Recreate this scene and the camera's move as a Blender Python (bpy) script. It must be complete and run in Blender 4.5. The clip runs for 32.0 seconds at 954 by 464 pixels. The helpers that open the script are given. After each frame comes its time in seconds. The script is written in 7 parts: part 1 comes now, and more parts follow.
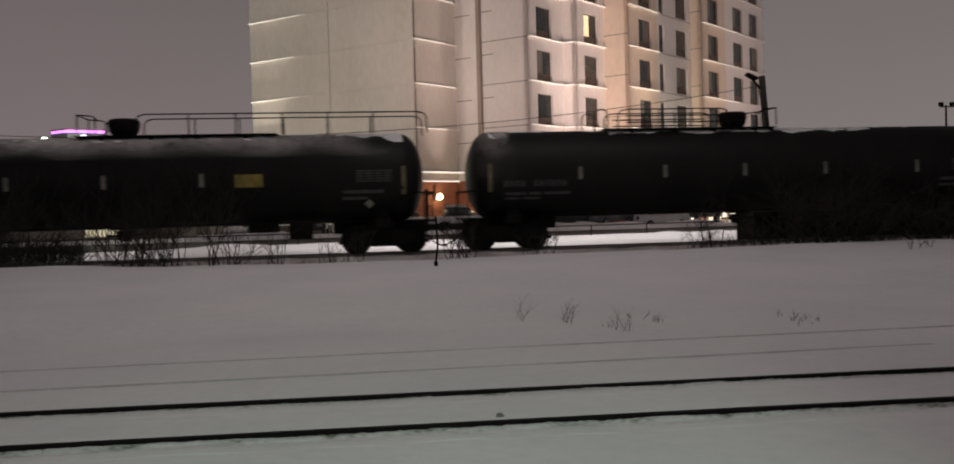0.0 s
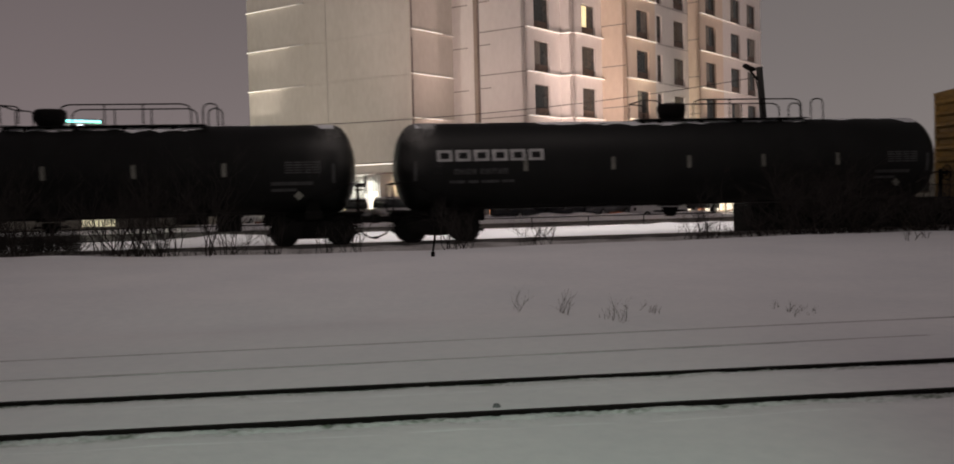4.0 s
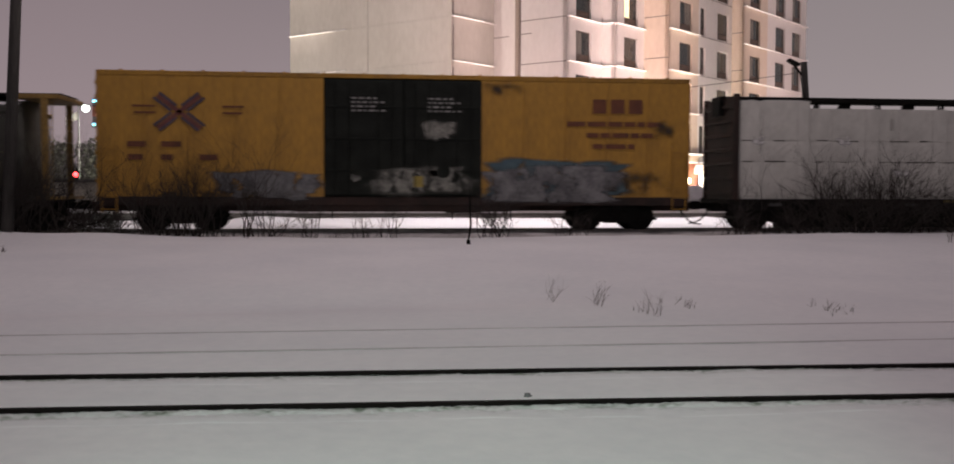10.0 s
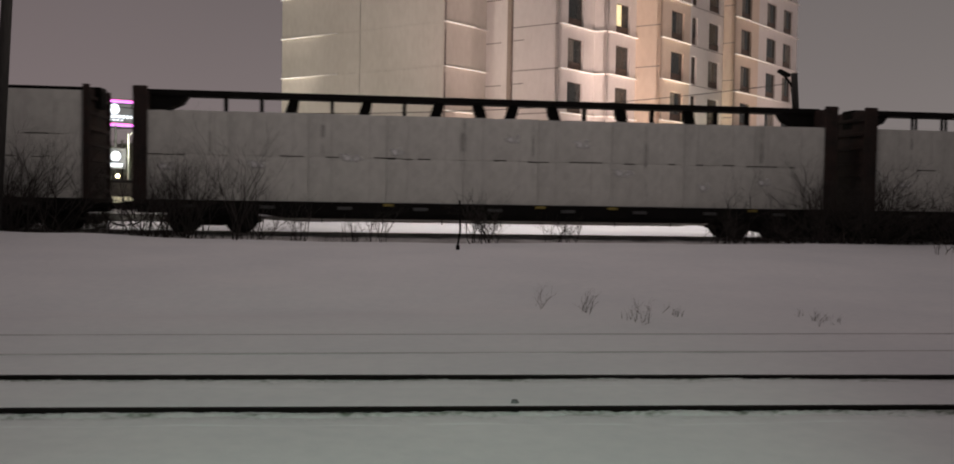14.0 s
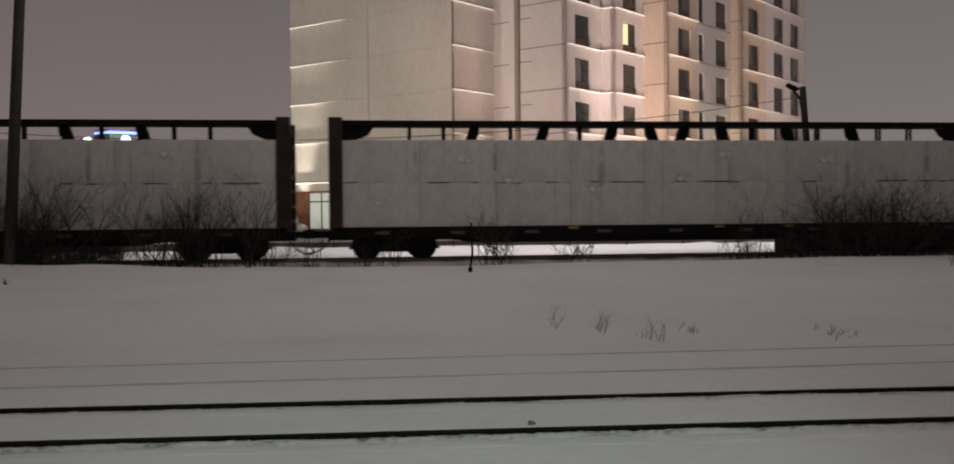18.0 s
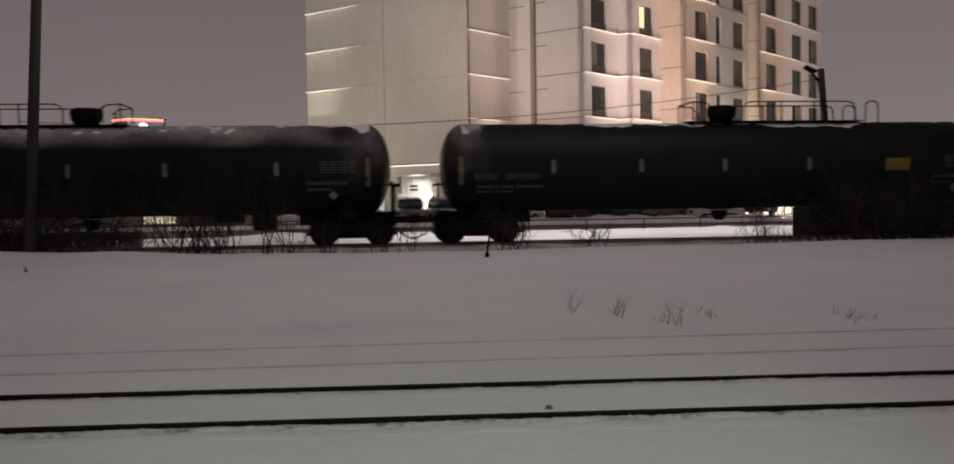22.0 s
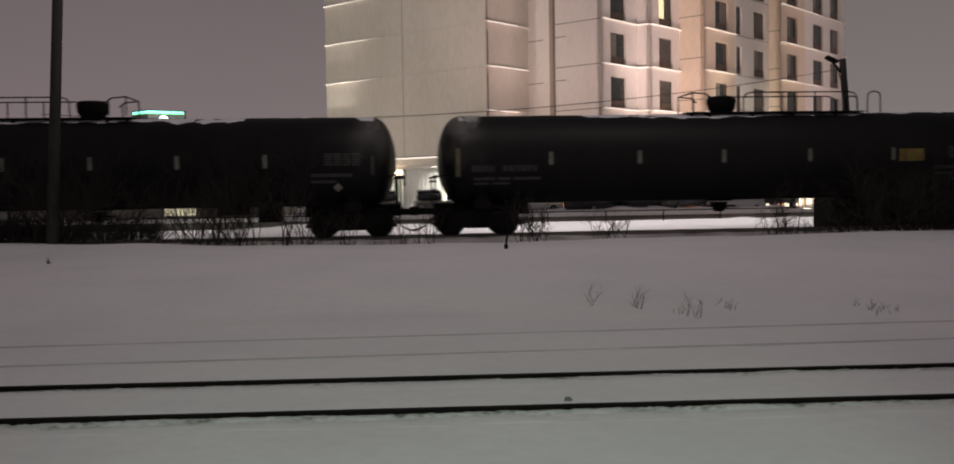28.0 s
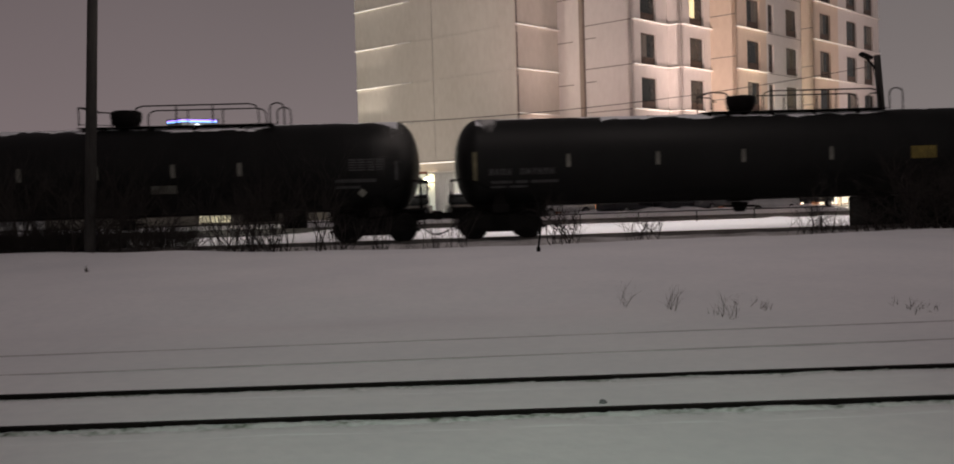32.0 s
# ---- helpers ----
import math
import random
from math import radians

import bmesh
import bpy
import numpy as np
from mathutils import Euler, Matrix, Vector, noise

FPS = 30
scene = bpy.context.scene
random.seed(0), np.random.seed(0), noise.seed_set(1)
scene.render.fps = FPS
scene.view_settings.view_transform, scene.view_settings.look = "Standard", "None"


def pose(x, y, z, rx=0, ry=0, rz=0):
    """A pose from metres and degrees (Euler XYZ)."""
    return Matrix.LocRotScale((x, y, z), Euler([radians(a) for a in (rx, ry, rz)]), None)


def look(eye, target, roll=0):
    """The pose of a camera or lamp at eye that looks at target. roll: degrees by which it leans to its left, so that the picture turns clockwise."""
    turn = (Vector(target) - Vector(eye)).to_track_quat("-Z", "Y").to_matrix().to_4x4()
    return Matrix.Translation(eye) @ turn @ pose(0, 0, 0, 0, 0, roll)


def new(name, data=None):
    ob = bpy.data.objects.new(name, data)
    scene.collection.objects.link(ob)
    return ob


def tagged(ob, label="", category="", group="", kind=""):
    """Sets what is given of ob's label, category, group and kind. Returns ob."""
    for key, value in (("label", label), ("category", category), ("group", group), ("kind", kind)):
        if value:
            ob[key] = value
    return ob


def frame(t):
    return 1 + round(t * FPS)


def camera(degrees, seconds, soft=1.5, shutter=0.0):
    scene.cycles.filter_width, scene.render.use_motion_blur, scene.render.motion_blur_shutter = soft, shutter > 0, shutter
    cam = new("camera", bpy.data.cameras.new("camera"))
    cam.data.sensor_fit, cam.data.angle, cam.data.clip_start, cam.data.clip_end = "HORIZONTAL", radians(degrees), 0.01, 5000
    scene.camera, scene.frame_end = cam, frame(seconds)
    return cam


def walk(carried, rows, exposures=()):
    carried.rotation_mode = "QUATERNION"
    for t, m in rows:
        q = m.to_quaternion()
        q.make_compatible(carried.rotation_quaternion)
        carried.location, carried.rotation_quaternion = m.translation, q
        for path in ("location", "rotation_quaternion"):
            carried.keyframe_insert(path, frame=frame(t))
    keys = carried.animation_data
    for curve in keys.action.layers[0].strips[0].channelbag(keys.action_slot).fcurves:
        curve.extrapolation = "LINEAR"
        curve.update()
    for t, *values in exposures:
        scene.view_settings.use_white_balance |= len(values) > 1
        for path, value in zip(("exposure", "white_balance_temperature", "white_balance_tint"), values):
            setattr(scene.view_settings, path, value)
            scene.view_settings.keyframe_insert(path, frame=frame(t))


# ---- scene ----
import colorsys

# The camera stands still at eye height beside the tracks and only turns.
EYE = (0.0, 0.0, 1.85)
cam = camera(51.0, 32.0, soft=1.8, shutter=0.3)


def aim(yaw, pitch, roll):
    return Matrix.Translation(EYE) @ pose(0, 0, 0, 90 + pitch, 0, yaw) @ pose(0, 0, 0, 0, 0, roll)


TURNS = [
    (0.0, -9.00, -1.35, -1.50),
    (0.5, -9.25, -1.61, -1.47),
    (1.0, -9.32, -1.82, -1.38),
    (1.5, -9.43, -2.04, -1.36),
    (2.0, -9.40, -2.12, -1.42),
    (2.5, -9.29, -2.00, -1.52),
    (3.0, -9.26, -1.90, -1.50),
    (3.5, -9.17, -1.89, -1.40),
    (5.5, -9.10, -1.86, -1.42),
    (6.0, -9.05, -1.82, -1.44),
    (6.5, -8.97, -1.81, -1.44),
    (7.0, -8.74, -1.76, -1.46),
    (7.5, -8.15, -1.87, -1.39),
    (8.0, -7.10, -2.17, -1.43),
    (8.5, -6.93, -2.34, -0.99),
    (9.0, -6.94, -2.42, -0.60),
    (9.5, -6.72, -2.50, -0.70),
    (10.0, -7.09, -2.52, 0.16),
    (10.5, -6.77, -2.06, 1.15),
    (11.0, -6.71, -2.13, 1.18),
    (11.5, -6.85, -2.38, 1.36),
    (12.0, -7.50, -2.20, 1.40),
    (12.5, -7.67, -2.14, 1.32),
    (13.0, -7.72, -2.18, 1.38),
    (13.5, -7.80, -2.21, 1.28),
    (14.0, -7.69, -2.19, 1.00),
    (14.5, -7.71, -2.01, 0.80),
    (15.0, -8.02, -1.22, 0.20),
    (15.5, -8.29, -0.92, 0.06),
    (17.5, -7.99, -0.73, -0.34),
    (18.0, -7.00, -0.94, -0.46),
    (18.5, -6.62, -1.12, -0.55),
    (19.0, -6.50, -1.16, -0.58),
    (19.5, -6.42, -1.13, -0.50),
    (20.0, -6.36, -1.19, -0.63),
    (20.5, -6.45, -1.27, -0.60),
    (21.0, -6.42, -1.34, -0.67),
    (21.5, -6.33, -1.61, -0.68),
    (22.0, -6.04, -1.78, -0.81),
    (22.5, -5.80, -1.84, -0.78),
    (23.0, -5.58, -1.82, -0.88),
    (23.5, -5.56, -1.83, -0.80),
    (24.0, -5.58, -1.96, -0.83),
    (24.5, -5.62, -2.13, -0.95),
    (25.0, -5.81, -2.23, -0.99),
    (25.5, -5.92, -2.29, -0.93),
    (27.5, -6.24, -2.43, -1.15),
    (28.0, -4.95, -2.24, -0.90),
    (28.5, -4.56, -2.53, -1.14),
    (29.0, -4.97, -2.60, -1.28),
    (29.5, -4.83, -1.94, -1.24),
    (30.0, -3.75, -1.94, -1.34),
    (30.5, -3.03, -2.18, -1.56),
    (31.0, -2.66, -2.34, -1.42),
    (31.5, -2.95, -2.30, -1.46),
    (32.0, -3.11, -2.01, -1.71),
]
EXPOSURES = [(0, 0.0, 6560, 7), (8.0, 0.0, 6560, 7), (8.4, 0.06, 6550, 7.5), (8.8, 0.5, 6500, 12), (9.0, 0.63, 6450, 14), (10.7, 0.61, 6450, 14), (11.0, 0.33, 6500, 11), (11.5, 0.08, 6560, 8), (12.0, 0.0, 6560, 7), (26.0, 0.0, 6560, 7), (28.0, 0.0, 6560, 8.5), (32, 0.0, 6560, 8.5)]
walk(cam, [(t, aim(y, p, r)) for t, y, p, r in TURNS], EXPOSURES)

# ---- night sky lit by the town, flood lamps ----
world = bpy.data.worlds.new("night_sky")
scene.world = world
world.use_nodes = True
wn = world.node_tree.nodes
wl = world.node_tree.links
wn.clear()
w_out = wn.new("ShaderNodeOutputWorld")
w_bg = wn.new("ShaderNodeBackground")
w_co = wn.new("ShaderNodeTexCoord")
w_sep = wn.new("ShaderNodeSeparateXYZ")
w_ramp = wn.new("ShaderNodeValToRGB")
w_ramp.color_ramp.elements[0].position = 0.0
w_ramp.color_ramp.elements[0].color = (0.248, 0.203, 0.207, 1)
w_ramp.color_ramp.elements[1].position = 0.75
w_ramp.color_ramp.elements[1].color = (0.090, 0.075, 0.079, 1)
w_ramp.color_ramp.elements.new(0.22).color = (0.170, 0.140, 0.144, 1)
w_noise = wn.new("ShaderNodeTexNoise")
w_noise.inputs["Scale"].default_value = 1.6
w_noise.inputs["Detail"].default_value = 3
w_mix = wn.new("ShaderNodeMix")
w_mix.data_type = "RGBA"
w_mix.blend_type = "MULTIPLY"
w_mix.inputs["Factor"].default_value = 0.25
wl.new(w_co.outputs["Generated"], w_sep.inputs[0])
wl.new(w_co.outputs["Generated"], w_noise.inputs["Vector"])
wl.new(w_sep.outputs["Z"], w_ramp.inputs["Fac"])
wl.new(w_ramp.outputs["Color"], w_mix.inputs["A"])
wl.new(w_noise.outputs["Fac"], w_mix.inputs["B"])
w_side = wn.new("ShaderNodeValToRGB")
w_side.color_ramp.elements[0].position, w_side.color_ramp.elements[1].position = 0.30, 0.80
w_side.color_ramp.elements[0].color, w_side.color_ramp.elements[1].color = (0.97, 0.94, 0.96, 1), (1.07, 1.14, 1.10, 1)
w_half = wn.new("ShaderNodeMath")
w_half.operation = "MULTIPLY_ADD"
w_half.inputs[1].default_value, w_half.inputs[2].default_value = 0.5, 0.5
wl.new(w_sep.outputs["X"], w_half.inputs[0])
wl.new(w_half.outputs[0], w_side.inputs["Fac"])
w_tint = wn.new("ShaderNodeMix")
w_tint.data_type = "RGBA"
w_tint.blend_type = "MULTIPLY"
w_tint.inputs["Factor"].default_value = 1.0
wl.new(w_mix.outputs["Result"], w_tint.inputs["A"])
wl.new(w_side.outputs["Color"], w_tint.inputs["B"])
wl.new(w_tint.outputs["Result"], w_bg.inputs["Color"])
w_bg.inputs["Strength"].default_value = 1.0
wl.new(w_bg.outputs[0], w_out.inputs[0])


def lamp(name, kind, place, target, watts, colour, size=0.3, cone=100):
    data = bpy.data.lights.new(name, kind)
    data.energy, data.color = watts, colour
    if kind == "SPOT":
        data.spot_size, data.spot_blend, data.shadow_soft_size = radians(cone), 1.0, size
    elif kind == "AREA":
        data.shape, data.size = "DISK", size
    else:
        data.shadow_soft_size = size
    ob = new(name, data)
    ob.matrix_world = look(place, target)
    return ob


# lamps of the yard behind the camera, and one added fill lamp over the snow
lamp("yard_lamp", "POINT", (-6.0, -15.0, 9.0), (0, 30, 0), 1000, (0.97, 1.0, 0.88), 0.4)
# added fill, hung unseen in mid-air between camera and train, without a mast
lamp("snow_fill_lamp", "POINT", (3.0, 25.0, 20.0), (0, 16, 0), 2150, (1.0, 0.855, 0.84), 0.5)
lamp("platform_lamp", "SPOT", (1.0, -3.0, 5.2), (0.7, 8.0, 0), 1330, (0.74, 1.0, 0.80), 0.2, 47)
# flood lamps in the hotel's grounds, aimed at its faces
NEUTRAL = (1.0, 0.865, 0.755)
WHITE, WARM = (1.0, 0.715, 0.645), (1.0, 0.78, 0.58)
lamp("flood_lamp", "SPOT", (-14.0, 52.0, 3.0), (-1.0, 74.5, 15), 9000, NEUTRAL, 0.5, 78)
lamp("flood_lamp", "SPOT", (8.0, 55.0, 3.0), (12.0, 69.4, 15.5), 4300, WHITE, 0.5, 74)
lamp("flood_lamp", "SPOT", (16.0, 60.0, 3.0), (24.6, 72.6, 14.5), 5500, WHITE, 0.4, 68)
lamp("flood_lamp", "SPOT", (31.0, 57.0, 3.0), (19.5, 70.5, 13.5), 5100, WHITE, 0.5, 70)
lamp("flood_lamp", "SPOT", (45.0, 68.5, 3.0), (36.8, 81.3, 13), 5600, WHITE, 0.5, 62)
# uplights close to the walls, that graze the ledges: place and the wall's outward normal
for lx, ly, lz, nx, ny, watts, tone in ((-4.5, 77.3, 0.6, -0.713, -0.70, 6500, NEUTRAL), (9.15, 68.45, 0.8, 0.70, -0.713, 1800, WHITE), (16.8, 67.35, 0.8, 0.70, -0.713, 1700, WHITE),
                                    (20.64, 69.65, 0.8, 0.70, -0.713, 1700, WHITE), (25.25, 71.35, 3.9, 0.70, -0.713, 1500, WARM), (36.46, 81.03, 3.9, 0.70, -0.713, 9500, WHITE), (18.05, 68.1, 0.8, 0.0, -1.0, 1500, WHITE), (32.9, 77.9, 3.9, 0.70, -0.713, 900, WARM)):
    lamp("wall_washer", "SPOT", (lx, ly, lz), (lx - 1.1 * nx, ly - 1.1 * ny, 24.0), watts, tone, 0.15, 36)
# unseen fill lamps added to brighten the snow behind the track; no masts carry them
for lx, watts in ((-9.0, 1900), (6.0, 6000), (19.0, 5400)):
    lamp("back_snow_fill", "SPOT", (lx, 47.5, 15.0), (lx, 47.5, 0), watts, (1.0, 0.90, 0.88), 0.4, 84)
lamp("street_lamp_light", "POINT", (-16.6, 83.6, 5.4), (0, 60, 0), 1800, (1.0, 1.0, 0.78), 0.5)
lamp("street_lamp_light", "POINT", (-17.8, 93.0, 7.6), (0, 60, 0), 1600, (1.0, 1.0, 0.80), 0.4)
# the first is added without a fixture, to brighten the shed's front
lamp("ground_floor_light", "SPOT", (2.2, 65.6, 4.4), (3.4, 68.0, 0.9), 700, (1.0, 0.95, 0.86), 0.2, 75)
lamp("ground_floor_light", "POINT", (28.8, 74.4, 2.9), (3, 60, 0), 1300, (1.0, 0.90, 0.76), 0.3)

lamp("wall_lamp_light", "POINT", (25.35, 71.45, 2.45), (25, 60, 0), 330, (1.0, 0.84, 0.62), 0.2)

# ---- materials ----
def mat(name, dark, light, scale=2.0, fine=40.0, rough=0.6, metal=0.0, bump=0.15, depth=0.01, streak=None, spec=0.5, swing=0.12):
    """A surface that varies between two colours at two scales, with fine relief."""
    m = bpy.data.materials.new(name)
    m.use_nodes = True
    n, l = m.node_tree.nodes, m.node_tree.links
    p = n["Principled BSDF"]
    co = n.new("ShaderNodeTexCoord")
    mp = n.new("ShaderNodeMapping")
    if streak:
        mp.inputs["Scale"].default_value = streak
    l.new(co.outputs["Object"], mp.inputs["Vector"])
    a, b = n.new("ShaderNodeTexNoise"), n.new("ShaderNodeTexNoise")
    a.inputs["Scale"].default_value, a.inputs["Detail"].default_value = scale, 5
    b.inputs["Scale"].default_value, b.inputs["Detail"].default_value = fine, 4
    l.new(mp.outputs[0], a.inputs["Vector"])
    l.new(mp.outputs[0], b.inputs["Vector"])
    mx = n.new("ShaderNodeMath")
    mx.operation = "MULTIPLY_ADD"
    mx.inputs[1].default_value = 0.4
    l.new(b.outputs["Fac"], mx.inputs[0])
    sc = n.new("ShaderNodeMath")
    sc.operation = "MULTIPLY"
    sc.inputs[1].default_value = 0.6
    l.new(a.outputs["Fac"], sc.inputs[0])
    l.new(sc.outputs[0], mx.inputs[2])
    r = n.new("ShaderNodeValToRGB")
    r.color_ramp.elements[0].position, r.color_ramp.elements[1].position = 0.36, 0.64
    r.color_ramp.elements[0].color, r.color_ramp.elements[1].color = (*dark, 1), (*light, 1)
    l.new(mx.outputs[0], r.inputs["Fac"])
    l.new(r.outputs["Color"], p.inputs["Base Color"])
    rr = n.new("ShaderNodeMapRange")
    rr.inputs["To Min"].default_value, rr.inputs["To Max"].default_value = max(0.02, rough - swing), min(1, rough + swing)
    l.new(mx.outputs[0], rr.inputs["Value"])
    l.new(rr.outputs[0], p.inputs["Roughness"])
    p.inputs["Metallic"].default_value = metal
    p.inputs["Specular IOR Level"].default_value = spec
    if bump:
        bp = n.new("ShaderNodeBump")
        bp.inputs["Strength"].default_value, bp.inputs["Distance"].default_value = bump, depth
        l.new(mx.outputs[0], bp.inputs["Height"])
        l.new(bp.outputs[0], p.inputs["Normal"])
    return m


def glow(name, colour, strength):
    m = bpy.data.materials.new(name)
    m.use_nodes = True
    p = m.node_tree.nodes["Principled BSDF"]
    p.inputs["Base Color"].default_value = (*colour, 1)
    p.inputs["Emission Color"].default_value = (*colour, 1)
    p.inputs["Emission Strength"].default_value = strength
    p.inputs["Roughness"].default_value = 0.5
    return m


def shaded(m):
    """Mixes a dark green shade colour into a surface where its mesh carries a shade value."""
    n, l = m.node_tree.nodes, m.node_tree.links
    p = n["Principled BSDF"]
    at, mx = n.new("ShaderNodeAttribute"), n.new("ShaderNodeMix")
    at.attribute_name = "crust_shade"
    mx.data_type = "RGBA"
    mx.inputs["B"].default_value = (0.16, 0.19, 0.15, 1)
    l.new(p.inputs["Base Color"].links[0].from_socket, mx.inputs["A"])
    l.new(at.outputs["Fac"], mx.inputs["Factor"])
    l.new(mx.outputs["Result"], p.inputs["Base Color"])
    return m


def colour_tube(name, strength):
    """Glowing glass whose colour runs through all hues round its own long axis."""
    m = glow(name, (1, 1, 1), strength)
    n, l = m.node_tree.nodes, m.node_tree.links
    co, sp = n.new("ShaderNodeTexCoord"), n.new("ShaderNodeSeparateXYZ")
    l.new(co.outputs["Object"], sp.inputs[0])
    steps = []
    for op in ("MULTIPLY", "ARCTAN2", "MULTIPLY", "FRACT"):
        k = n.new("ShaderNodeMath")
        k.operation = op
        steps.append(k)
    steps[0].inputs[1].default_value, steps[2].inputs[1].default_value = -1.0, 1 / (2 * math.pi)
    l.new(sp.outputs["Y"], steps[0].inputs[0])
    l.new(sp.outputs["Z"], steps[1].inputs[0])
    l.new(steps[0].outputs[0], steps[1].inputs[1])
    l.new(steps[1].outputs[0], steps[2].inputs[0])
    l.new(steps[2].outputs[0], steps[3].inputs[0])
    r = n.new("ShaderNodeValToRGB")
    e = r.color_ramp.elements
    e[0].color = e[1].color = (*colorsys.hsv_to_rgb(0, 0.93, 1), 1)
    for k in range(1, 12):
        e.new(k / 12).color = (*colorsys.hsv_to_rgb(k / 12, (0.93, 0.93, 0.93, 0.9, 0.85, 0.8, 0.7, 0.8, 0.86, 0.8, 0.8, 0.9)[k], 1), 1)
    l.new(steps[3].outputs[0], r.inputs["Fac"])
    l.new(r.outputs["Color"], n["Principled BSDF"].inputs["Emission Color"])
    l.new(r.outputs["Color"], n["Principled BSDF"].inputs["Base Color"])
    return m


def spray_mat(name, dark, light, scale=3.0, hole=0.42, firm=3.0):
    """Sprayed paint: thins out towards the rim of its shape and breaks up in blotches."""
    m = mat(name, dark, light, scale, scale * 5, 0.65, 0, 0.05, 0.002)
    n, l = m.node_tree.nodes, m.node_tree.links
    at = n.new("ShaderNodeAttribute")
    at.attribute_name = "rim"
    co, nz = n.new("ShaderNodeTexCoord"), n.new("ShaderNodeTexNoise")
    nz.inputs["Scale"].default_value, nz.inputs["Detail"].default_value = scale * 1.3, 6
    l.new(co.outputs["Object"], nz.inputs["Vector"])
    inner = n.new("ShaderNodeMath")
    inner.operation, inner.use_clamp = "MULTIPLY_ADD", True
    inner.inputs[1].default_value, inner.inputs[2].default_value = -firm, firm
    l.new(at.outputs["Fac"], inner.inputs[0])
    br = n.new("ShaderNodeMapRange")
    br.inputs["From Min"].default_value, br.inputs["From Max"].default_value = hole - 0.08, hole + 0.14
    l.new(nz.outputs["Fac"], br.inputs["Value"])
    al = n.new("ShaderNodeMath")
    al.operation = "MULTIPLY"
    l.new(inner.outputs[0], al.inputs[0])
    l.new(br.outputs[0], al.inputs[1])
    l.new(al.outputs[0], n["Principled BSDF"].inputs["Alpha"])
    return m


SNOW = mat("snow", (0.80, 0.81, 0.84), (0.89, 0.89, 0.91), 0.35, 6.0, 0.85, 0, 0.35, 0.05, spec=0.2)
SHADED_SNOW = shaded(mat("shaded_broken_snow", (0.80, 0.81, 0.84), (0.89, 0.89, 0.91), 0.35, 6.0, 0.85, 0, 0.35, 0.05, spec=0.2))
SNOW_CAP = mat("snow_cap", (0.70, 0.71, 0.74), (0.84, 0.84, 0.86), 2.0, 14.0, 0.85, 0, 0.3, 0.02, spec=0.2)
BALLAST = mat("snow_packed_ballast", (0.30, 0.285, 0.28), (0.78, 0.76, 0.76), 0.8, 9.0, 0.95, 0, 0.8, 0.04)
ASPHALT = mat("wet_asphalt", (0.03, 0.026, 0.025), (0.075, 0.068, 0.066), 0.4, 20.0, 0.92, 0, 0.3, 0.01, None, 0.1)
RAIL = mat("rail_steel", (0.006, 0.005, 0.005), (0.014, 0.012, 0.011), 1.5, 60.0, 0.9, 0.0, 0.3, 0.004, None, 0.08)
RAIL_SNOWY = mat("snow_dusted_rail", (0.36, 0.35, 0.36), (0.66, 0.65, 0.66), 0.7, 30.0, 0.9, 0.0, 0.3, 0.004)
RAIL_MAIN = mat("worn_rail_steel", (0.06, 0.052, 0.048), (0.30, 0.28, 0.27), 0.9, 30.0, 0.8, 0.0, 0.3, 0.004)
SLEEPER = mat("creosoted_wood", (0.02, 0.016, 0.013), (0.06, 0.05, 0.042), 3, 40, 0.9, 0, 0.4, 0.008, (1, 8, 1))
BLACK = mat("black_tank_paint", (0.0026, 0.0029, 0.0027), (0.0076, 0.0082, 0.0078), 1.1, 14.0, 0.58, 0, 0.12, 0.01, (1, 1, 0.35), 0.25)
IRON = mat("dark_iron", (0.0038, 0.0035, 0.0033), (0.009, 0.008, 0.0073), 2.0, 30.0, 0.85, 0.0, 0.3, 0.006, None, 0.15)
WHEEL = mat("wheel_steel", (0.0035, 0.003, 0.003), (0.009, 0.008, 0.0075), 3.0, 40.0, 0.8, 0.0, 0.2, 0.004, None, 0.2)
YELLOW = mat("railcar_yellow", (0.21, 0.108, 0.015), (0.43, 0.228, 0.027), 0.6, 12.0, 0.62, 0, 0.15, 0.008, (1, 1, 0.25))
YELLOW_OLD = mat("faded_railcar_yellow", (0.095, 0.052, 0.010), (0.285, 0.160, 0.020), 1.1, 12.0, 0.7, 0, 0.2, 0.008, (1, 1, 0.7))
DOOR = mat("black_door_paint", (0.0055, 0.0066, 0.0056), (0.019, 0.022, 0.019), 1.3, 20.0, 0.75, 0, 0.12, 0.006, None, 0.12)
HOPPER = mat("dark_grey_hopper_paint", (0.011, 0.0125, 0.0095), (0.046, 0.0475, 0.037), 0.6, 10.0, 0.6, 0, 0.2, 0.01, (1, 1, 0.3))
HOPPER_LINE = mat("worn_ledge_paint", (0.05, 0.05, 0.034), (0.12, 0.115, 0.075), 0.7, 12.0, 0.7)
OCHRE = mat("ochre_end_paint", (0.15, 0.090, 0.022), (0.32, 0.20, 0.05), 1.0, 14.0, 0.7, 0, 0.2, 0.006)
RUST = mat("rusty_brown_steel", (0.009, 0.006, 0.005), (0.042, 0.022, 0.017), 1.5, 20.0, 0.85, 0.1, 0.3, 0.006)
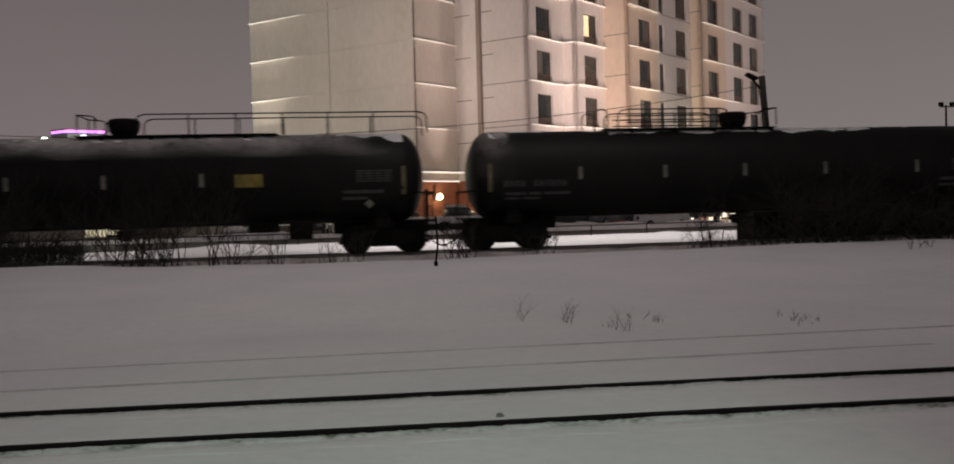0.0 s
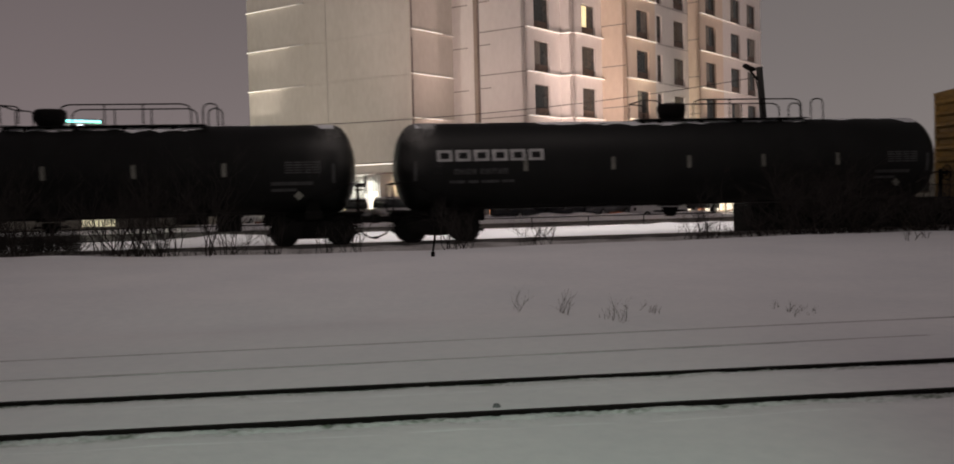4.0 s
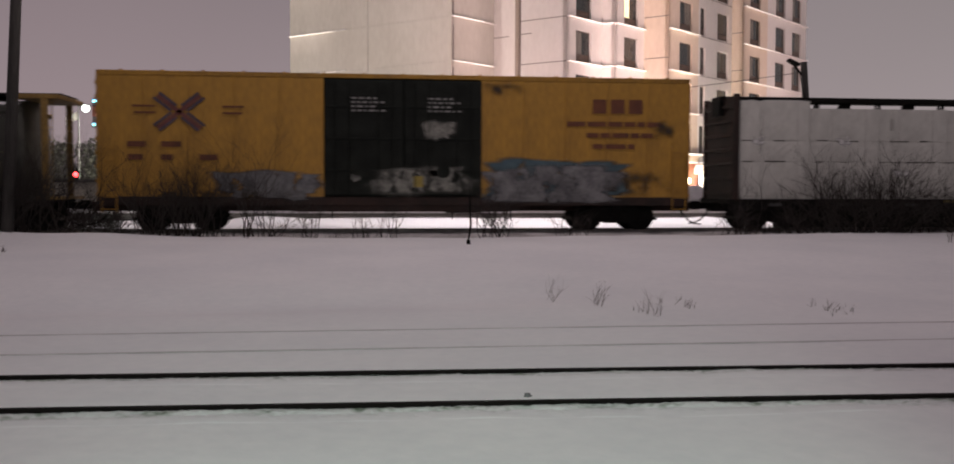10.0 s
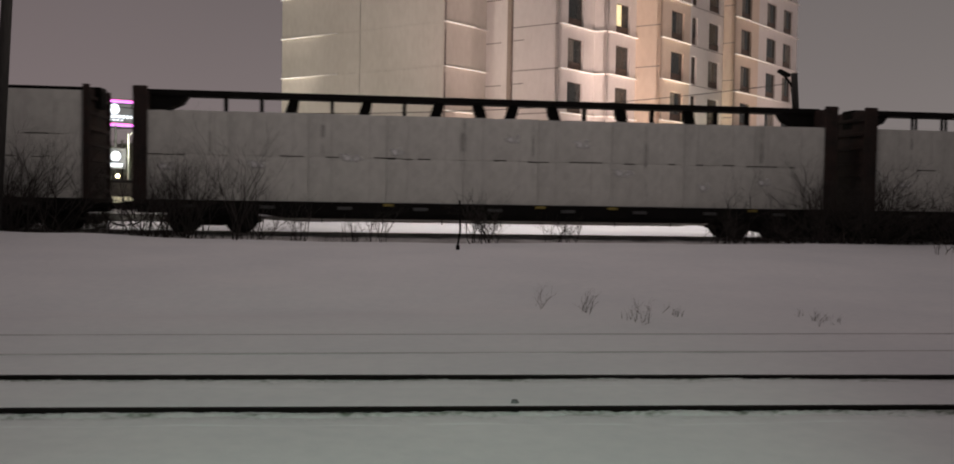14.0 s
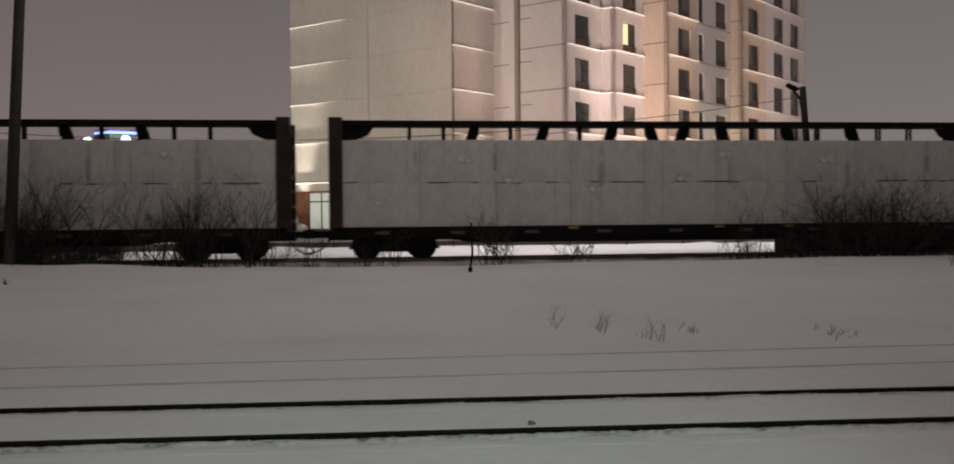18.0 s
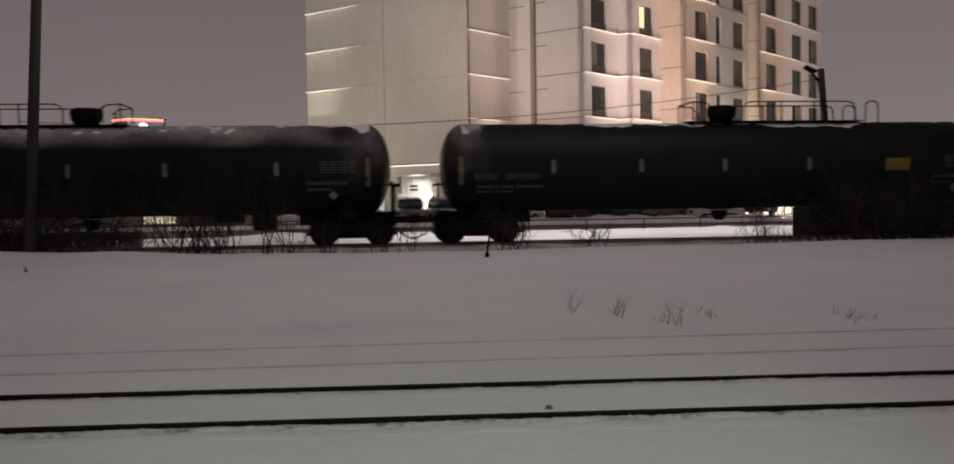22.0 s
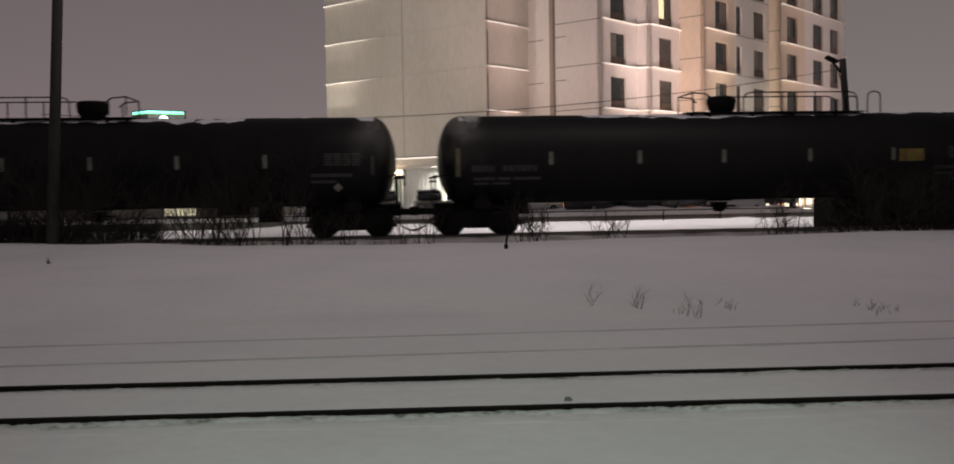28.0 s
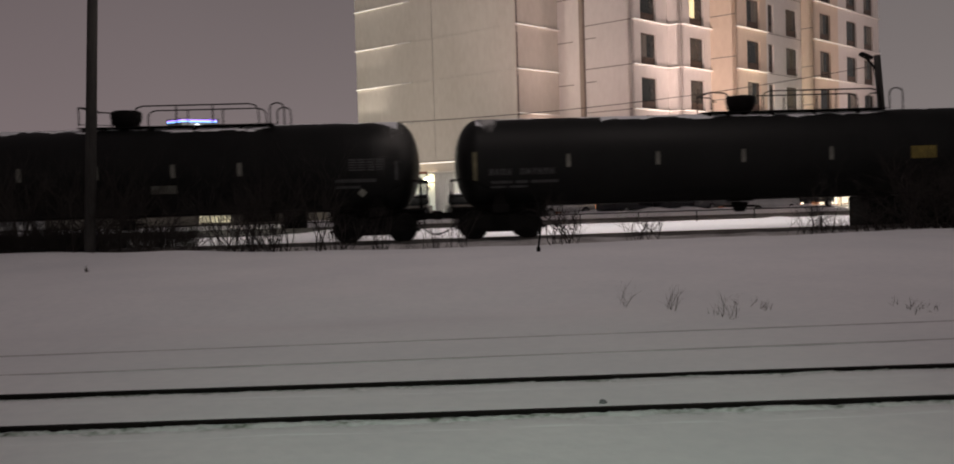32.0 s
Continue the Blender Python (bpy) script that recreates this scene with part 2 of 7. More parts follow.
WRAP = mat("white_lumber_wrap", (0.415, 0.414, 0.386), (0.575, 0.572, 0.535), 0.7, 6.0, 0.5, 0, 0.3, 0.02, (1, 1, 0.7))
STENCIL = mat("grey_stencil_paint", (0.028, 0.028, 0.028), (0.085, 0.085, 0.085), 6, 60, 0.7, 0, 0.1, 0.001)
DOOR_TEXT = mat("white_door_print", (0.12, 0.12, 0.116), (0.26, 0.26, 0.25), 6, 60, 0.7, 0, 0.1, 0.001)
LETTER = mat("white_lettering_paint", (0.28, 0.28, 0.28), (0.50, 0.50, 0.49), 4, 50, 0.7, 0, 0.1, 0.001)
REFLECTOR = mat("reflective_strip", (0.10, 0.10, 0.08), (0.22, 0.22, 0.19), 4, 50, 0.4, 0, 0.1, 0.001)
YSTRIP = mat("yellow_strip", (0.09, 0.08, 0.04), (0.17, 0.15, 0.075), 4, 50, 0.5, 0, 0.1, 0.001)
PLACARD = mat("yellow_placard", (0.16, 0.125, 0.022), (0.30, 0.23, 0.045), 4, 50, 0.6, 0, 0.1, 0.001)
STRAP = mat("grey_strap", (0.30, 0.292, 0.28), (0.44, 0.43, 0.41), 3, 30, 0.6)
GRAF_BLUE = spray_mat("graffiti_blue", (0.008, 0.0115, 0.0125), (0.026, 0.035, 0.038), 1.9, 0.30, 6)
GRAF_DOME = spray_mat("graffiti_dull_white", (0.17, 0.167, 0.148), (0.36, 0.35, 0.31), 1.6, 0.28, 7)
GRAF_PALE = spray_mat("graffiti_pale_grey", (0.045, 0.046, 0.041), (0.25, 0.25, 0.22), 2.6, 0.37, 3.0)
GRAF_CYAN = spray_mat("graffiti_cyan", (0.03, 0.06, 0.075), (0.07, 0.12, 0.14), 1.5, 0.34, 6)
GRAF_SILVER = spray_mat("graffiti_silver", (0.05, 0.05, 0.055), (0.20, 0.20, 0.205), 2.2, 0.32, 6)
GRAF_DARK = spray_mat("graffiti_dark", (0.008, 0.008, 0.012), (0.022, 0.022, 0.03), 1.4, 0.33, 3)
TOP_FROST = spray_mat("top_frost", (0.20, 0.20, 0.197), (0.50, 0.50, 0.49), 0.8, 0.28, 1.7)
GRIME = spray_mat("road_grime", (0.025, 0.017, 0.009), (0.065, 0.040, 0.016), 1.6, 0.50, 1.6)
FROST_FILM = spray_mat("frost_film", (0.07, 0.07, 0.068), (0.13, 0.13, 0.125), 1.0, 0.42, 1.6)
END_FILM = spray_mat("end_film", (0.06, 0.06, 0.056), (0.19, 0.187, 0.178), 0.9, 0.36, 1.3)
OLD_EMBLEM = spray_mat("worn_dark_emblem", (0.026, 0.013, 0.015), (0.055, 0.028, 0.030), 3.0, 0.36, 4)
OLD_MARK = spray_mat("worn_emblem", (0.07, 0.022, 0.016), (0.15, 0.05, 0.035), 3.0, 0.42, 3)
WRAP_STREAK = spray_mat("wrap_dark_streak", (0.36, 0.355, 0.33), (0.47, 0.465, 0.435), 1.8, 0.47, 0.9)
WRAP_FROST = spray_mat("wrap_frost", (0.55, 0.55, 0.55), (0.80, 0.80, 0.80), 3.0, 0.46, 2.0)
DATA_BEIGE = mat("beige_data_panel", (0.10, 0.095, 0.07), (0.24, 0.225, 0.165), 2.2, 9, 0.6, 0, 0.05, 0.002)
GRAF_GREY = mat("dull_grey", (0.05, 0.055, 0.06), (0.24, 0.25, 0.26), 2.2, 9, 0.5, 0, 0.05, 0.002)
SIGN_RED = mat("faded_red_emblem", (0.10, 0.028, 0.022), (0.19, 0.06, 0.045), 2, 20, 0.65, 0, 0.05, 0.001)
SIGN_BLUE = mat("faded_blue_emblem", (0.035, 0.026, 0.042), (0.085, 0.064, 0.085), 2, 20, 0.65, 0, 0.05, 0.001)
OLD_TEXT = mat("worn_brown_lettering", (0.05, 0.024, 0.010), (0.105, 0.052, 0.018), 3, 30, 0.7, 0, 0.05, 0.001)
BROWN_TEXT = mat("faded_brown_lettering", (0.085, 0.026, 0.012), (0.15, 0.05, 0.02), 3, 30, 0.7, 0, 0.05, 0.001)
CLAD = mat("beige_facade_panel", (0.60, 0.56, 0.50), (0.70, 0.66, 0.60), 0.25, 3.0, 0.33, 0, 0.12, 0.02, (1, 1, 0.5))
CLAD_WHITE = mat("white_facade_panel", (0.70, 0.67, 0.64), (0.80, 0.77, 0.74), 0.25, 3.0, 0.5, 0, 0.1, 0.02, (1, 1, 0.5))
CLAD_CREAM = mat("cream_facade_panel", (0.66, 0.555, 0.445), (0.76, 0.65, 0.535), 0.25, 3.0, 0.5, 0, 0.1, 0.02, (1, 1, 0.5))
CLAD_DARK = mat("brown_grey_pilaster", (0.30, 0.25, 0.21), (0.38, 0.32, 0.27), 0.25, 3.0, 0.5, 0, 0.1, 0.02, (1, 1, 0.5))
LEDGE = mat("pale_metal_ledge", (0.75, 0.73, 0.70), (0.86, 0.84, 0.81), 1, 8, 0.4, 0, 0.05, 0.004)
JOINT = mat("dark_joint", (0.12, 0.10, 0.09), (0.2, 0.17, 0.15), 1, 8, 0.8, 0, 0.05, 0.004)
BRICK = mat("brown_brick_base", (0.22, 0.085, 0.05), (0.38, 0.16, 0.10), 0.8, 9.0, 0.85, 0, 0.3, 0.01)
CORRUGATED = mat("white_corrugated_steel", (0.70, 0.70, 0.68), (0.82, 0.82, 0.80), 1, 10, 0.45, 0.0, 0.05, 0.004)
FRAME = mat("brown_window_frame", (0.05, 0.036, 0.028), (0.10, 0.075, 0.06), 2, 20, 0.5, 0, 0.1, 0.003)
PANEL = mat("brown_spandrel_panel", (0.07, 0.05, 0.04), (0.13, 0.095, 0.075), 2, 12, 0.5, 0, 0.1, 0.003)
GLASS = mat("dark_window_glass", (0.022, 0.027, 0.026), (0.05, 0.058, 0.055), 0.6, 4, 0.08, 0, 0.02, 0.002, None, 0.6, 0.03)
CURTAIN = mat("pale_curtain", (0.16, 0.15, 0.13), (0.26, 0.25, 0.22), 3, 20, 0.9, 0, 0.3, 0.01, (8, 8, 0.3))
POLE = mat("weathered_pole_wood", (0.013, 0.0122, 0.0112), (0.058, 0.054, 0.049), 2.0, 30, 0.9, 0, 0.5, 0.01, (1, 1, 0.08))
TWIG = mat("bare_twig_bark", (0.010, 0.008, 0.007), (0.032, 0.025, 0.021), 5, 40, 0.9, 0, 0.2, 0.003)
WEED = mat("dry_weed", (0.02, 0.015, 0.012), (0.07, 0.055, 0.042), 8, 60, 0.9, 0, 0.2, 0.002)
# lightened so that the colour carries the haze before the far wood
WOODS = mat("haze_paled_wood", (0.11, 0.108, 0.088), (0.22, 0.215, 0.18), 0.3, 3, 0.9, 0, 0.4, 0.1)
GALV = mat("galvanised_steel", (0.20, 0.20, 0.20), (0.33, 0.33, 0.33), 2, 20, 0.5, 0.7, 0.1, 0.003)
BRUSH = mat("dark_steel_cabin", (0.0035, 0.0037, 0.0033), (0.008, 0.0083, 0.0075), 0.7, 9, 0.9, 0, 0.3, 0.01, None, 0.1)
TYRE = mat("tyre_rubber", (0.01, 0.01, 0.01), (0.02, 0.02, 0.02), 4, 30, 0.8)
CAR_GREY = mat("grey_car_paint", (0.10, 0.10, 0.105), (0.14, 0.14, 0.145), 1, 20, 0.3, 0.3, 0.02, 0.001)
CAR_WHITE = mat("white_car_paint", (0.55, 0.55, 0.55), (0.68, 0.68, 0.68), 1, 20, 0.3, 0, 0.02, 0.001)
CAR_DARK = mat("dark_car_paint", (0.02, 0.02, 0.024), (0.035, 0.035, 0.04), 1, 20, 0.3, 0.2, 0.02, 0.001)
ROOF = mat("dark_roofing", (0.04, 0.04, 0.04), (0.09, 0.085, 0.08), 1, 12, 0.9)
DULL = mat("dull_plaster_wall", (0.22, 0.21, 0.18), (0.36, 0.34, 0.29), 0.4, 5, 0.9, 0, 0.2, 0.01)
LAMP_WARM = glow("warm_lamp_glass", (1.0, 0.74, 0.44), 26.0)
LAMP_WHITE = glow("white_lamp_glass", (1.0, 0.98, 0.86), 12.0)
LAMP_GREEN = glow("cool_lamp_glass", (0.80, 1.0, 0.86), 8.0)
LAMP_RED = glow("red_signal_lens", (1.0, 0.05, 0.05), 9.0)
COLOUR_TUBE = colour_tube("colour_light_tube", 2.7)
SIGN_WHITE = glow("lit_white_emblem", (0.85, 0.9, 1.0), 1.6)
SIGN_FACE = mat("grey_sign_cabinet", (0.16, 0.16, 0.19), (0.24, 0.24, 0.27), 1, 10, 0.5)
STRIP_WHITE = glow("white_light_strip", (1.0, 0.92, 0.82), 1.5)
STRIP_DIM = glow("dim_glow_strip", (1.0, 0.93, 0.84), 0.85)
# weak glow that imitates light caught on the ledges
LEDGE_GLOW = glow("ledge_glow", (1.0, 0.92, 0.82), 0.45)
DOORWAY = glow("lit_doorway", (1.0, 0.92, 0.78), 1.0)
COOL_PANE = glow("cool_lit_glass", (0.76, 0.82, 0.75), 0.26)
LIT_ROOM = glow("lit_room_curtain", (1.0, 0.86, 0.50), 0.95)
LIT_WINDOW = glow("lit_shop_window", (1.0, 0.90, 0.62), 0.6)
LIT_BLUE = glow("lit_blue_sign", (0.12, 0.45, 1.0), 1.6)
LIT_ORANGE = glow("lit_orange_panel", (1.0, 0.40, 0.18), 0.9)


# ---- mesh helpers ----
def finish(name, bm, material, smooth=False):
    me = bpy.data.meshes.new(name)
    bm.to_mesh(me)
    bm.free()
    me.materials.append(material)
    if smooth:
        me.polygons.foreach_set("use_smooth", [True] * len(me.polygons))
    return me


def part(name, bm, material, parent, label="", smooth=False):
    ob = new(name, finish(name, bm, material, smooth))
    ob.parent = parent
    return tagged(ob, label)


def share(name, mesh, parent, m=None, label=""):
    ob = new(name, mesh)
    ob.parent = parent
    if m is not None:
        ob.matrix_basis = m
    return tagged(ob, label)


def thing(name, label, category, group="", m=None, kind=""):
    ob = new(name)
    if m is not None:
        ob.matrix_basis = m
    return tagged(ob, label, category, group, kind)


def box(bm, x0, x1, y0, y1, z0, z1, m=None):
    v = [bm.verts.new(m @ Vector(c) if m else c) for c in
         ((x0, y0, z0), (x1, y0, z0), (x1, y1, z0), (x0, y1, z0), (x0, y0, z1), (x1, y0, z1), (x1, y1, z1), (x0, y1, z1))]
    for f in ((0, 3, 2, 1), (4, 5, 6, 7), (0, 1, 5, 4), (1, 2, 6, 5), (2, 3, 7, 6), (3, 0, 4, 7)):
        bm.faces.new([v[i] for i in f])
    return bm


def soft_box(bm, x0, x1, y0, y1, z0, z1, b=0.02):
    """A box with chamfered edges."""
    t = bmesh.new()
    box(t, x0, x1, y0, y1, z0, z1)
    bmesh.ops.bevel(t, geom=t.edges[:], offset=b, segments=1, affect="EDGES")
    pour(bm, t)
    return bm


def pour(bm, t):
    vs = {v: bm.verts.new(v.co) for v in t.verts}
    for f in t.faces:
        bm.faces.new([vs[v] for v in f.verts])
    t.free()


def rod(bm, a, b, r0, r1=None, n=8):
    """A round bar from a to b."""
    a, b = Vector(a), Vector(b)
    r1 = r0 if r1 is None else r1
    q = (b - a).to_track_quat("Z", "Y")
    rings = []
    for p, r in ((a, r0), (b, r1)):
        rings.append([bm.verts.new(p + q @ Vector((r * math.cos(2 * math.pi * i / n), r * math.sin(2 * math.pi * i / n), 0))) for i in range(n)])
    for i in range(n):
        bm.faces.new((rings[0][i], rings[0][(i + 1) % n], rings[1][(i + 1) % n], rings[1][i]))
    bm.faces.new(rings[0][::-1])
    bm.faces.new(rings[1])
    return bm


def pipe(bm, points, r, n=6):
    for a, b in zip(points, points[1:]):
        rod(bm, a, b, r, r, n)
    return bm


def spun(bm, profile, n=24, axis="Z", m=None):
    """A body of revolution from (radius, height) pairs; the ends are closed."""
    rings = []
    for r, h in profile:
        ring = []
        for i in range(n):
            a = 2 * math.pi * i / n
            c = Vector((r * math.cos(a), r * math.sin(a), h))
            if axis == "X":
                c = Vector((h, r * math.cos(a), r * math.sin(a)))
            elif axis == "Y":
                c = Vector((r * math.sin(a), h, r * math.cos(a)))
            ring.append(bm.verts.new(m @ c if m else c))
        rings.append(ring)
    for p, q in zip(rings, rings[1:]):
        for i in range(n):
            bm.faces.new((p[i], p[(i + 1) % n], q[(i + 1) % n], q[i]))
    bm.faces.new(rings[0][::-1])
    bm.faces.new(rings[-1])
    bmesh.ops.recalc_face_normals(bm, faces=bm.faces[:])
    return bm


def prism(bm, outline, y0, y1, m=None):
    """An outline in x and z, given depth from y0 to y1."""
    a = [bm.verts.new(m @ Vector((x, y0, z)) if m else (x, y0, z)) for x, z in outline]
    b = [bm.verts.new(m @ Vector((x, y1, z)) if m else (x, y1, z)) for x, z in outline]
    bm.faces.new(a)
    bm.faces.new(b[::-1])
    n = len(a)
    for i in range(n):
        bm.faces.new((a[(i + 1) % n], a[i], b[i], b[(i + 1) % n]))
    bmesh.ops.recalc_face_normals(bm, faces=bm.faces[:])
    return bm

# ---- the ground: one sheet of snow ----
TRACK_Y, RAIL_Z = 33.3, 0.47


def smooth_step(a, b, x):
    t = min(1.0, max(0.0, (x - a) / (b - a)))
    return t * t * (3 - 2 * t)


SCARP = 0.022


def ground_z(x, y):
    z = -0.09 + 0.052 * smooth_step(4, 9, y)
    z += 0.40 * smooth_step(12.5, 28.5, y)
    n1 = noise.noise((x * 0.07, y * 0.11, 0.3))
    n2 = noise.noise((x * 0.35, y * 0.5, 1.7))
    near = smooth_step(12.5, 17, y) * (1 - smooth_step(29.0, 31, y))
    z += near * (0.13 * n1 + 0.04 * n2 + 0.012 * noise.noise((x * 1.1, y * 1.3, 3.9)))
    z -= 0.22 * math.exp(-((y - 16.6) / 1.4) ** 2) * smooth_step(9, -4, x)
    crest = math.exp(-((y - 29.3) / 1.3) ** 2)
    z += crest * (0.01 + 0.24 * smooth_step(0, -11, x) + 0.05 * noise.noise((x * 0.5, 3.1, 0)) + 0.07 * smooth_step(11, 18, x))
    bed = smooth_step(30.0, 30.9, y) * (1 - smooth_step(36.0, 38.0, y))
    z = z * (1 - bed) + 0.02 * bed
    back = smooth_step(36.5, 40, y)
    if back > 0:
        hills = 0.20 + 0.12 * noise.noise((x * 0.16, y * 0.12, 5)) + 0.05 * n2
        pile = math.exp(-((y - 48.0 + 3.2 * smooth_step(1, -9, x)) / 1.6) ** 2) * max(0.0, 0.02 + 0.5 * noise.noise((x * 0.13, 8.2, 0)) + 0.25 * noise.noise((x * 0.5, 4, 0)))
        pile += math.exp(-((y - 63.4) / 0.9) ** 2) * max(0.0, 0.10 + 0.35 * noise.noise((x * 0.25, 2.2, 0)))
        pile += 0.5 * math.exp(-((y - 63.0) / 0.9) ** 2) * smooth_step(7.9, 9.4, x) * (1 - smooth_step(16, 19, x)) * (1 + 0.4 * noise.noise((x * 0.7, 1, 0)))
        pile += 0.42 * math.exp(-((y - 60.9) / 0.8) ** 2) * smooth_step(-9, -6, x) * (1 - smooth_step(24, 28, x)) * (1 + 0.5 * noise.noise((x * 0.45, 6.6, 0)) + 0.25 * noise.noise((x * 1.4, 2.6, 0)))
        flat = smooth_step(49.8, 51.2, y + 3.4 * smooth_step(1, -9, x))
        z = z * (1 - back) + back * ((hills + pile) * (1 - flat) + flat * (0.30 + pile))
    if y < 13:
        z += 0.012 * n2 + 0.01 * noise.noise((x * 1.7, y * 1.7, 0))
        for c in (8.2 - 0.037 * x, 9.7 - 0.037 * x):
            z += 0.02 * math.exp(-((y - c) / 0.22) ** 2) * (0.3 + noise.noise((x * 1.3, round(c), 2)))
        z -= SCARP * smooth_step(-0.25, -0.08, 8.585 - 0.0367 * x - y)
    return z


def build_ground():
    xs = [-2500, -1200, -600, -300, -180, -120, -90, -70] + [-56 + 4 * i for i in range(8)] + [-24 + 0.4 * i for i in range(123)] + [25.5 + 1.5 * i for i in range(16)] + [52, 60, 75, 95, 130, 200, 320, 600, 1200, 2500]
    ys = [-1500, -600, -250, -100, -50, -25, -12, -6, -3, 0, 1.5, 2.5] + [3.5 + 0.16 * i for i in range(60)] + [13.2 + 0.4 * i for i in range(38)] + [28.5 + 0.25 * i for i in range(42)] + [39.2 + 0.5 * i for i in range(53)] + [67, 70, 75, 82, 95, 115, 150, 220, 350, 700, 1500, 3500]
    verts = [(x, y, ground_z(x, y)) for y in ys for x in xs]
    w = len(xs)
    faces = [(j * w + i, j * w + i + 1, (j + 1) * w + i + 1, (j + 1) * w + i) for j in range(len(ys) - 1) for i in range(w - 1)]
    me = bpy.data.meshes.new("ground")
    me.from_pydata(verts, [], faces)
    me.materials.append(SNOW)
    me.polygons.foreach_set("use_smooth", [True] * len(me.polygons))
    return tagged(new("ground", me), "wide field of undisturbed white snow beside railway tracks", "ground", kind="structure")


build_ground()


def rail_mesh(name, half, steel):
    """A rail with head, web and foot; its top lies at z 0."""
    bm = bmesh.new()
    o = [(-0.035, 0), (0.035, 0), (0.036, -0.035), (0.010, -0.045), (0.010, -0.13), (0.07, -0.15), (0.07, -0.165), (-0.07, -0.165), (-0.07, -0.15), (-0.010, -0.13), (-0.010, -0.045), (-0.036, -0.035)]
    a = [bm.verts.new((-half, y, z)) for y, z in o]
    b = [bm.verts.new((half, y, z)) for y, z in o]
    for i in range(len(o)):
        bm.faces.new((a[i], a[(i + 1) % len(o)], b[(i + 1) % len(o)], b[i]))
    bm.faces.new(a)
    bm.faces.new(b[::-1])
    bmesh.ops.recalc_face_normals(bm, faces=bm.faces[:])
    return finish(name, bm, steel)


def build_track(y, z, label, turn=0.0, sleepers=True, gauge=1.505, steel=RAIL, dip=0.0):
    t = thing("railway_track", label, "railway track", "railway tracks", pose(0, y, z, 0, 0, turn), "structure")
    me = rail_mesh("rail", 160, steel)
    for s in (-1, 1):
        share("rail", me, t, pose(0, s * gauge / 2, -dip if s < 0 else 0))
    if sleepers:
        bm = soft_box(bmesh.new(), -0.12, 0.12, -1.3, 1.3, -0.30, -0.162, 0.015)
        sm = finish("sleeper", bm, SLEEPER)
        for i in range(130):
            share("sleeper", sm, t, pose(-36 + i * 0.6 + random.uniform(-0.02, 0.02), random.uniform(-0.05, 0.05), 0, 0, 0, random.uniform(-1, 1)))
    return t


build_track(9.34, 0.0, "pair of dark steel rails standing just clear of the snow", -2.1, False)
build_track(12.45, -0.026, "pair of steel rails almost buried in snow", 0.0, False, 1.5, RAIL_SNOWY, 0.006)
build_track(TRACK_Y, RAIL_Z, "main railway track packed with grey snow up to its rails", 0, True, 1.505, RAIL_MAIN)

# crust of broken snow thrown up beside the near rails
def snow_crust(rail_y, step, seed):
    """A shelf of snow along a rail that breaks off in a ragged little scarp, with shade painted along its edge."""
    nx, ny, reach = 1400, 26, 0.42
    verts, crust_shade = [], []
    for i in range(nx):
        x = -10 + 24 * i / (nx - 1)
        edge = max(0.03, 0.09 + 0.09 * noise.noise((x * 1.1, seed, 2)) + 0.08 * noise.noise((x * 3.7, seed, 5)) + 0.06 * noise.noise((x * 10.3, seed, 9)))
        for j in range(ny):
            d = 0.03 + reach * (j / (ny - 1)) ** 1.3
            y = rail_y - 0.0367 * x - d
            fall = smooth_step(edge - 0.015, edge + 0.03 + 0.03 * abs(noise.noise((x * 6, 3, 1))), d)
            near = math.exp(-abs(d - edge) * 9)
            rough = (0.010 * noise.noise((x * 9, y * 14, 1.1)) + 0.012 * noise.noise((x * 26, y * 34, 4.1))) * near
            tuft = max(0.0, noise.noise((x * 2.1, d * 9, seed + 3)) + 0.6 * noise.noise((x * 14, d * 30, seed)))
            # painted shade in the colour, strongest at the scarp and patchy
            crust_shade.append(min(1.0, (0.35 + 1.5 * tuft) * near * (1 - j / (ny - 1))))
            verts.append((x, y, ground_z(x, y) + step * (1 - fall) + rough + 0.003 - 0.008 * (j == ny - 1)))
    faces = [(i * ny + j, (i + 1) * ny + j, (i + 1) * ny + j + 1, i * ny + j + 1) for i in range(nx - 1) for j in range(ny - 1)]
    me = bpy.data.meshes.new("snow_crust")
    me.from_pydata(verts, [], faces)
    me.attributes.new("crust_shade", "FLOAT", "POINT").data.foreach_set("value", crust_shade)
    me.materials.append(SHADED_SNOW)
    me.polygons.foreach_set("use_smooth", [True] * len(me.polygons))
    return tagged(new("snow_crust", me), "broken crust of snow thrown up beside the near rails", "snow", kind="stuff")


snow_crust(8.585, SCARP, 0.0)
snow_crust(10.09, 0.0, 6.0)

# ballast bed under the main track
bm = bmesh.new()
NB = 420
rows_b = [(30.2, 0.14), (30.9, 0.27), (31.5, 0.34), (32.42, 0.405), (32.7, 0.37), (33.3, 0.35), (33.9, 0.37), (34.18, 0.40), (35.2, 0.30), (36.4, 0.05)]
grid = [[bm.verts.new((-105 + 0.5 * i, y + random.uniform(-0.05, 0.05), z + random.uniform(-0.03, 0.03))) for i in range(NB)] for y, z in rows_b]
for r0, r1 in zip(grid, grid[1:]):
    for i in range(NB - 1):
        bm.faces.new((r0[i], r0[i + 1], r1[i + 1], r1[i]))
